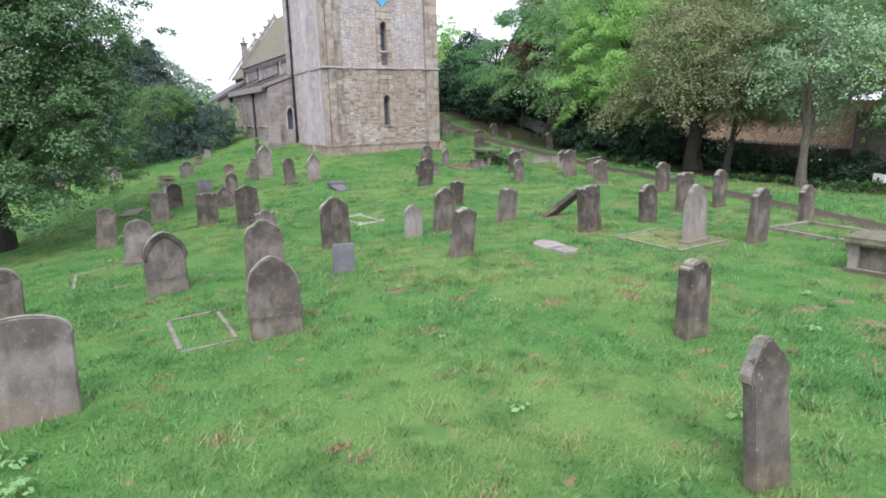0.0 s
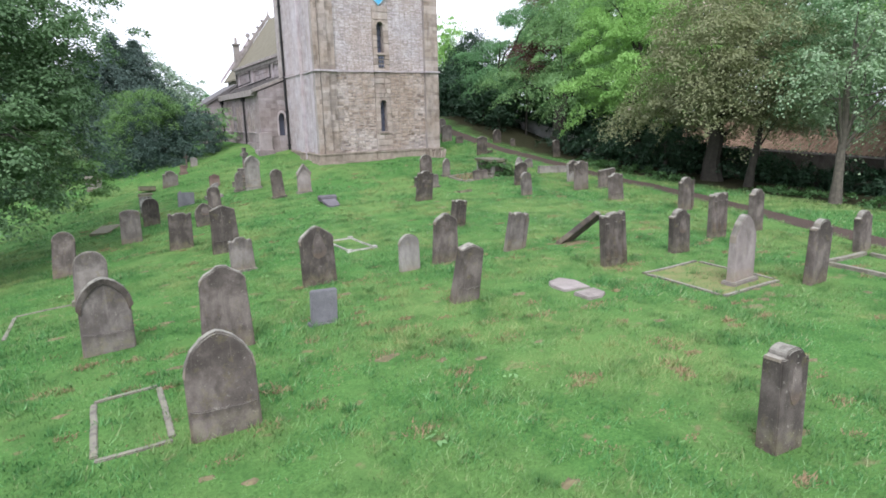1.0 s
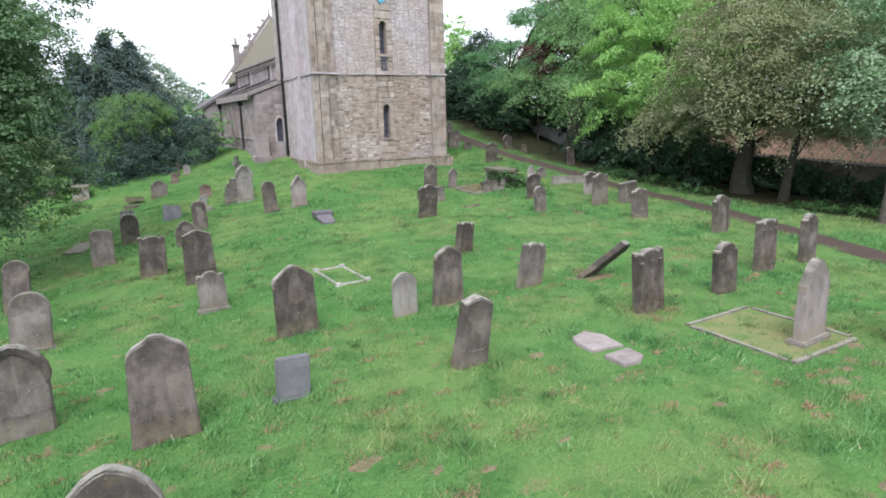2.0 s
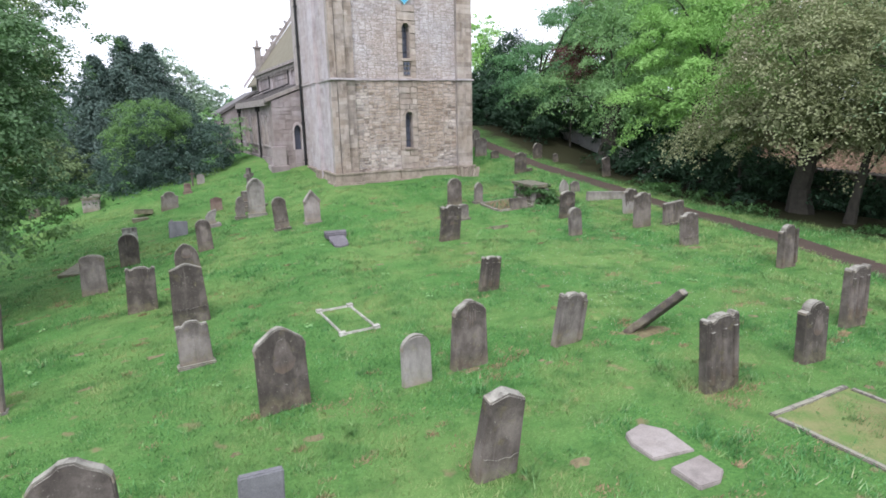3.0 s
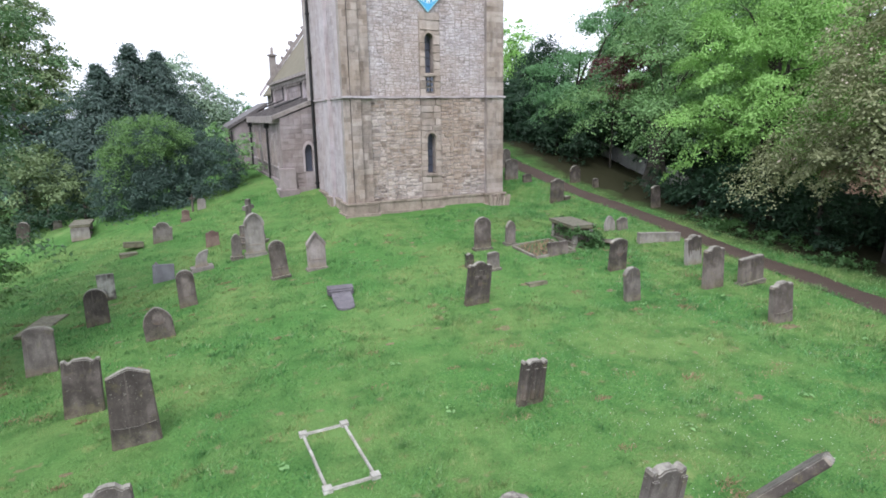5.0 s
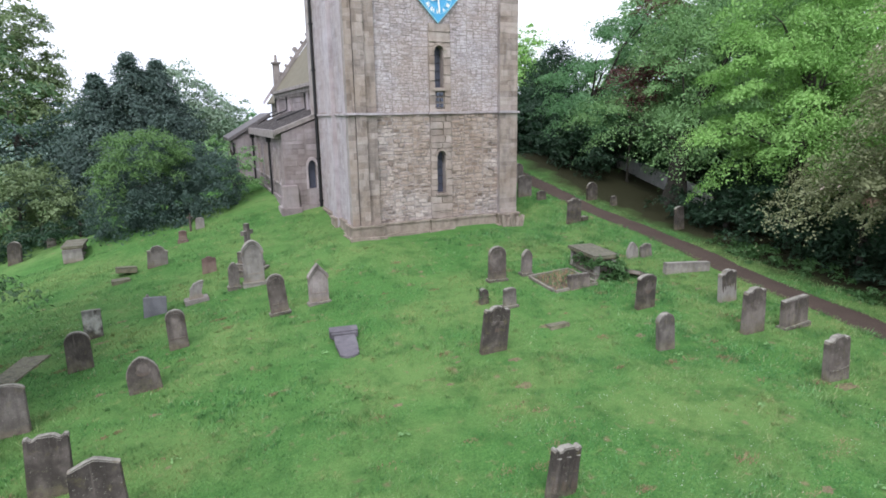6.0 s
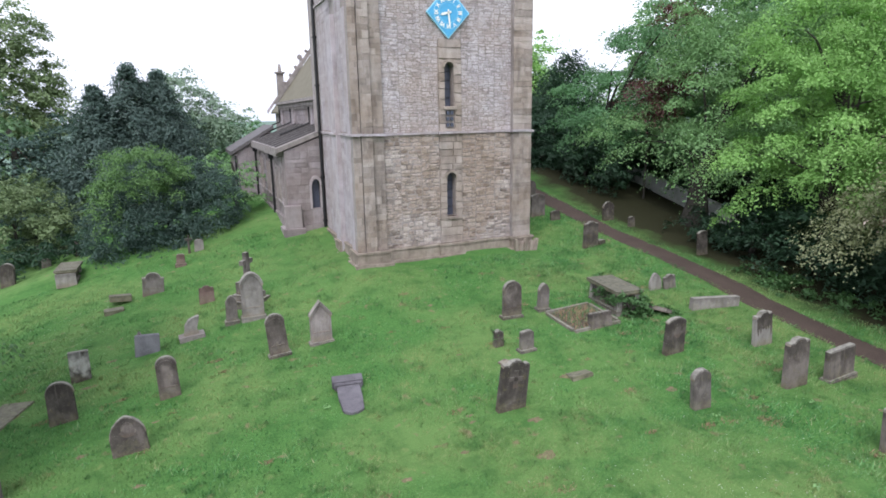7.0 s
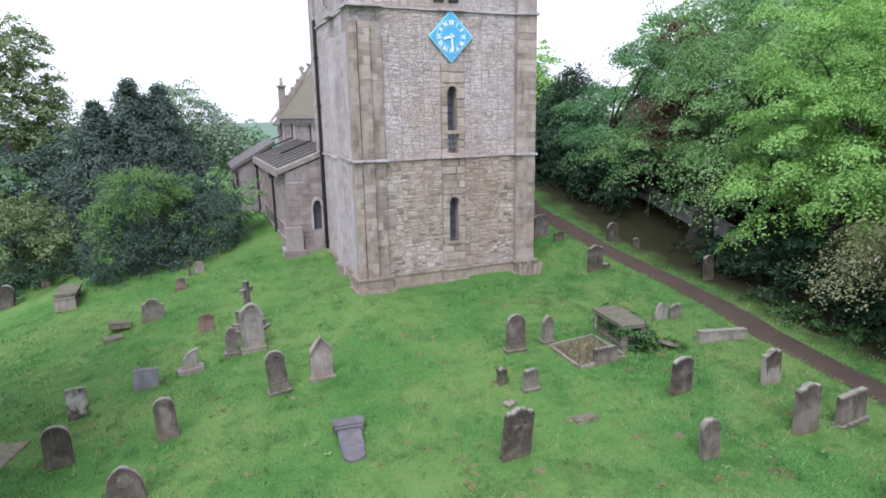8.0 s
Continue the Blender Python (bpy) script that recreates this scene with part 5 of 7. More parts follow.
# woodland on the far side of the lawn, west to east
tree("tall_tree", "tall pale green tree in young leaf beyond the shrubs", (-17.5, 58.0), 11.0, 0.4,
     [(-15.7, 58, 7.6, 4.2, 4, 3.8), (-15.0, 58, 11.0, 2.8, 3, 2.0), (-19.5, 57, 9, 3.5, 3, 5), (-13.4, 57, 6.4, 2.4, 2.4, 2.6), (-12.6, 56.4, 4.4, 2.4, 2.0, 2.4)], "yellowish", 12, per_m3=2.4, leaves=36, spread=0.5, size=0.2)
tree("tall_tree", "tall dark-leaved tree at the churchyard edge", (-14.0, 53.0), 7.0, 0.35,
     [(-13.4, 52, 3.0, 3.2, 2.6, 3.0), (-10.5, 51.5, 3.8, 2.0, 1.8, 2.8), (-16.6, 51.5, 3.0, 2.8, 2.6, 3.4), (-12.4, 50.5, 1.0, 3.4, 1.8, 2.2)], "holly", 13, per_m3=2.6, leaves=36, spread=0.45, size=0.19)
tree("shrub", "yellow-green rounded shrub at the lawn's edge", (-12.8, 45.5), 2.0, 0.12,
     [(-12.8, 45.3, 1.0, 2.6, 2.2, 2.2), (-10.9, 45.0, 0.5, 1.6, 1.6, 1.7), (-15.6, 44.5, 1.2, 2.2, 2.2, 2.6), (-12.2, 46, 2.1, 1.6, 1.4, 1.2)], "yellowish", 14, category="shrub", per_m3=6.0, leaves=40, spread=0.30, size=0.13)


def conifer(x, y, top, width, seed, leaf="cedar"):
    rng = np.random.default_rng(seed)
    z0 = ground_at(x, y)
    t = tagged(empty("conifer", pose(x, y, z0)), "dark blue-green conifer with a pointed ragged top", "tree")
    bm = bmesh.new()
    tube(bm, [(0, 0, -0.3), (0, 0, (top - z0) * 0.5), (0, 0, top - z0)], [0.2, 0.13, 0.02], 8)
    part("trunk", bm, M_BARK, t)
    pts, nor = [], []
    h = top - z0
    for lvl in np.arange(0.02, 1.0, 0.022):
        reach = min(width, 0.95 * (h * (1 - lvl)) ** 0.9) * (0.62 + 0.5 * rng.random()) + 0.10
        k = int(5 + 17 * (1 - lvl))
        for a in rng.random(k) * 2 * math.pi:
            for s in np.arange(0.25, 1.02, 0.09):
                r = reach * s * (0.8 + 0.35 * rng.random())
                m = 7
                c = np.array([r * math.cos(a), r * math.sin(a), lvl * h + 0.25 - 0.35 * s * s * reach]) + rng.normal(size=(m, 3)) * np.array([0.17, 0.17, 0.11])
                pts.append(c)
                nor.append(np.array([math.cos(a) * 0.5, math.sin(a) * 0.5, 0.8]) + rng.normal(size=(m, 3)) * 0.4)
    ob = leaf_mesh("crown", np.concatenate(pts), np.concatenate(nor), 0.2 * (0.6 + 0.8 * rng.random(sum(len(p) for p in pts))), LEAVES[leaf], rng, 0.35)
    ob.parent = t
    return t


conifer(-7.5, 50.0, 8.5, 3.6, 21)
conifer(-6.1, 50.8, 8.2, 3.2, 22)
conifer(-9.2, 49.4, 7.3, 3.2, 23)
conifer(-5.6, 48.6, 5.0, 2.0, 24)
bush = tree("shrub", "large rounded evergreen shrub, dark leaves with a fresh green top", (-6.0, 40.6), 2.4, 0.16,
            [(-6.6, 40.4, 2.1, 2.2, 1.8, 2.0), (-4.3, 40.0, 2.0, 1.7, 1.7, 1.7), (-8.0, 39.8, 1.1, 1.3, 1.4, 1.5), (-5.2, 39.2, 1.3, 2.0, 1.3, 1.2), (-7.2, 38.8, 1.0, 1.4, 1.2, 1.1), (-4.9, 40.8, 2.9, 1.2, 1.3, 1.1), (-7.4, 39.3, 0.35, 1.6, 1.1, 0.6), (-5.3, 38.9, 0.75, 1.7, 1.0, 0.6)], "holly", 25, category="shrub", per_m3=16.0, leaves=46, spread=0.25, size=0.078, shell=0.7, flat=0.8, up=0.5)
extra_crown(bush, "crown", "fresh green new growth", [(-6.8, 39.6, 3.7, 1.7, 1.5, 1.0), (-8.2, 39.0, 2.3, 0.7, 0.7, 1.3), (-5.6, 39.2, 3.1, 0.8, 0.9, 0.8), (-7.6, 39.0, 2.9, 0.9, 0.7, 0.9)], "young", 26, per_m3=22.0, leaves=44, spread=0.24, size=0.075, shell=0.7, flat=0.8, up=0.6)
tree("shrub", "fresh green leafy shrub beside the aisle", (-3.0, 42.5), 2.4, 0.12,
     [(-3.0, 42.2, 2.6, 1.3, 1.4, 1.5), (-3.9, 42.6, 3.4, 1.3, 1.3, 1.2), (-2.6, 41.4, 1.5, 0.9, 1.0, 1.0)], "sycamore", 27, category="shrub", per_m3=5.0, leaves=34, spread=0.28, size=0.13)
tree("tall_tree", "airy pale green tree behind the conifers", (-5.6, 62.0), 5.5, 0.2,
     [(-5.6, 62, 7.2, 2.6, 2.4, 2.3), (-2.8, 62, 5.3, 2.6, 2.4, 2.0), (-7.6, 62, 5.5, 2.4, 2.4, 2.6), (-4.6, 62, 3.5, 3.5, 2.5, 2.5)], "misty", 28, per_m3=4.0, leaves=32, spread=0.5, size=0.2)
tree("tall_tree", "dense green tree at the foot of the churchyard", (0.5, 68.0), 4.0, 0.2,
     [(-0.5, 67, 3.2, 3.0, 2.5, 2.8), (-3.6, 66, 2.6, 3.5, 2.0, 2.8), (2.6, 69, 2.0, 3, 2, 2)], "bluish", 29, per_m3=2.6, leaves=34, spread=0.45, size=0.19)

# trees along the path and behind it
tree("tall_tree", "bright green tree rising behind the church", (22.0, 56.0), 7.5, 0.3,
     [(21.9, 56.0, 10.4, 2.2, 2.4, 2.2), (21.2, 56.0, 7.2, 2.6, 2.6, 3), (24.0, 57.0, 7.0, 2.6, 2.6, 3)], "fresh", 31, per_m3=2.0, leaves=34, spread=0.55, size=0.22)
yew = tree("yew_tree", "tall dark drooping yew beside the tower", (16.3, 45.5), 4.6, 0.35,
           [(17.9, 45.5, 8.2, 0.8, 0.8, 1.3), (17.5, 45.5, 6.2, 1.5, 1.5, 2.2), (19.0, 45.5, 5.6, 1.7, 1.6, 3.0), (15.7, 44.8, 4.2, 1.7, 1.6, 2.6), (14.9, 44.4, 2.2, 1.6, 1.4, 2.2), (18.2, 45.3, 7.0, 1.3, 1.2, 2.4), (16.7, 45.0, 5.8, 1.3, 1.3, 2.3), (18.8, 44.6, 3.4, 1.6, 1.4, 2.4)], "yew", 32, per_m3=9.0, leaves=36, spread=0.36, size=0.19, up=-0.3, slim=0.3, flat=1.6)
tree("lime_tree", "broad blue-green tree with branches hanging over the path", (14.8, 38.2), 3.8, 0.45,
     [(15.9, 38.2, 5.7, 3.1, 2.8, 2.4), (15.0, 36.8, 4.9, 2.1, 2.0, 1.5), (16.5, 38.0, 8.2, 2.1, 2.0, 1.5), (18.1, 38.2, 10.4, 2.0, 2.0, 1.4), (18.9, 36.6, 5.6, 3.2, 2.8, 3.0), (13.9, 37.2, 4.6, 1.6, 1.6, 1.3), (18.6, 37.4, 9.6, 1.8, 1.8, 1.4)], "bluish", 33, lean=(1.0, -0.2), per_m3=1.5, leaves=120, spread=0.58, size=0.118, flat=0.46, shell=0.7, up=0.6)
copper = tree("copper_beech", "dark red copper beech among the green trees", (15.4, 34.9), 4.2, 0.06,
              [(14.4, 33.4, 6.6, 1.4, 1.0, 0.8), (15.1, 33.4, 9.6, 1.1, 0.9, 0.7), (15.9, 33.6, 7.1, 1.3, 1.0, 0.9), (14.9, 33.6, 5.6, 1.0, 0.8, 0.6)], "copper", 34, per_m3=9.0, leaves=50, spread=0.5, size=0.11, flat=0.34)
tree("lime_tree", "large leafy green tree over the path", (14.5, 30.8), 5.0, 0.48,
     [(16.4, 31.6, 6.4, 3.4, 3.0, 3.0), (14.0, 28.4, 4.2, 2.2, 2.0, 1.4), (13.4, 33.0, 4.7, 1.9, 1.9, 1.2), (16.8, 30.8, 9.6, 3.2, 3.0, 2.4), (19.1, 30.5, 7.0, 3.4, 3.2, 3.8)], "sycamore", 35, lean=(1.8, 0.4), per_m3=1.45, leaves=160, spread=0.62, size=0.092, flat=0.36, shell=0.66, up=0.55)
tree("maple_tree", "bright green maple with branches sweeping over the path", (15.4, 25.6), 6.5, 0.4,
     [(14.6, 25.8, 5.4, 3.0, 2.8, 2.7), (12.9, 25.8, 3.8, 1.9, 2.0, 1.2), (13.0, 23.5, 3.9, 1.5, 1.5, 1.1), (14.8, 25.2, 8.6, 3.0, 3.0, 2.3), (17.4, 25.0, 6.5, 3.2, 3.0, 3.4), (13.6, 23.2, 5.2, 1.8, 1.8, 1.8)], "fresh", 36, per_m3=1.4, leaves=190, spread=0.60, size=0.082, flat=0.34, shell=0.66, up=0.55)
haw = tree("hawthorn_tree", "olive-brown hawthorn in fading blossom with dark trunk", (13.2, 19.3), 5.0, 0.36,
           [(12.2, 18.8, 5.2, 2.6, 2.5, 2.2), (11.4, 19.6, 3.4, 1.6, 1.7, 1.2), (12.6, 18.6, 7.6, 2.4, 2.3, 1.7), (14.0, 17.6, 4.4, 2.4, 2.4, 2.4), (12.2, 21.5, 3.0, 1.5, 1.4, 1.0), (15.6, 19.6, 2.9, 1.8, 1.8, 1.5), (13.2, 15.4, 3.6, 1.6, 1.6, 1.1), (10.9, 17.3, 3.9, 1.4, 1.4, 1.2), (10.8, 18.3, 5.0, 1.5, 1.6, 1.5), (11.5, 16.4, 5.0, 1.8, 1.7, 1.6), (12.0, 20.4, 2.9, 1.3, 1.3, 0.9), (13.6, 17.0, 2.6, 1.5, 1.6, 0.9), (14.6, 18.6, 3.2, 1.6, 1.4, 1.1), (10.9, 20.4, 3.2, 1.2, 1.3, 0.8), (11.3, 22.2, 2.7, 1.2, 1.2, 0.7)], "olive", 37, lean=(-0.6, -0.3), per_m3=4.2, leaves=104, spread=0.52, size=0.082, flat=0.3, shell=0.66)
extra_crown(haw, "blossom", "fading pinkish white blossom", [(11.4, 20.2, 3.0, 1.3, 1.4, 0.8), (12.2, 21.4, 3.0, 1.2, 1.2, 1.0), (12.0, 18.8, 6.0, 2.6, 2.5, 2.2)], "blossom", 38, per_m3=1.4, leaves=7, spread=0.34, size=0.07)
tree("tall_tree", "slender double-trunked tree with pale grey-green leaves", (11.3, 13.4), 5.0, 0.16,
     [(12.0, 13.6, 5.2, 2.4, 2.4, 2.0), (11.6, 14.6, 3.4, 1.5, 1.6, 1.1), (12.8, 13.0, 7.4, 2.4, 2.4, 1.7), (14.2, 13.6, 4.4, 2.0, 2.2, 2.2), (15.4, 16.4, 2.9, 1.8, 1.8, 1.4), (15.6, 12.6, 3.2, 1.8, 1.8, 1.3), (12.6, 11.6, 3.9, 1.6, 1.6, 1.0), (10.8, 12.9, 4.4, 1.4, 1.5, 1.3), (10.7, 13.9, 3.8, 1.2, 1.3, 0.9), (13.0, 14.8, 2.8, 1.4, 1.4, 0.9), (12.7, 14.0, 3.0, 1.4, 1.3, 0.8), (14.0, 14.2, 3.3, 1.5, 1.4, 1.2), (13.6, 13.0, 4.4, 1.5, 1.4, 1.2)], "pale", 39, lean=(0.5, 0.2), bark=M_PALEBARK, per_m3=3.0, leaves=66, spread=0.50, size=0.092, flat=0.32, shell=0.6)
tree("tall_tree", "thin leaning tree between the larger trunks", (12.9, 17.5), 4.0, 0.16,
     [(13.6, 16.0, 4.6, 1.6, 1.6, 1.4), (14.6, 15.4, 6.8, 2.2, 2.2, 1.8)], "bluish", 40, lean=(0.3, -0.4), per_m3=3.0, leaves=60, spread=0.5, size=0.09, flat=0.32)
for k, (x, y, s) in enumerate(((22.6, 40.0, 0.98), (22.5, 33.5, 1.1), (22.0, 27.0, 1.1), (23.0, 20.5, 1.0), (22.5, 46.5, 0.62), (26.0, 14.0, 1.0), (22.0, 8.0, 0.9), (29.0, 18.0, 1.2), (30.0, 25.0, 1.2), (19.4, 9.0, 0.85), (19.8, 14.2, 0.8), (27.0, 32.0, 1.1))):
    tree("woodland_tree", "tall green tree in the wood behind the path", (x, y), 8 * s, 0.34 * s,
         [(x, y, 7.5 * s, 3.8 * s, 3.8 * s, 3.6 * s), (x - 1.8, y - 1.2, 4.6 * s, 2.8 * s, 2.8 * s, 2.6 * s), (x + 0.6, y + 1.4, 11 * s, 2.8 * s, 2.8 * s, 2.2 * s)],
         ("sycamore", "bluish", "fresh", "bluish")[k % 4], 50 + k, per_m3=2.3, leaves=36, spread=0.55, size=0.22)

# dark evergreen undergrowth beneath the trees, many bushes added only to darken the shade
for k, (x, y, r, h) in enumerate(((13.8, 41.5, 1.9, 2.3), (23.4, 30.5, 2.6, 4.2), (24.2, 35.0, 2.8, 4.6), (24.6, 39.6, 2.8, 4.4), (22.4, 27.6, 2.2, 3.4), (21.6, 43.0, 2.4, 4.0), (13.6, 38.4, 1.5, 1.6), (13.9, 27.9, 1.6, 1.5), (13.6, 24.6, 1.7, 2.3), (13.4, 22.0, 1.6, 2.2), (14.4, 19.8, 1.6, 1.5), (17.5, 41.0, 2.4, 3.2), (17.6, 28.6, 2.2, 2.4), (17.2, 24.0, 2.2, 2.6), (17.0, 19.5, 1.8, 1.3), (16.2, 16.6, 1.6, 1.3), (15.6, 13.8, 1.5, 1.2), (16.0, 11.0, 1.5, 1.4), (12.6, 47.5, 2.0, 3.0), (16.0, 46.5, 2.4, 4.0), (19.5, 45.0, 2.6, 3.4), (20.5, 38.5, 2.4, 2.8), (20.0, 31.0, 2.2, 2.2), (15.9, 22.0, 1.5, 1.8), (17.6, 17.8, 1.7, 2.3), (17.6, 15.0, 1.7, 2.3), (17.7, 20.8, 1.7, 2.5), (18.0, 25.8, 1.8, 2.8), (15.2, 24.6, 1.6, 2.4), (15.4, 27.2, 1.6, 2.4), (14.9, 39.6, 1.7, 2.2), (13.9, 37.4, 1.0, 1.4), (13.7, 41.8, 1.3, 2.8), (13.5, 40.0, 1.2, 2.4), (13.6, 38.2, 1.3, 2.4), (13.6, 29.2, 1.2, 1.0), (13.6, 27.0, 1.2, 2.0), (13.4, 43.8, 1.2, 3.0), (13.6, 43.6, 1.7, 3.4), (14.4, 42.4, 1.6, 3.0), (16.6, 42.6, 1.8, 3.4), (14.0, 45.6, 1.8, 4.2), (12.9, 40.2, 1.0, 1.4), (13.8, 35.8, 1.3, 2.2), (13.4, 37.0, 1.2, 2.6), (15.4, 21.0, 1.3, 1.8), (-11.6, 43.4, 1.6, 1.3), (-9.9, 42.6, 1.3, 1.1), (-13.8, 43.2, 1.7, 1.3))):
    z = ground_at(x, y)
    h = (0.85 - z) / 1.07 if x > 16.5 and y < 27 else h
    tree("yew_bush", "dark spreading evergreen bush filling the shade under the trees", (x, y), h * 0.7, 0.12,
         [(x, y, z + h * 0.45, r, r * 1.1, h * 0.62), (x - 0.3, y - r * 0.8, z + h * 0.35, r * 0.8, r * 0.8, h * 0.45)], "yew", 70 + k, category="bush", per_m3=5.0, leaves=34, spread=0.3, size=0.17, slim=0.35, shell=0.3)
for k, (x, y) in enumerate(((11.9, 25.2), (11.6, 23.9), (12.0, 22.6), (11.9, 16.0), (12.2, 14.6), (11.6, 12.2), (12.6, 11.0), (11.4, 20.2))):
    z = ground_at(x, y)
    ob = crown("ivy_patch", [(x, y, z + 0.10, 1.0, 1.2, 0.24)], LEAVES["ivy"], 90 + k, per_m3=44, leaves=26, spread=0.12, size=0.09, shell=0.2)
    tagged(ob, "low glossy ivy and nettles beside the path", "ground ivy", kind="stuff")

# ---- tombs, kerbs and fallen stones ----
def settle(ob, x, y, lift=0.0, rx=0, ry=0, rz=0):
    ob.matrix_basis = pose(x, y, ground_at(x, y) + lift, rx, ry, rz)
    return ob


def worn(bm, amount=0.01, width=0.012):
    bmesh.ops.bevel(bm, geom=[e for e in bm.edges if len(e.link_faces) == 2 and e.calc_face_angle(0) > 0.6], offset=width, segments=2, affect="EDGES", clamp_overlap=True)
    for v in bm.verts:
        v.co += noise.noise_vector(v.co * 4.0) * amount
    return bm


def kerb_plot(x0, x1, y0, y1, kind, label, width=0.11, height=0.07, posts=0.0, filling=None, sides=(0, 1, 2, 3)):
    """A grave bed edged with four kerb stones laid on the slope."""
    cx, cy = (x0 + x1) / 2, (y0 + y1) / 2
    plot = tagged(settle(empty("grave_kerb"), cx, cy), label, "grave kerb", "kerbed graves")
    z0 = ground_at(cx, cy)
    runs = ((x0, y0, x1, y0), (x0, y1, x1, y1), (x0, y0 + width, x0, y1 - width), (x1, y0 + width, x1, y1 - width))
    for ax, ay, bx, by in (runs[k] for k in sides):
        bm = bmesh.new()
        n = 5
        d = Vector((bx - ax, by - ay)).normalized()
        s = Vector((-d.y, d.x)) * width / 2
        rows = []
        for k in range(n + 1):
            px, py = ax + (bx - ax) * k / n, ay + (by - ay) * k / n
            z = ground_at(px, py) - z0
            rows.append([bm.verts.new((px - cx + q * s.x, py - cy + q * s.y, z + h)) for q, h in ((-1, -0.12), (-1, height), (1, height), (1, -0.12))])
        for a, b in zip(rows, rows[1:]):
            for i in range(3):
                bm.faces.new((a[i], a[i + 1], b[i + 1], b[i]))
        bm.faces.new(rows[0][::-1])
        bm.faces.new(rows[-1])
        bmesh.ops.recalc_face_normals(bm, faces=list(bm.faces))
        part("kerb_stone", worn(bm, 0.008, 0.01), M_STONE[kind], plot)
    if posts:
        for px, py in ((x0, y0), (x1, y0), (x0, y1), (x1, y1)):
            z = ground_at(px, py) - z0
            part("corner_post", worn(boxes((px - cx - 0.058, px - cx + 0.058, py - cy - 0.058, py - cy + 0.058, z - 0.1, z + posts)), 0.006), M_STONE[kind], plot)
    if filling:
        k = 8
        vs = [(x0 + (x1 - x0) * i / k - cx, y0 + (y1 - y0) * j / k - cy, ground_at(x0 + (x1 - x0) * i / k, y0 + (y1 - y0) * j / k) - z0 + 0.012 + 0.02 * noise.noise((i * 0.9, j * 0.9, x0))) for j in range(k + 1) for i in range(k + 1)]
        fs = [(j * (k + 1) + i, j * (k + 1) + i + 1, (j + 1) * (k + 1) + i + 1, (j + 1) * (k + 1) + i) for j in range(k) for i in range(k)]
        mesh_object("grave_bed", vs, fs, filling, plot, "bare brown earth and dry stalks")
    return plot


def dry_turf(n, l, b):
    p = position(n)
    f = noise_node(n, l, p, 30.0, 6.0, 0.75)
    w = noise_node(n, l, p, 3.0, 4.0, 0.6)
    c = mix(n, l, 0.5, ramp(n, l, f, [(0.3, (0.06, 0.13, 0.036)), (0.7, (0.17, 0.225, 0.08))]), ramp(n, l, w, [(0.35, (0.11, 0.18, 0.055)), (0.60, (0.27, 0.215, 0.12))]))
    l.new(c, b.inputs["Base Color"])
    bump(n, l, b, f, 0.6, 0.03)


M_DRYTURF = material("dry_turf", dry_turf, 0.95, 0.1)
kerb_plot(-4.46, -3.83, 16.12, 17.66, "painted", "narrow whitened stone kerb round a grassed grave", 0.036, 0.042, 0.060)
kerb_plot(-9.75, -9.06, 9.2, 10.72, "kerb", "mossy sunken grey stone kerb round a grassed grave", 0.07, 0.02)
kerb_plot(-11.06, -9.9, 14.7, 16.5, "kerb", "sunken grey stone kerb along two sides of a grassed grave", 0.07, 0.015, sides=(1, 2))
kerb_plot(-0.86, 0.62, 8.87, 10.53, "mid", "low grey stone kerb round a patch of dry grass", 0.08, 0.03, 0.0, M_DRYTURF)
kerb_plot(2.45, 4.0, 7.6, 9.1, "kerb", "pale stone kerb round a grave beside the path", 0.11, 0.07)
kerb_plot(3.74, 5.15, 24.0, 25.4, "kerb", "pale stone kerb round a bed of bare earth", 0.09, 0.07, 0.0, M_BED)


def lying_stone(name, label, outline, thick, kind, x, y, rz=0.0, lift=0.0, rx=0.0, ry=0.0, category="gravestone"):
    bm = bmesh.new()
    prism(bm, outline, 0, thick)
    bmesh.ops.rotate(bm, verts=list(bm.verts), cent=(0, 0, 0), matrix=Matrix.Rotation(radians(-90), 3, "X"))
    bmesh.ops.recalc_face_normals(bm, faces=list(bm.faces))
    z = min(v.co.z for v in bm.verts)
    for v in bm.verts:
        v.co.z -= z
    return tagged(settle(part(name, worn(bm, 0.012), M_STONE[kind]), x, y, lift, rx, ry, rz), label, category)


# two halves of a broken ledger set in the turf
lying_stone("ledger_slab", "pale broken ledger stone lying flat in the turf", [(-0.30, -0.22), (0.21, -0.34), (0.28, 0.10), (0.10, 0.32), (-0.18, 0.29), (-0.29, 0.10)], 0.10, "slab", -2.50, 10.76, 4, -0.05, 3)
lying_stone("ledger_slab", "pale broken half of a ledger stone lying flat in the turf", [(-0.25, -0.19), (0.0, -0.26), (0.19, -0.18), (0.25, 0.12), (-0.21, 0.17)], 0.10, "slab", -2.56, 10.16, 9, -0.05, 2)
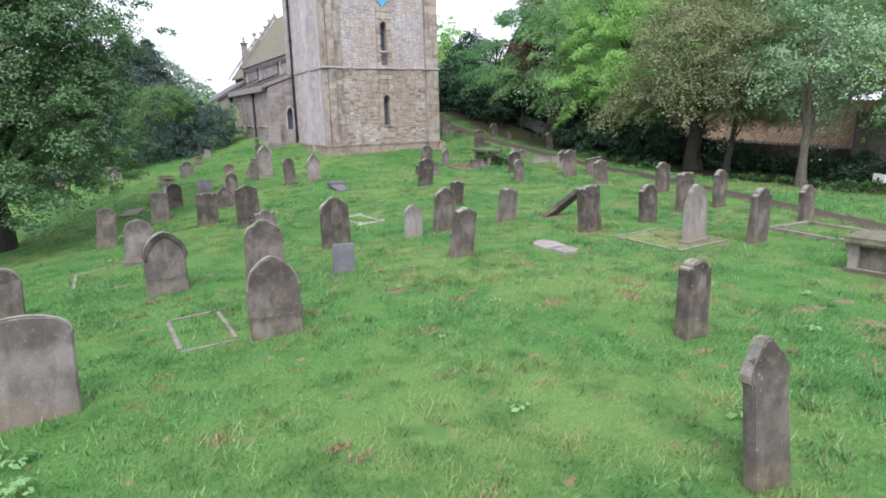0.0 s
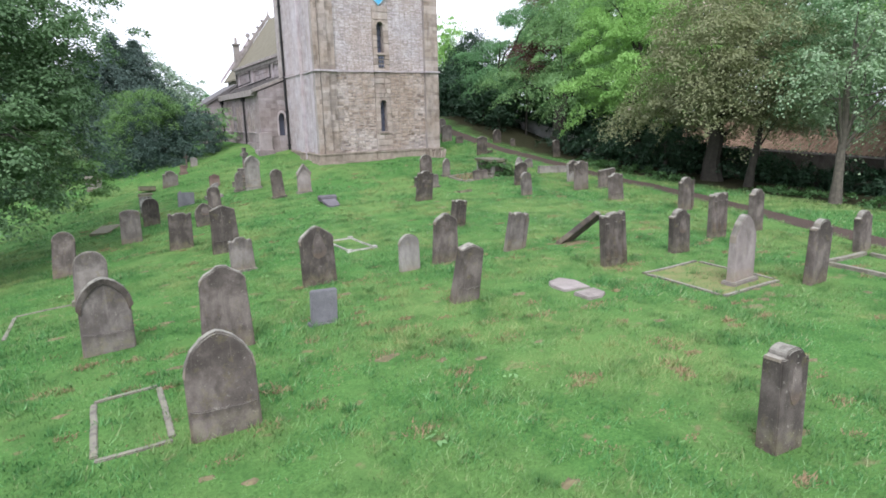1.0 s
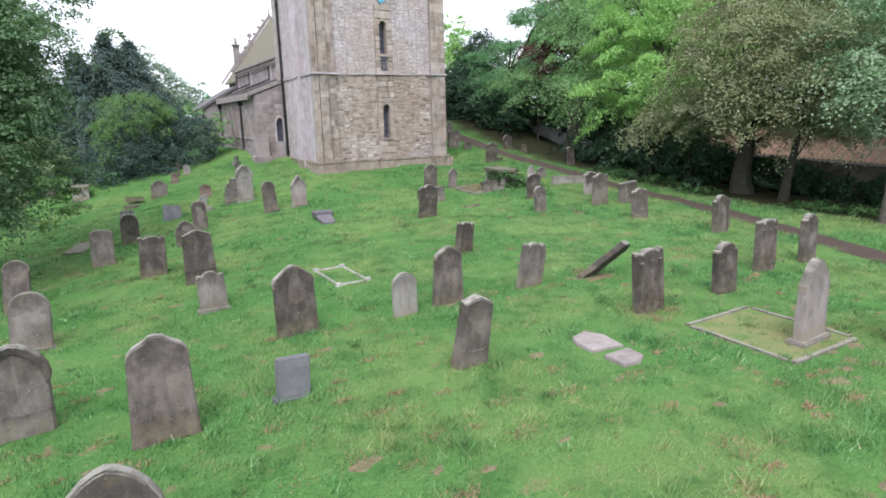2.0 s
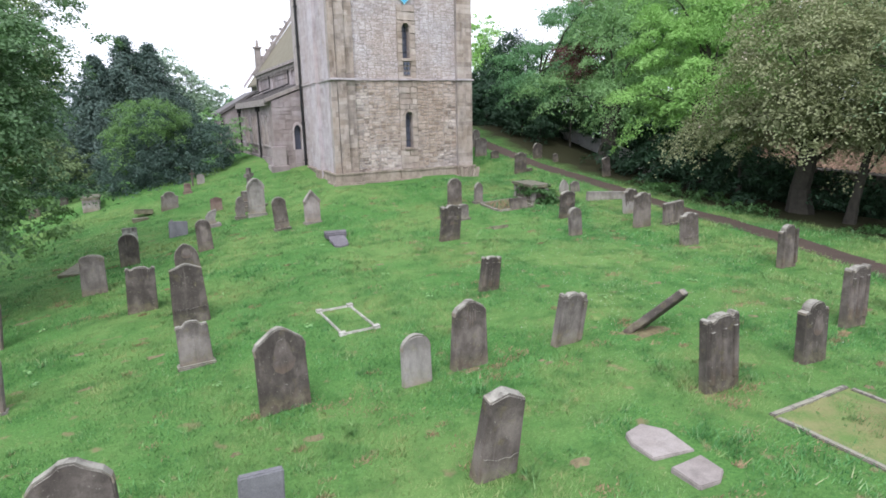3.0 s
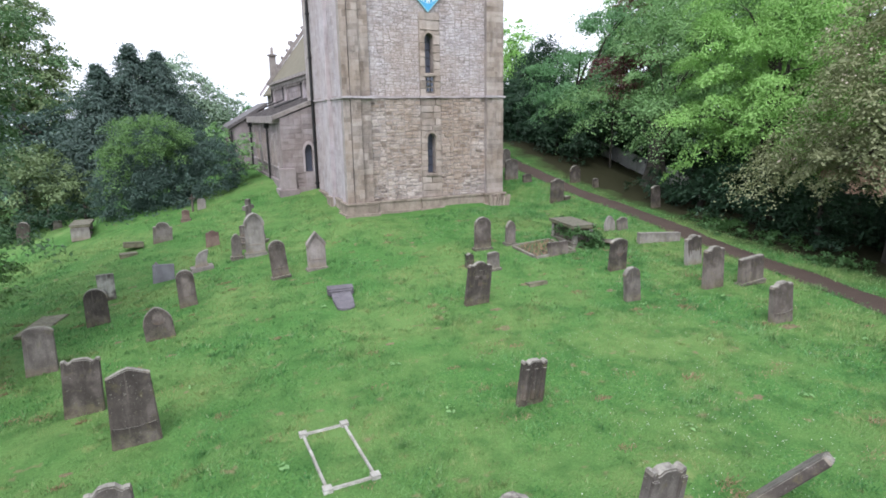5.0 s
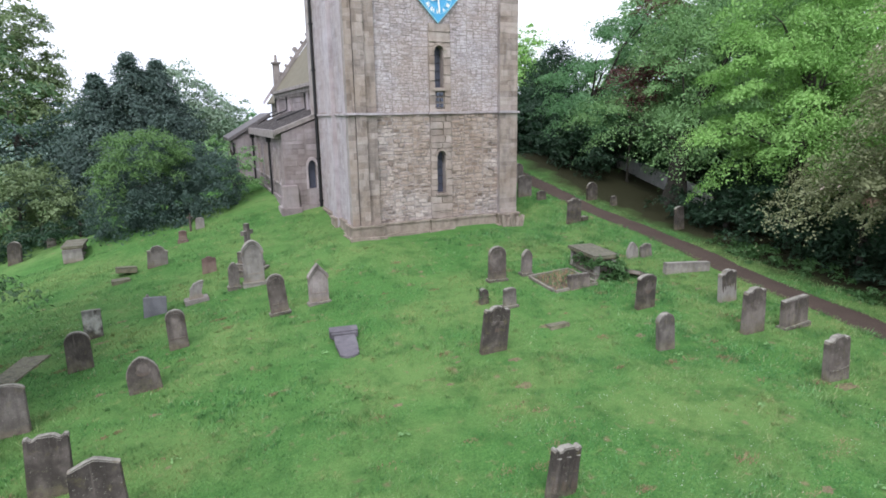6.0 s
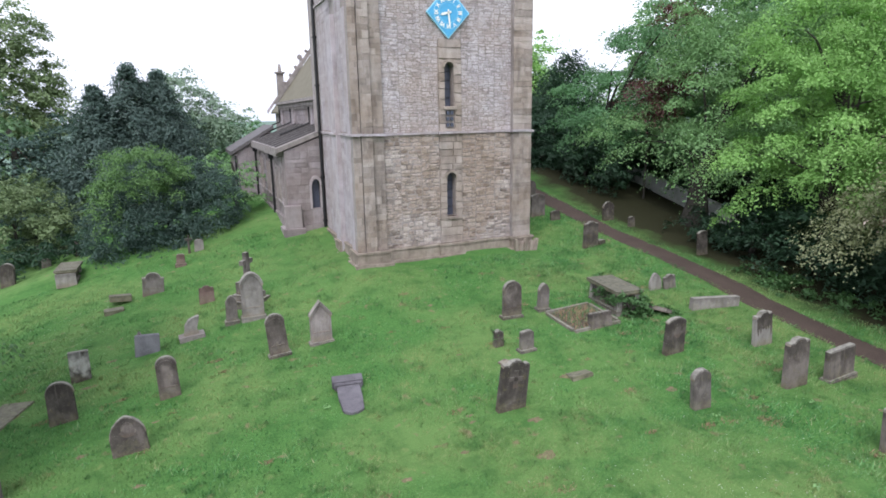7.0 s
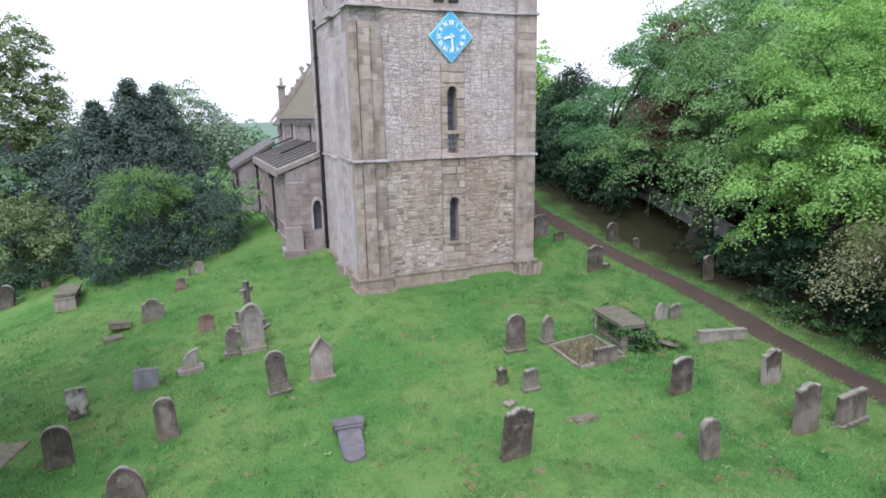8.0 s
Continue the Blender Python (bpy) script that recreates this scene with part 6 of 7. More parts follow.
# fallen carved headstone lying face up
fallen = lying_stone("fallen_headstone", "grey headstone with moulded head, fallen and lying face up", [(-0.24, 0.42), (-0.25, -0.05), (-0.20, -0.55), (-0.06, -0.66), (0.08, -0.66), (0.22, -0.55), (0.25, -0.05), (0.24, 0.42)], 0.09, "mauve", -2.30, 23.45, -8, 0.02, 6)
part("moulded_head", worn(boxes((-0.33, 0.33, 0.44, 0.70, 0.0, 0.16), (-0.29, 0.29, 0.36, 0.44, 0.0, 0.13)), 0.008), M_STONE["mauve"], fallen, "projecting moulded head")
lying_stone("fallen_headstone", "dark fallen slab lying tilted in the grass under the tree", [(-0.36, -0.7), (0.26, -0.8), (0.36, 0.7), (-0.34, 0.75)], 0.10, "lid", -9.35, 27.1, -16, -0.06, 2, -4)
lying_stone("stone_fragment", "small worn fragment of a stone in bare earth", [(-0.3, -0.16), (0.26, -0.2), (0.32, 0.1), (-0.2, 0.2)], 0.12, "lid", 2.45, 22.05, 8, -0.06, -10)
lying_stone("stone_fragment", "reddish stone chip in a bare patch", [(-0.16, -0.12), (0.14, -0.14), (0.16, 0.1), (-0.1, 0.13)], 0.05, "red", 1.3, 23.3, 30)
# tumbled block and its plinth near the shrubs
lying_stone("fallen_block", "squared pale stone block tipped on its base", [(-0.32, -0.24), (0.32, -0.24), (0.32, 0.24), (-0.32, 0.24)], 0.20, "lid", -7.48, 33.75, 10, 0.08, -6, 5)
lying_stone("stone_plinth", "worn stone plinth half sunk in turf", [(-0.28, -0.2), (0.28, -0.2), (0.28, 0.2), (-0.28, 0.2)], 0.16, "lid", -7.62, 33.05, 10, -0.06)
# broken pale monument on its wide base
bm = bmesh.new()
prism(bm, [(-0.22, 0.0), (0.20, 0.0), (0.15, 0.18), (0.21, 0.36), (0.26, 0.52), (0.12, 0.50), (-0.02, 0.44), (-0.14, 0.30), (-0.17, 0.14)], -0.09, 0.09)
mon = tagged(settle(part("broken_monument", worn(bm, 0.015), M_STONE["light"]), -5.32, 29.07, 0.10, 0, -4, 6), "broken pale curved stone on a low pinkish base", "gravestone")
part("base", worn(boxes((-0.34, 0.32, -0.19, 0.19, -0.2, 0.02)), 0.01), M_STONE["slab"], mon, "low pinkish base")
bm = bmesh.new()
prism(bm, [(-0.10, 0.0), (0.08, 0.0), (0.06, 0.5), (-0.02, 0.62), (-0.09, 0.5)], -0.07, 0.07)
tagged(settle(part("stone_post", worn(bm, 0.01), M_STONE["light"]), -6.62, 29.0, -0.02, 0, 4), "pale worn stub of a post behind a headstone", "stone post")
bm = bmesh.new()
tube(bm, [(0, 0, -0.1), (0, 0, 0.45), (0.02, 0, 0.75)], [0.05, 0.045, 0.03], 8)
add_box(bm, -0.12, 0.14, -0.03, 0.03, 0.52, 0.6)
tagged(settle(part("cross_marker", bm, M_STONE["dark"]), -5.25, 37.1), "small dark iron cross marker by the shrubs", "cross marker")
bm = bmesh.new()
prism(bm, [(-0.13, -0.1), (0.13, -0.1), (0.10, 0.36), (0.0, 0.42), (-0.11, 0.38)], -0.08, 0.08)
tagged(settle(part("stone_post", worn(bm), M_STONE["dark"]), 1.62, 24.2), "dark ivy-grown stub of stone", "stone post")
tagged(crown("ivy_clump", [(1.62, 24.2, ground_at(1.62, 24.2) + 0.28, 0.12, 0.11, 0.15)], LEAVES["ivy"], 201, per_m3=1500, leaves=16, spread=0.05, size=0.07), "ivy over a stub of stone", "ivy", kind="stuff")

# cross on steps behind the pale headstone
mon = tagged(settle(empty("cross_monument"), -3.62, 30.7, 0, 0, 0, 52), "grey stone cross on a stepped plinth", "monument")
for w, z0, z1, name in ((0.46, -0.2, 0.16, "step"), (0.36, 0.16, 0.34, "step"), (0.26, 0.34, 0.72, "plinth")):
    part(name, worn(boxes((-w, w, -w, w, z0, z1)), 0.008), M_STONE["mid"], mon)
bm = boxes((-0.09, 0.09, -0.07, 0.07, 0.72, 1.62, 0.01))
add_box(bm, -0.27, -0.09, -0.06, 0.06, 1.26, 1.40)
add_box(bm, 0.09, 0.27, -0.06, 0.06, 1.26, 1.40)
ob = part("cross", worn(bm, 0.006), M_STONE["mid"], mon, "plain grey cross")


def chest_tomb(x0, x1, y0, y1, top, kind, label, legs=False, rz=0):
    cx, cy = (x0 + x1) / 2, (y0 + y1) / 2
    z0 = ground_at(cx, cy)
    t = tagged(settle(empty("chest_tomb"), cx, cy, 0, 0, 0, rz), label, "tomb")
    w, d, h = (x1 - x0) / 2, (y1 - y0) / 2, top - z0
    part("lid", worn(boxes((-w, w, -d, d, h - 0.09, h), (-w + 0.05, w - 0.05, -d + 0.05, d - 0.05, h - 0.14, h - 0.09)), 0.008), M_STONE["lid"], t, "flat weathered stone lid")
    part("side_panel", worn(boxes((-w + 0.16, w - 0.16, -d + 0.16, d - 0.16, -0.15, h - 0.14)), 0.006), M_STONE["brown"], t, "brown stone side panels")
    for sx in (-1, 1):
        for sy in (-1, 1):
            part("leg", worn(boxes((sx * (w - 0.14) - 0.07, sx * (w - 0.14) + 0.07, sy * (d - 0.14) - 0.07, sy * (d - 0.14) + 0.07, -0.15, h - 0.14)), 0.005), M_STONE["light"], t, "pale corner pillar")
    part("base", worn(boxes((-w + 0.04, w - 0.04, -d + 0.04, d - 0.04, -0.2, 0.10)), 0.008), M_STONE[kind], t, "low stone base")
    return t


chest_tomb(5.35, 6.16, 24.23, 25.85, 1.12, "mid", "chest tomb with pale lid, partly grown over with ivy", rz=-7)
for k, (x, y, z, a, b, c) in enumerate(((5.55, 24.35, 0.75, 0.35, 0.22, 0.32), (6.0, 24.2, 0.72, 0.26, 0.18, 0.36), (5.40, 25.0, 0.85, 0.14, 0.55, 0.24), (6.0, 26.0, 1.05, 0.3, 0.12, 0.15), (6.2, 25.1, 0.72, 0.14, 0.7, 0.36), (5.9, 24.1, 0.6, 0.42, 0.16, 0.34))):
    tagged(crown("ivy_clump", [(x, y, z, a, b, c)], LEAVES["ivy"], 210 + k, per_m3=520, leaves=14, spread=0.07, size=0.08, shell=0.7), "glossy dark ivy creeping over the tomb", "ivy", kind="stuff")
lying_stone("fallen_block", "dark slab tipped against the ivy-grown tomb", [(-0.1, -0.5), (0.45, -0.55), (0.40, 0.5), (-0.1, 0.5)], 0.12, "mid", 6.4, 24.3, 20, 0.08, 0, 24)
tagged(crown("ivy_clump", [(6.75, 24.0, ground_at(6.75, 24.0) + 0.08, 0.35, 0.35, 0.12)], LEAVES["ivy"], 215, per_m3=420, leaves=14, spread=0.07, size=0.08), "ivy and stalks trailing on the turf", "ivy", kind="stuff")
chest_tomb(0.18, 1.10, 4.62, 6.47, 0.66, "brown", "table tomb with a broad grey lid on corner pillars", True, 6)
headstone(1.95, 7.05, 0.62, 0.36, "low", "dark", "low dark rounded headstone behind the table tomb", 0, 0, 0, 0.14)
headstone(4.52, 24.0, 0.68, 0.40, "flat", "brown", "low brown block headstone at the end of the kerbed grave", 0, -10, 0, 0.16)
# long coped kerb stone standing on edge
coping = tagged(settle(part("coped_stone", worn(boxes((-0.76, 0.76, -0.09, 0.09, -0.2, 0.30)), 0.008), M_STONE["light"]), 8.29, 23.82, 0.0, 0, 3, -8), "long low pale stone wall edging a grave", "gravestone")
t = chest_tomb(-9.95, -9.2, 37.35, 38.9, 0.40, "brown", "chest tomb with a pale end panel below the shrubs")
part("end_panel", worn(boxes((-0.34, 0.34, -0.86, -0.79, -0.1, 0.42)), 0.006), M_STONE["light"], t, "pale square end panel")
lying_stone("stone_fragment", "small stone lying beside a headstone near the path", [(-0.16, -0.12), (0.16, -0.14), (0.18, 0.12), (-0.12, 0.14)], 0.16, "dark", 9.0, 29.9, 20)

# ---- beyond the path: barn, wall and notice ----
barn = tagged(empty("barn", pose(21.5, 19.9, 0.06, 1.8)), "low stone barn with a red pantile roof behind the trees", "barn")
part("wall", boxes((-2.6, 2.6, -6.1, 6.1, -3.0, 1.05)), M_BRICKWALL, barn, "rough brown stone wall")
rv, rf, n = [], [], 122
for side in (-1, 1):
    for k in range(n + 1):
        y = -6.3 + 12.6 * k / n
        dz = 0.045 * math.sin(k * 2 * math.pi / 2.0 * 0.5 + (k % 2) * math.pi)
        base = len(rv)
        for j in range(7):
            u = j / 6
            rv.append((side * (3.0 - 3.0 * u), y, 1.0 + 2.0 * u + (0.05 if k % 2 else 0.0)))
        if k:
            for j in range(6):
                a = base - 7 + j
                rf.append((a, a + 1, a + 8, a + 7))
mesh_object("roof", rv, rf, M_TILE, barn, "red clay pantile roof")
part("eaves_board", boxes((-3.05, -2.9, -6.3, 6.3, 0.92, 1.0)), M_COPING, barn, "weathered eaves board")
gable_wall = tagged(part("boundary_wall", boxes((-0.3, 0.3, -4.0, 3.6, -2.0, 2.3), (-0.38, 0.38, -4.0, 3.6, 2.3, 2.42)), M_BRICKWALL), "high rough stone boundary wall behind the trees", "wall", kind="structure")
gable_wall.matrix_basis = pose(17.6, 11.5, 0, 0, 0, -12)
notice = tagged(settle(empty("notice_board"), 13.9, 12.1, 0, 0, 0, 62), "small white notice on a post among the plants", "notice board")
part("post", boxes((-0.03, 0.03, -0.03, 0.03, -0.2, 0.35)), M_BARK, notice)
part("board", soften(boxes((-0.30, 0.30, -0.05, -0.02, 0.18, 0.48)), 0.006), M_WHITE, notice, "white board")
for k in range(3):
    part("line_of_writing", boxes((-0.22, 0.22 - 0.06 * k, -0.056, -0.05, 0.40 - 0.07 * k, 0.425 - 0.07 * k)), M_IRON, notice)


# low wall under the trees, its shade put into the dark stone colour
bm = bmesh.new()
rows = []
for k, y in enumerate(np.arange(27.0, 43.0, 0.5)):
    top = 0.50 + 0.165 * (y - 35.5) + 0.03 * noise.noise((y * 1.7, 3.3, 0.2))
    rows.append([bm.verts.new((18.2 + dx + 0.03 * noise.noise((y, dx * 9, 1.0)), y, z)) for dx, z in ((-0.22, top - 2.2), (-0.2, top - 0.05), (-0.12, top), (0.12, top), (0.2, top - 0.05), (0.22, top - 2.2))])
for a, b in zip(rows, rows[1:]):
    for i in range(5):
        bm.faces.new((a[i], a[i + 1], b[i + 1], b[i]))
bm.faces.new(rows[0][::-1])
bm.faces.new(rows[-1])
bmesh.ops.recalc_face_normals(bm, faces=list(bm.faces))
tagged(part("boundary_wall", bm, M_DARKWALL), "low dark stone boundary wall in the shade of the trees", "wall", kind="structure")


def lane_wall_top(y):
    return 1.02 + 0.215 * (y - 32.2)


# added upright strip in place of the bright lane beyond the dark wall
bm = bmesh.new()
rows = []
for y in np.arange(29.5, 41.6, 0.6):
    top = lane_wall_top(y)
    rows.append([bm.verts.new((18.9 + dx, y, z)) for dx, z in ((-0.14, top - 1.6), (-0.14, top - 0.06), (-0.19, top - 0.06), (-0.17, top), (0.17, top), (0.19, top - 0.06), (0.14, top - 0.06), (0.14, top - 1.6))])
for a, b in zip(rows, rows[1:]):
    for i in range(7):
        bm.faces.new((a[i], a[i + 1], b[i + 1], b[i]))
bm.faces.new(rows[0][::-1])
bm.faces.new(rows[-1])
bmesh.ops.recalc_face_normals(bm, faces=list(bm.faces))
tagged(part("boundary_wall", bm, M_LANE), "upright stand-in for the pale lane glimpsed between the tree trunks", "wall", kind="structure")

# ---- the masonry, stone by stone ----
def stone_shapes(count, seed, chamfer=0.12, wobble=0.10):
    """Unit stones, front face towards -y: uneven eight-cornered outlines with knocked-off corners and a worn arris."""
    rng = random.Random(seed)
    out = []
    for _ in range(count):
        ring = []
        for sx, sz in ((-1, 1), (-1, -1), (1, -1), (1, 1)):
            cx, cz = 0.5 - rng.uniform(0, wobble) * 0.16, 0.5 - rng.uniform(0, wobble) * 0.24
            bx, bz = rng.uniform(0.02, 0.05 + 0.16 * wobble), rng.uniform(0.03, 0.06 + 0.36 * wobble)
            pair = [(sx * (cx - bx), sz * cz), (sx * cx, sz * (cz - bz))]
            ring += pair if sx * sz < 0 else pair[::-1]
        ring = ring[::-1]
        back, lip, n = 0.0, -0.62, len(ring)
        vs = [(x, back, z) for x, z in ring] + [(x, lip, z) for x, z in ring]
        vs += [(x * (1 - chamfer), -1.0 + rng.uniform(-0.22, 0.22), z * (1 - chamfer * 1.7)) for x, z in ring]
        fs = [tuple(range(2 * n, 3 * n))]
        for k in range(n):
            m = (k + 1) % n
            fs += [(k, m, n + m, n + k), (n + k, n + m, 2 * n + m, 2 * n + k)]
        out.append((vs, fs))
    return out


RUBBLE, SQUARED = stone_shapes(40, 5, 0.10, 0.75), stone_shapes(14, 6, 0.03, 0.06)


def shape_meshes(name, shapes, mat):
    made = []
    for vs, fs in shapes:
        me = bpy.data.meshes.new(name)
        me.from_pydata(vs, [], fs)
        me.materials.append(mat)
        made.append(me)
    return made


def courses(u0, u1, z0, z1, hmin, hmax, wmin, wmax, rng, joint=0.018):
    """Uneven courses of stones: centre u, centre z, width, height."""
    out, z = [], z0
    while z < z1 - 0.04:
        h = min(rng.uniform(hmin, hmax), z1 - z)
        if z1 - z - h < hmin * 0.6:
            h = z1 - z
        u = u0
        while u < u1 - 0.02:
            w = min(rng.uniform(wmin, wmax) * (0.7 + h / hmax * 0.5), u1 - u)
            if u1 - u - w < wmin * 0.6:
                w = u1 - u
            if h > hmin * 1.7 and w < wmax * 0.6 and rng.random() < 0.4:
                s = rng.uniform(0.4, 0.6)
                out.append((u + w / 2, z + h * s / 2, w - joint, h * s - joint))
                out.append((u + w / 2, z + h * (1 + s) / 2, w - joint, h * (1 - s) - joint))
            else:
                out.append((u + w / 2, z + h / 2, w - joint, h - joint))
            u += w
        z += h
    return out


def joined(name, items, shapes, mat, parent, turn, rng, label):
    """items: place in the wall's own frame (u, out, z), width, height, depth; turn: frame to world."""
    vs, fs = [], []
    for u, o, z, w, h, d, *tilt in items:
        sv, sf = rng.choice(shapes)
        b, a = len(vs), tilt[0] if tilt else 0.0
        vs += [turn @ Vector((u + x * w - q * h * a, o + y * d, z + q * h + x * w * a)) for x, y, q in sv]
        fs += [tuple(b + i for i in f) for f in sf]
    ob = mesh_object(name, [tuple(v) for v in vs], fs, mat, parent, label)
    ob["kind"] = "stuff"
    return ob


rng = random.Random(77)
ONE = Matrix.Identity(4)
# quoins and dressed strips, each stone a part
quoin_meshes = shape_meshes("quoin", SQUARED, M_ASHLAR)
for (x0, x1, out), butt in zip(STRIPS, buttresses):
    spans = ((PLINTH + 0.05, STRING - 0.01), (STRING + 0.08, 9.45 if x0 < 3 else UPPER))
    for a, b in spans:
        z, turn_about = a, False
        while z < b - 0.02:
            h = min(rng.uniform(0.14, 0.26), b - z)
            if b - z - h < 0.12:
                h = b - z
            turn_about = not turn_about
            cut = x0 + (x1 - x0) * (rng.uniform(0.52, 0.68) if turn_about else rng.uniform(0.32, 0.48))
            for xa, xb in (((x0, cut), (cut, x1)) if rng.random() < (0.9 if x1 - x0 > 0.5 else 0.6) else ((x0, x1),)):
                ob = new("quoin", rng.choice(quoin_meshes))
                ob.matrix_basis = Matrix.Translation(((xa + xb) / 2 + rng.uniform(-0.006, 0.006), FRONT - out + 0.02, z + h / 2)) @ Matrix.Diagonal(((xb - xa - 0.005) * rng.choice((1, -1)), 0.013 + rng.uniform(-0.006, 0.006), h - 0.005, 1))
                ob.parent = butt
            z += h
# the middle pilaster: dressed blocks, with jambs beside the two lancets
mid_items = []
for a, b in ((PLINTH + 0.05, WIN[0][2] - 0.12), (WIN[0][3] + 0.10, STRING - 0.01), (STRING + 0.08, 5.36), (5.94, WIN[1][2] - 0.12), (WIN[1][3] + 0.10, 8.3)):
    mid_items += [(u, FRONT + 0.02, z, w, h, 0.065 + rng.uniform(-0.006, 0.006)) for u, z, w, h in courses(3.08, 3.92, a, b, 0.2, 0.36, 0.35, 0.84, rng, 0.008)]
for cx, w, sill, crown_z in WIN + ((3.48, 0.36, 5.36, 5.94),):
    for a, b in ((3.08, cx - w / 2), (cx + w / 2, 3.92)):
        mid_items += [(u, FRONT + 0.02, z, q, h, 0.065 + rng.uniform(-0.006, 0.006)) for u, z, q, h in courses(a, b, sill - 0.12, crown_z + 0.10, 0.22, 0.4, 0.3, 0.5, rng, 0.008)]
joined("dressed_stone", mid_items, SQUARED, M_ASHLAR_PIER, wall_tower, ONE, rng, "dressed stones of the middle pilaster")
# rubble of the lower stage, stone by stone
rubble_meshes = shape_meshes("stone", RUBBLE, M_RUBBLE)
def rubble_field(u0, u1, z0, z1, hmin, hmax, wmin, wmax, rng, joint):
    """Roughly coursed rubble: courses that break off and jump, with tilted and overlapping stones."""
    out, u = [], u0
    while u < u1 - 0.05:
        run = min(rng.uniform(0.45, 0.95), u1 - u)
        if u1 - u - run < 0.3:
            run = u1 - u
        for a, z, w, h in courses(u, u + run, z0, z1, hmin, hmax, wmin, wmax, rng, joint):
            edge = 0.0 if a - u < w or u + run - a < w else 1.0
            out.append((a, clampf(z + rng.uniform(-0.016, 0.016), z0 + h / 2, z1 - h / 2), w * rng.uniform(0.92, 1.06), h * rng.uniform(0.88, 1.16), rng.uniform(-0.05, 0.05) * edge))
        u += run
    return out


low = rubble_field(1.07, 3.07, PLINTH + 0.05, STRING - 0.01, 0.055, 0.17, 0.10, 0.42, rng, 0.006) + rubble_field(3.93, 5.87, PLINTH + 0.05, STRING - 0.01, 0.055, 0.17, 0.10, 0.42, rng, 0.006)
low.sort(key=lambda s: s[1])
for u, z, w, h, a in low[:300]:
    ob = new("stone", rng.choice(rubble_meshes))
    ob.matrix_basis = Matrix.Translation((u, FRONT + 0.02, z)) @ Matrix.Rotation(-a, 4, "Y") @ Matrix.Diagonal((w * rng.choice((1, -1)), 0.016 + rng.uniform(-0.010, 0.016), h, 1))
    ob.parent = wall_tower
joined("rubble", [(u, FRONT + 0.02, z, w, h, 0.016 + rng.uniform(-0.010, 0.016), a) for u, z, w, h, a in low[300:]], RUBBLE, M_RUBBLE_JOINED, wall_tower, ONE, rng, "coursed rubble of the lower stage")
high = []
for u0, u1, z0, z1 in ((1.07, 3.07, STRING + 0.08, UPPER), (3.93, 5.87, STRING + 0.08, UPPER), (3.07, 3.93, 8.3, UPPER), (0.05, 1.07, 9.47, UPPER), (0.1, 2.75, UPPER + 0.10, 12.5), (3.9, 6.5, UPPER + 0.10, 12.5)):
    high += rubble_field(u0, u1, z0, z1, 0.045, 0.11, 0.08, 0.30, rng, 0.003)
joined("rubble", [(u, FRONT + 0.02, z, w, h, 0.009 + rng.uniform(-0.005, 0.006), a) for u, z, w, h, a in high], RUBBLE, M_UPPER, wall_tower, ONE, rng, "greyer coursed rubble of the upper stage")
# flank of the tower: squared blocks on the two buttresses and the panel between
side = Matrix(((0, 1, 0, 0), (-1, 0, 0, 0), (0, 0, 1, 0), (0, 0, 0, 1)))
flank = []
for ya, yb, xo in ((31.9, 33.2, 0.13), (33.95, 36.3, 0.13)):
    for a, b in ((PLINTH + 0.07, STRING - 0.02), (STRING + 0.12, UPPER), (UPPER + 0.14, 13.0)):
        flank += [(-u, xo, z, w, h, 0.007 + rng.uniform(-0.003, 0.003)) for u, z, w, h in courses(ya, yb, a, b, 0.12, 0.24, 0.18, 0.5, rng, 0.002)]
joined("dressed_stone", flank, SQUARED, M_ASHLAR_JOINED, wall_tower, side, rng, "squared blocks of the tower's flank")
# aisle, clerestory and chapel walls
aisle_items = [(u, 36.46, z, w, h, 0.035) for u, z, w, h in courses(-1.40, -0.50, 2.4, 4.5, 0.14, 0.26, 0.22, 0.5, rng) + courses(-0.9, -0.50, 1.5, 2.4, 0.14, 0.26, 0.22, 0.5, rng) + courses(-0.46, 0.0, 3.55, 4.85, 0.14, 0.26, 0.2, 0.4, rng)]
joined("wall_stone", aisle_items, SQUARED, M_WALLS, church, ONE, rng, "coursed stones of the aisle end")
aisle_side = [(-u, -1.42, z, w, h, 0.03) for u, z, w, h in courses(37.0, 37.7, 1.8, 4.28, 0.16, 0.3, 0.3, 0.6, rng) + courses(39.1, 40.8, 1.8, 4.28, 0.16, 0.3, 0.3, 0.6, rng) + courses(42.25, 43.35, 1.8, 4.28, 0.16, 0.3, 0.3, 0.6, rng) + courses(44.75, 46.4, 1.8, 4.28, 0.16, 0.3, 0.3, 0.6, rng)]
joined("wall_stone", aisle_side, SQUARED, M_WALLS, church, side, rng, "coursed stones of the aisle flank")
joined("wall_stone", [(-u, 0.70, z, w, h, 0.03) for u, z, w, h in courses(37.5, 50.8, 5.4, 6.2, 0.16, 0.28, 0.3, 0.6, rng)], SQUARED, M_WALLS, church, side, rng, "coursed stones of the clerestory")

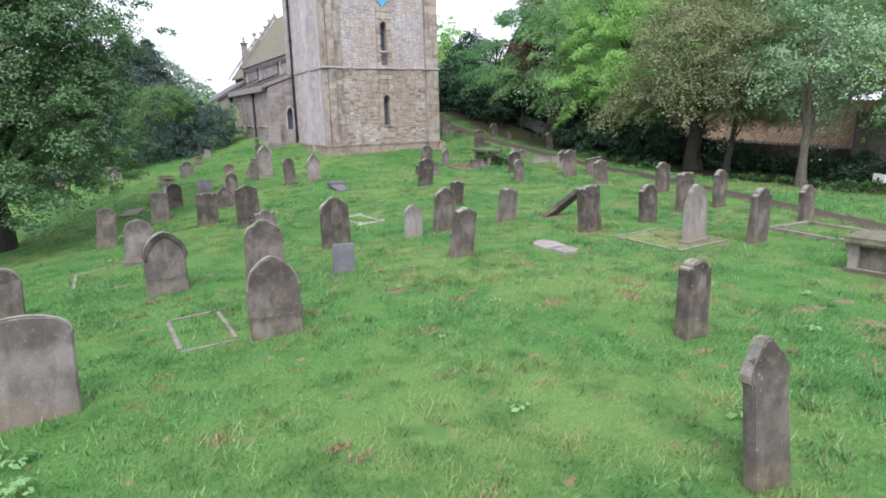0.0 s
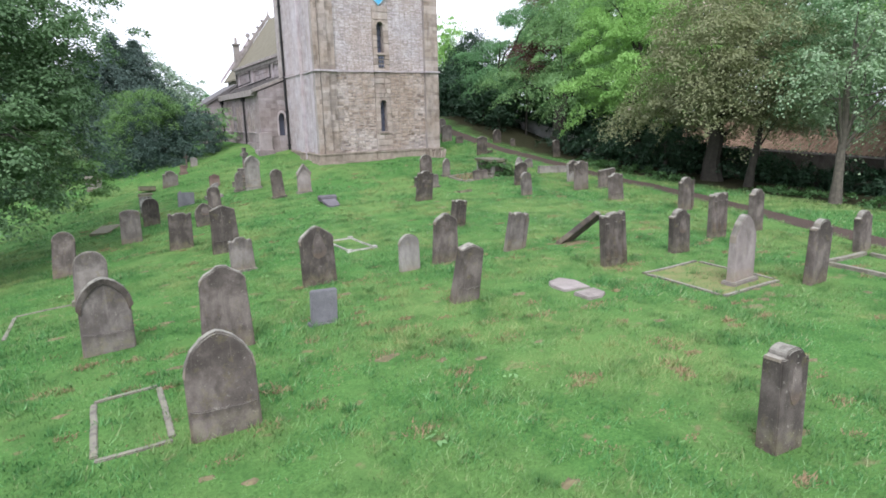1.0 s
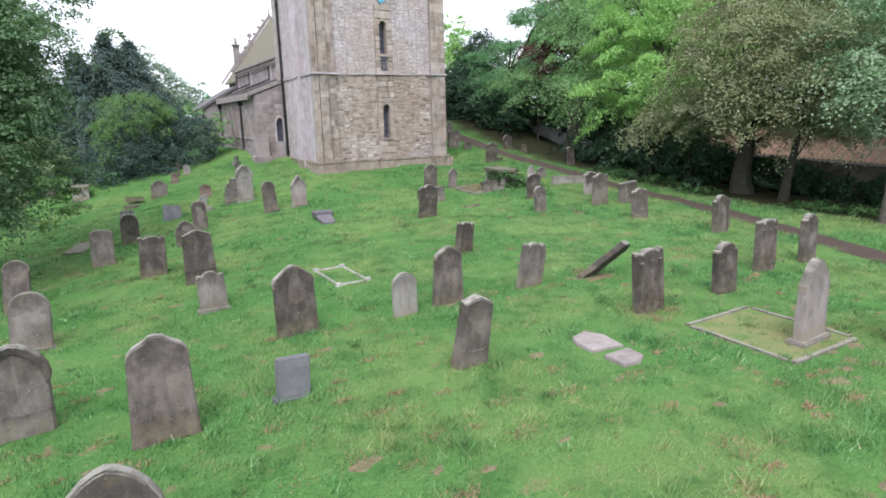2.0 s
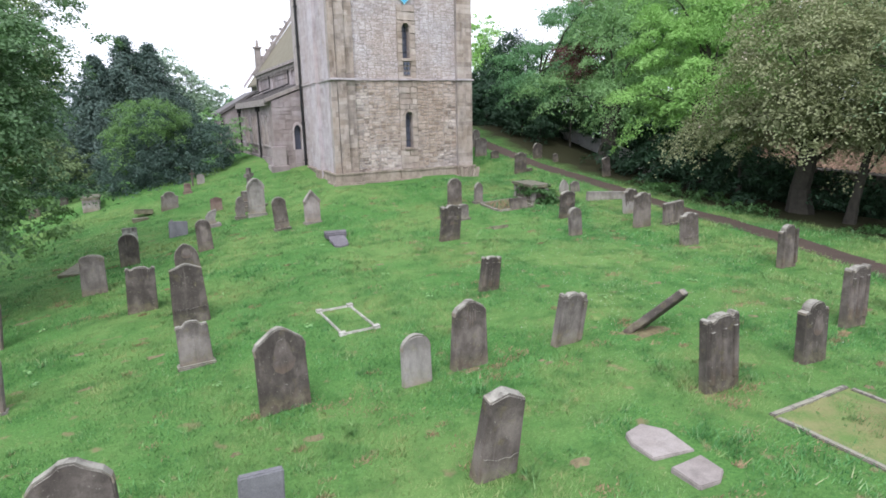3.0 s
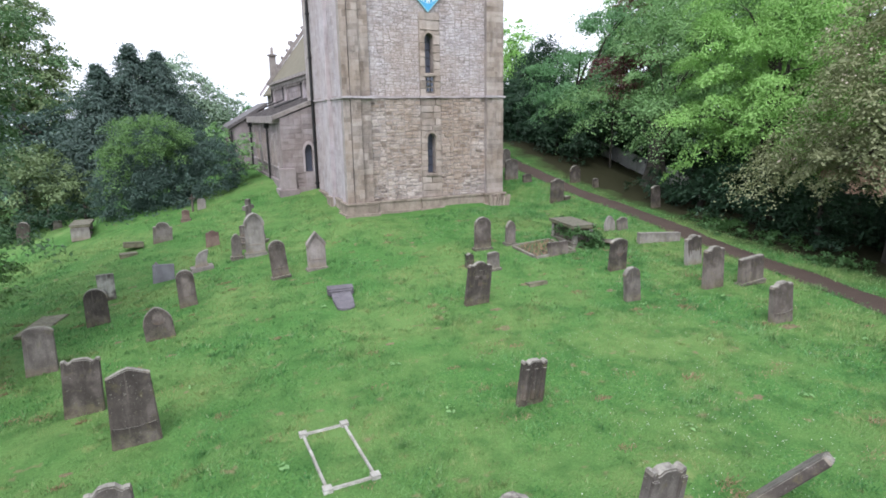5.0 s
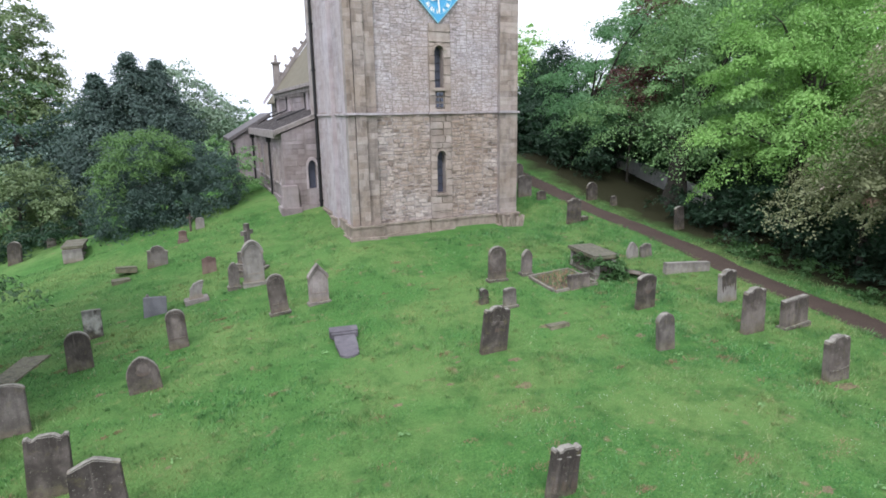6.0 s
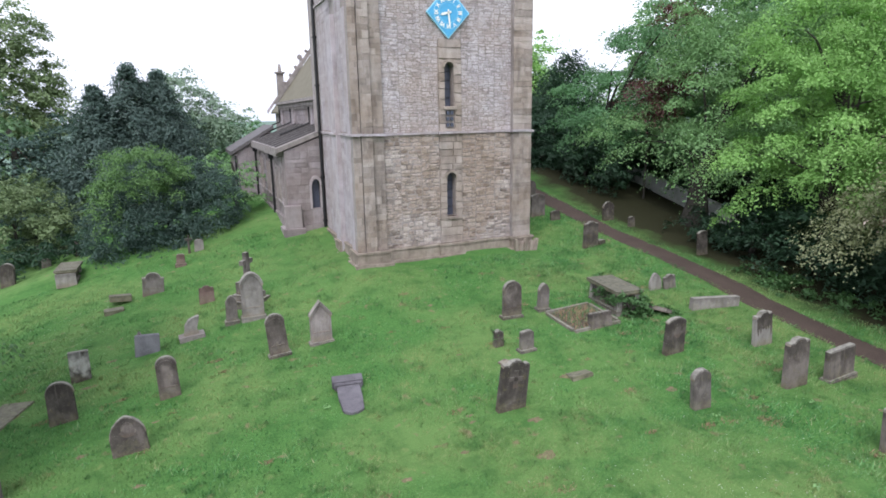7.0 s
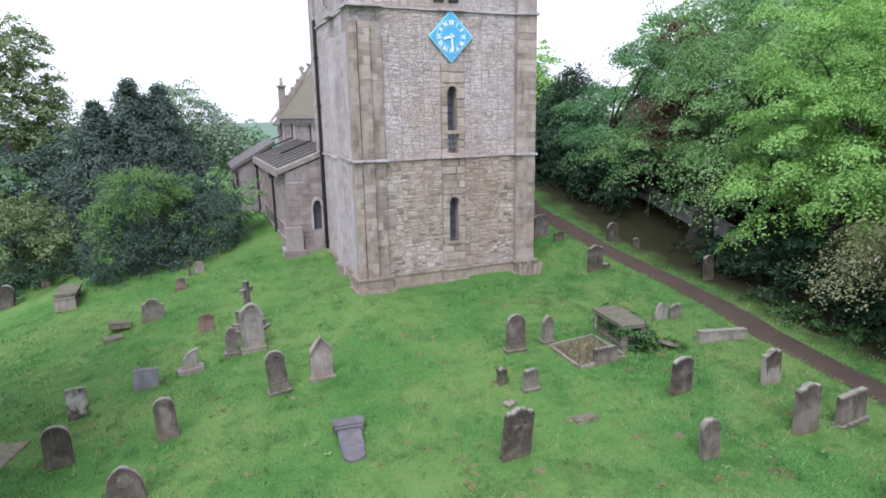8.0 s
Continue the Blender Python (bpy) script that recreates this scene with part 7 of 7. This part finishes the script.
# ---- grass ----
def blades(name, count, x0, x1, y0, y1, low, tall, width, seed, keep, label, spots=None, mat=None):
    r = np.random.default_rng(seed)
    p = np.stack([r.uniform(x0, x1, count), r.uniform(y0, y1, count)], -1) if spots is None else spots
    p = p[[keep(x, y) for x, y in p]]
    k = len(p)
    u, v = np.clip(p[:, 0] / 11.5, -1.3, 1.1), (np.clip(p[:, 1] / 1.15, 3, 34) - 15) / 10
    z = sum(c * t for c, t in zip(SLOPE, (1 + 0 * u, u, v, u * u, u * v, v * v, u ** 3, u * u * v, u * v * v, v ** 3))) * 1.15 - 2.7 + knoll(p[:, 0], p[:, 1])
    z = z + 0.035 * np.array([noise.noise((x * 0.7, y * 0.7, 3.1)) for x, y in p])
    patch = np.array([noise.noise((x * 0.8, y * 0.8, 1.7)) + 0.6 * noise.noise((x * 2.6, y * 2.6, 5.2)) for x, y in p])
    h = (low + (tall - low) * r.random(k) ** 1.6) * np.clip(1.0 + 0.75 * patch, 0.35, 1.9)
    a = r.random(k) * 2 * math.pi
    lean = r.normal(size=(k, 2)) * 0.5 * h[:, None] + np.array([0.012, -0.01])
    w = width * (0.6 + 0.8 * r.random(k))
    base = np.column_stack([p, z - 0.012])
    d = np.column_stack([np.cos(a), np.sin(a), 0 * a]) * w[:, None] / 2
    vs = np.empty((k, 3, 3))
    vs[:, 0], vs[:, 1] = base - d, base + d
    vs[:, 2] = base + np.column_stack([lean, h])
    me = bpy.data.meshes.new(name)
    me.vertices.add(3 * k)
    me.vertices.foreach_set("co", vs.reshape(-1).astype(np.float32))
    me.loops.add(3 * k)
    me.loops.foreach_set("vertex_index", np.arange(3 * k, dtype=np.int32))
    me.polygons.add(k)
    me.polygons.foreach_set("loop_start", np.arange(0, 3 * k, 3, dtype=np.int32))
    me.polygons.foreach_set("loop_total", np.full(k, 3, dtype=np.int32))
    me.materials.append(mat or M_BLADE)
    me.update(calc_edges=True)
    return tagged(new(name, me), label, "grass", kind="stuff")


TRACE_XY = np.array([(q.x, q.y) for q in TRACE])


def on_lawn(x, y):
    if -0.5 < x < 7.1 and y > 30.5 or -1.7 < x < 0 and y > 36.0:
        return False
    if x > 1 and np.min((TRACE_XY[:, 0] - x) ** 2 + (TRACE_XY[:, 1] - y) ** 2) < 0.165:
        return False
    for a, b, c, d in ((3.8, 5.1, 24.0, 25.4), (-2.85, -2.15, 9.8, 11.1)):
        if a < x < b and c < y < d:
            return False
    return noise.noise((x * 1.9 + 40, y * 1.9, 2.2)) < 0.56


blades("grass", 420000, -13, 5, 3, 21, 0.025, 0.072, 0.011, 301, on_lawn, "scruffy mown grass with taller tufts")
blades("grass", 150000, -13, 9.5, 20.5, 37.5, 0.03, 0.08, 0.02, 302, on_lawn, "scruffy mown grass with taller tufts")
blades("grass", 66000, 4.5, 11.3, 4, 34, 0.04, 0.12, 0.02, 303, on_lawn, "rough grass along the path")

fr = np.random.default_rng(320)
fringe = []
for i in range(4, len(TRACE) - 1):
    d = (TRACE[i + 1] - TRACE[i]).normalized()
    for side_sign in (-1, 1):
        if noise.noise((i * 0.31, side_sign * 2.0, 7.7)) > -0.35:
            k = int(fr.integers(10, 46))
            q = TRACE[i] + Vector((d.y, -d.x)) * side_sign * (0.47 + 0.05 * noise.noise((i * 0.7, side_sign, 3.0)))
            fringe.append(np.array([q.x, q.y]) + fr.normal(size=(k, 2)) * 0.07)
blades("grass", 0, 0, 1, 0, 1, 0.04, 0.10, 0.018, 321, lambda x, y: True, "grass creeping over the edges of the path", np.concatenate(fringe))

# tussocks that the mower left, and daisies
tr = np.random.default_rng(311)
clumped = []
for _ in range(1500):
    x, y = (tr.uniform(-12.5, 5.0), tr.uniform(3.2, 13.0)) if tr.random() < 0.6 else (tr.uniform(-13, 8.5), tr.uniform(13.0, 31.0))
    clumped.append(np.array([x, y]) + tr.normal(size=(int(tr.integers(14, 46)), 2)) * tr.uniform(0.03, 0.10))
blades("grass_tuft", 0, 0, 1, 0, 1, 0.06, 0.13, 0.014, 306, on_lawn, "longer dark tussocks standing out of the turf", np.concatenate(clumped))
dc = []
for cx, cy, sx, sy, count in ((3.2, 15.5, 2.2, 2.4, 420), (0.6, 14.8, 1.0, 0.9, 260), (-9.2, 30.0, 1.0, 1.8, 420), (1.6, 17.8, 1.6, 0.8, 260), (-8.6, 33.0, 0.8, 1.2, 160)):
    for x, y in tr.normal(size=(count, 2)) * np.array([sx, sy]) + np.array([cx, cy]):
        if on_lawn(x, y):
            dc.append((x, y, ground_at(x, y) + tr.uniform(0.045, 0.075)))
dc = np.array(dc)
tagged(leaf_mesh("daisies", dc, np.array([0, 0, 1.0]) + tr.normal(size=dc.shape) * 0.25, tr.uniform(0.009, 0.015, len(dc)), M_WHITE, tr, 0.9), "tiny white daisies scattered in the mown turf", "daisies", kind="stuff")

# bare and leaf-strewn spots in the turf
spot = random.Random(9)
sv, sf = [], []
for n in range(90):
    x, y = (spot.uniform(-11, 8), spot.uniform(4, 29)) if n < 60 else (spot.uniform(-9, 2), spot.uniform(4, 12))
    r = spot.uniform(0.07, 0.17) * (1.7 if spot.random() < 0.15 else 1)
    b = len(sv)
    sv.append((x, y, ground_at(x, y) + 0.018))
    for k in range(11):
        q = r * spot.uniform(0.5, 1.3)
        px, py = x + q * math.cos(k * 0.571) * 1.5, y + q * math.sin(k * 0.571)
        sv.append((px, py, ground_at(px, py) - 0.01))
        sf.append((b, b + 1 + k, b + 1 + (k + 1) % 11))
for x, y, r in ((2.4, 22.15, 0.38), (0.05, 13.35, 0.42), (-0.2, 13.5, 0.3), (5.55, 17.2, 0.3), (-3.25, 13.6, 0.2)):
    b = len(sv)
    sv.append((x, y, ground_at(x, y) + 0.03))
    for k in range(11):
        q = r * spot.uniform(0.6, 1.2)
        px, py = x + q * math.cos(k * 0.571) * 1.3, y + q * math.sin(k * 0.571) * 0.6
        sv.append((px, py, ground_at(px, py) - 0.01))
        sf.append((b, b + 1 + k, b + 1 + (k + 1) % 11))
tagged(mesh_object("bare_patch", sv, sf, M_SOIL), "small bare brown spots in the turf", "bare soil", kind="stuff")

dead = np.random.default_rng(88)
tufts = []
for _ in range(340):
    x, y = (dead.uniform(-10.5, 3.0), dead.uniform(4.2, 14.0)) if dead.random() < 0.7 else (dead.uniform(-11, 7.5), dead.uniform(14.0, 29.0))
    k = int(dead.integers(40, 130))
    tufts.append(np.array([x, y]) + dead.normal(size=(k, 2)) * np.array([0.11, 0.065]) * dead.uniform(0.4, 1.3))
tufts.append(np.column_stack([dead.uniform(-0.9, 0.42, 1500), dead.uniform(8.95, 10.5, 1500)]))
tufts = np.concatenate(tufts)
blades("dry_grass", 0, 0, 1, 0, 1, 0.022, 0.06, 0.02, 305, on_lawn, "brown dead grass and leaf litter in patches of the turf", tufts, M_LEAFMOULD)

bedding = np.column_stack([dead.uniform(3.85, 5.05, 900), dead.uniform(24.05, 25.35, 900)])
blades("dry_grass", 0, 0, 1, 0, 1, 0.05, 0.14, 0.03, 331, lambda x, y: True, "dead stalks on the earth of the kerbed grave", bedding[:520], M_LEAFMOULD)
blades("grass", 0, 0, 1, 0, 1, 0.05, 0.13, 0.03, 332, lambda x, y: True, "weeds sprouting in the kerbed grave", bedding[520:])

# broad-leaved weeds in the lawn
wr = np.random.default_rng(77)
pc, pn = [], []
for _ in range(34):
    x, y = wr.uniform(-12, 7), wr.uniform(4, 24)
    if not on_lawn(x, y):
        continue
    k = int(wr.integers(5, 11))
    a = wr.random(k) * 2 * math.pi
    r = wr.uniform(0.03, 0.10, k)
    pc.append(np.column_stack([x + r * np.cos(a), y + r * np.sin(a), ground_at(x, y) + 0.03 + 0.05 * wr.random(k)]))
    pn.append(np.column_stack([np.cos(a) * 0.5, np.sin(a) * 0.5, np.ones(k)]))
for k in range(16):
    x, y = -11.25 + 0.22 * wr.normal(), 7.0 + 0.4 * wr.normal()
    a = wr.random(7) * 2 * math.pi
    pc.append(np.column_stack([x + 0.07 * np.cos(a), y + 0.07 * np.sin(a), ground_at(x, y) + 0.06 + 0.06 * wr.random(7)]))
    pn.append(np.column_stack([np.cos(a) * 0.5, np.sin(a) * 0.5, np.ones(7)]))
pc, pn = np.concatenate(pc), np.concatenate(pn)
tagged(leaf_mesh("weed_patch", pc, pn, wr.uniform(0.05, 0.10, len(pc)), LEAVES["sycamore"], wr, 0.6), "broad-leaved weeds scattered in the lawn", "weeds", kind="stuff")
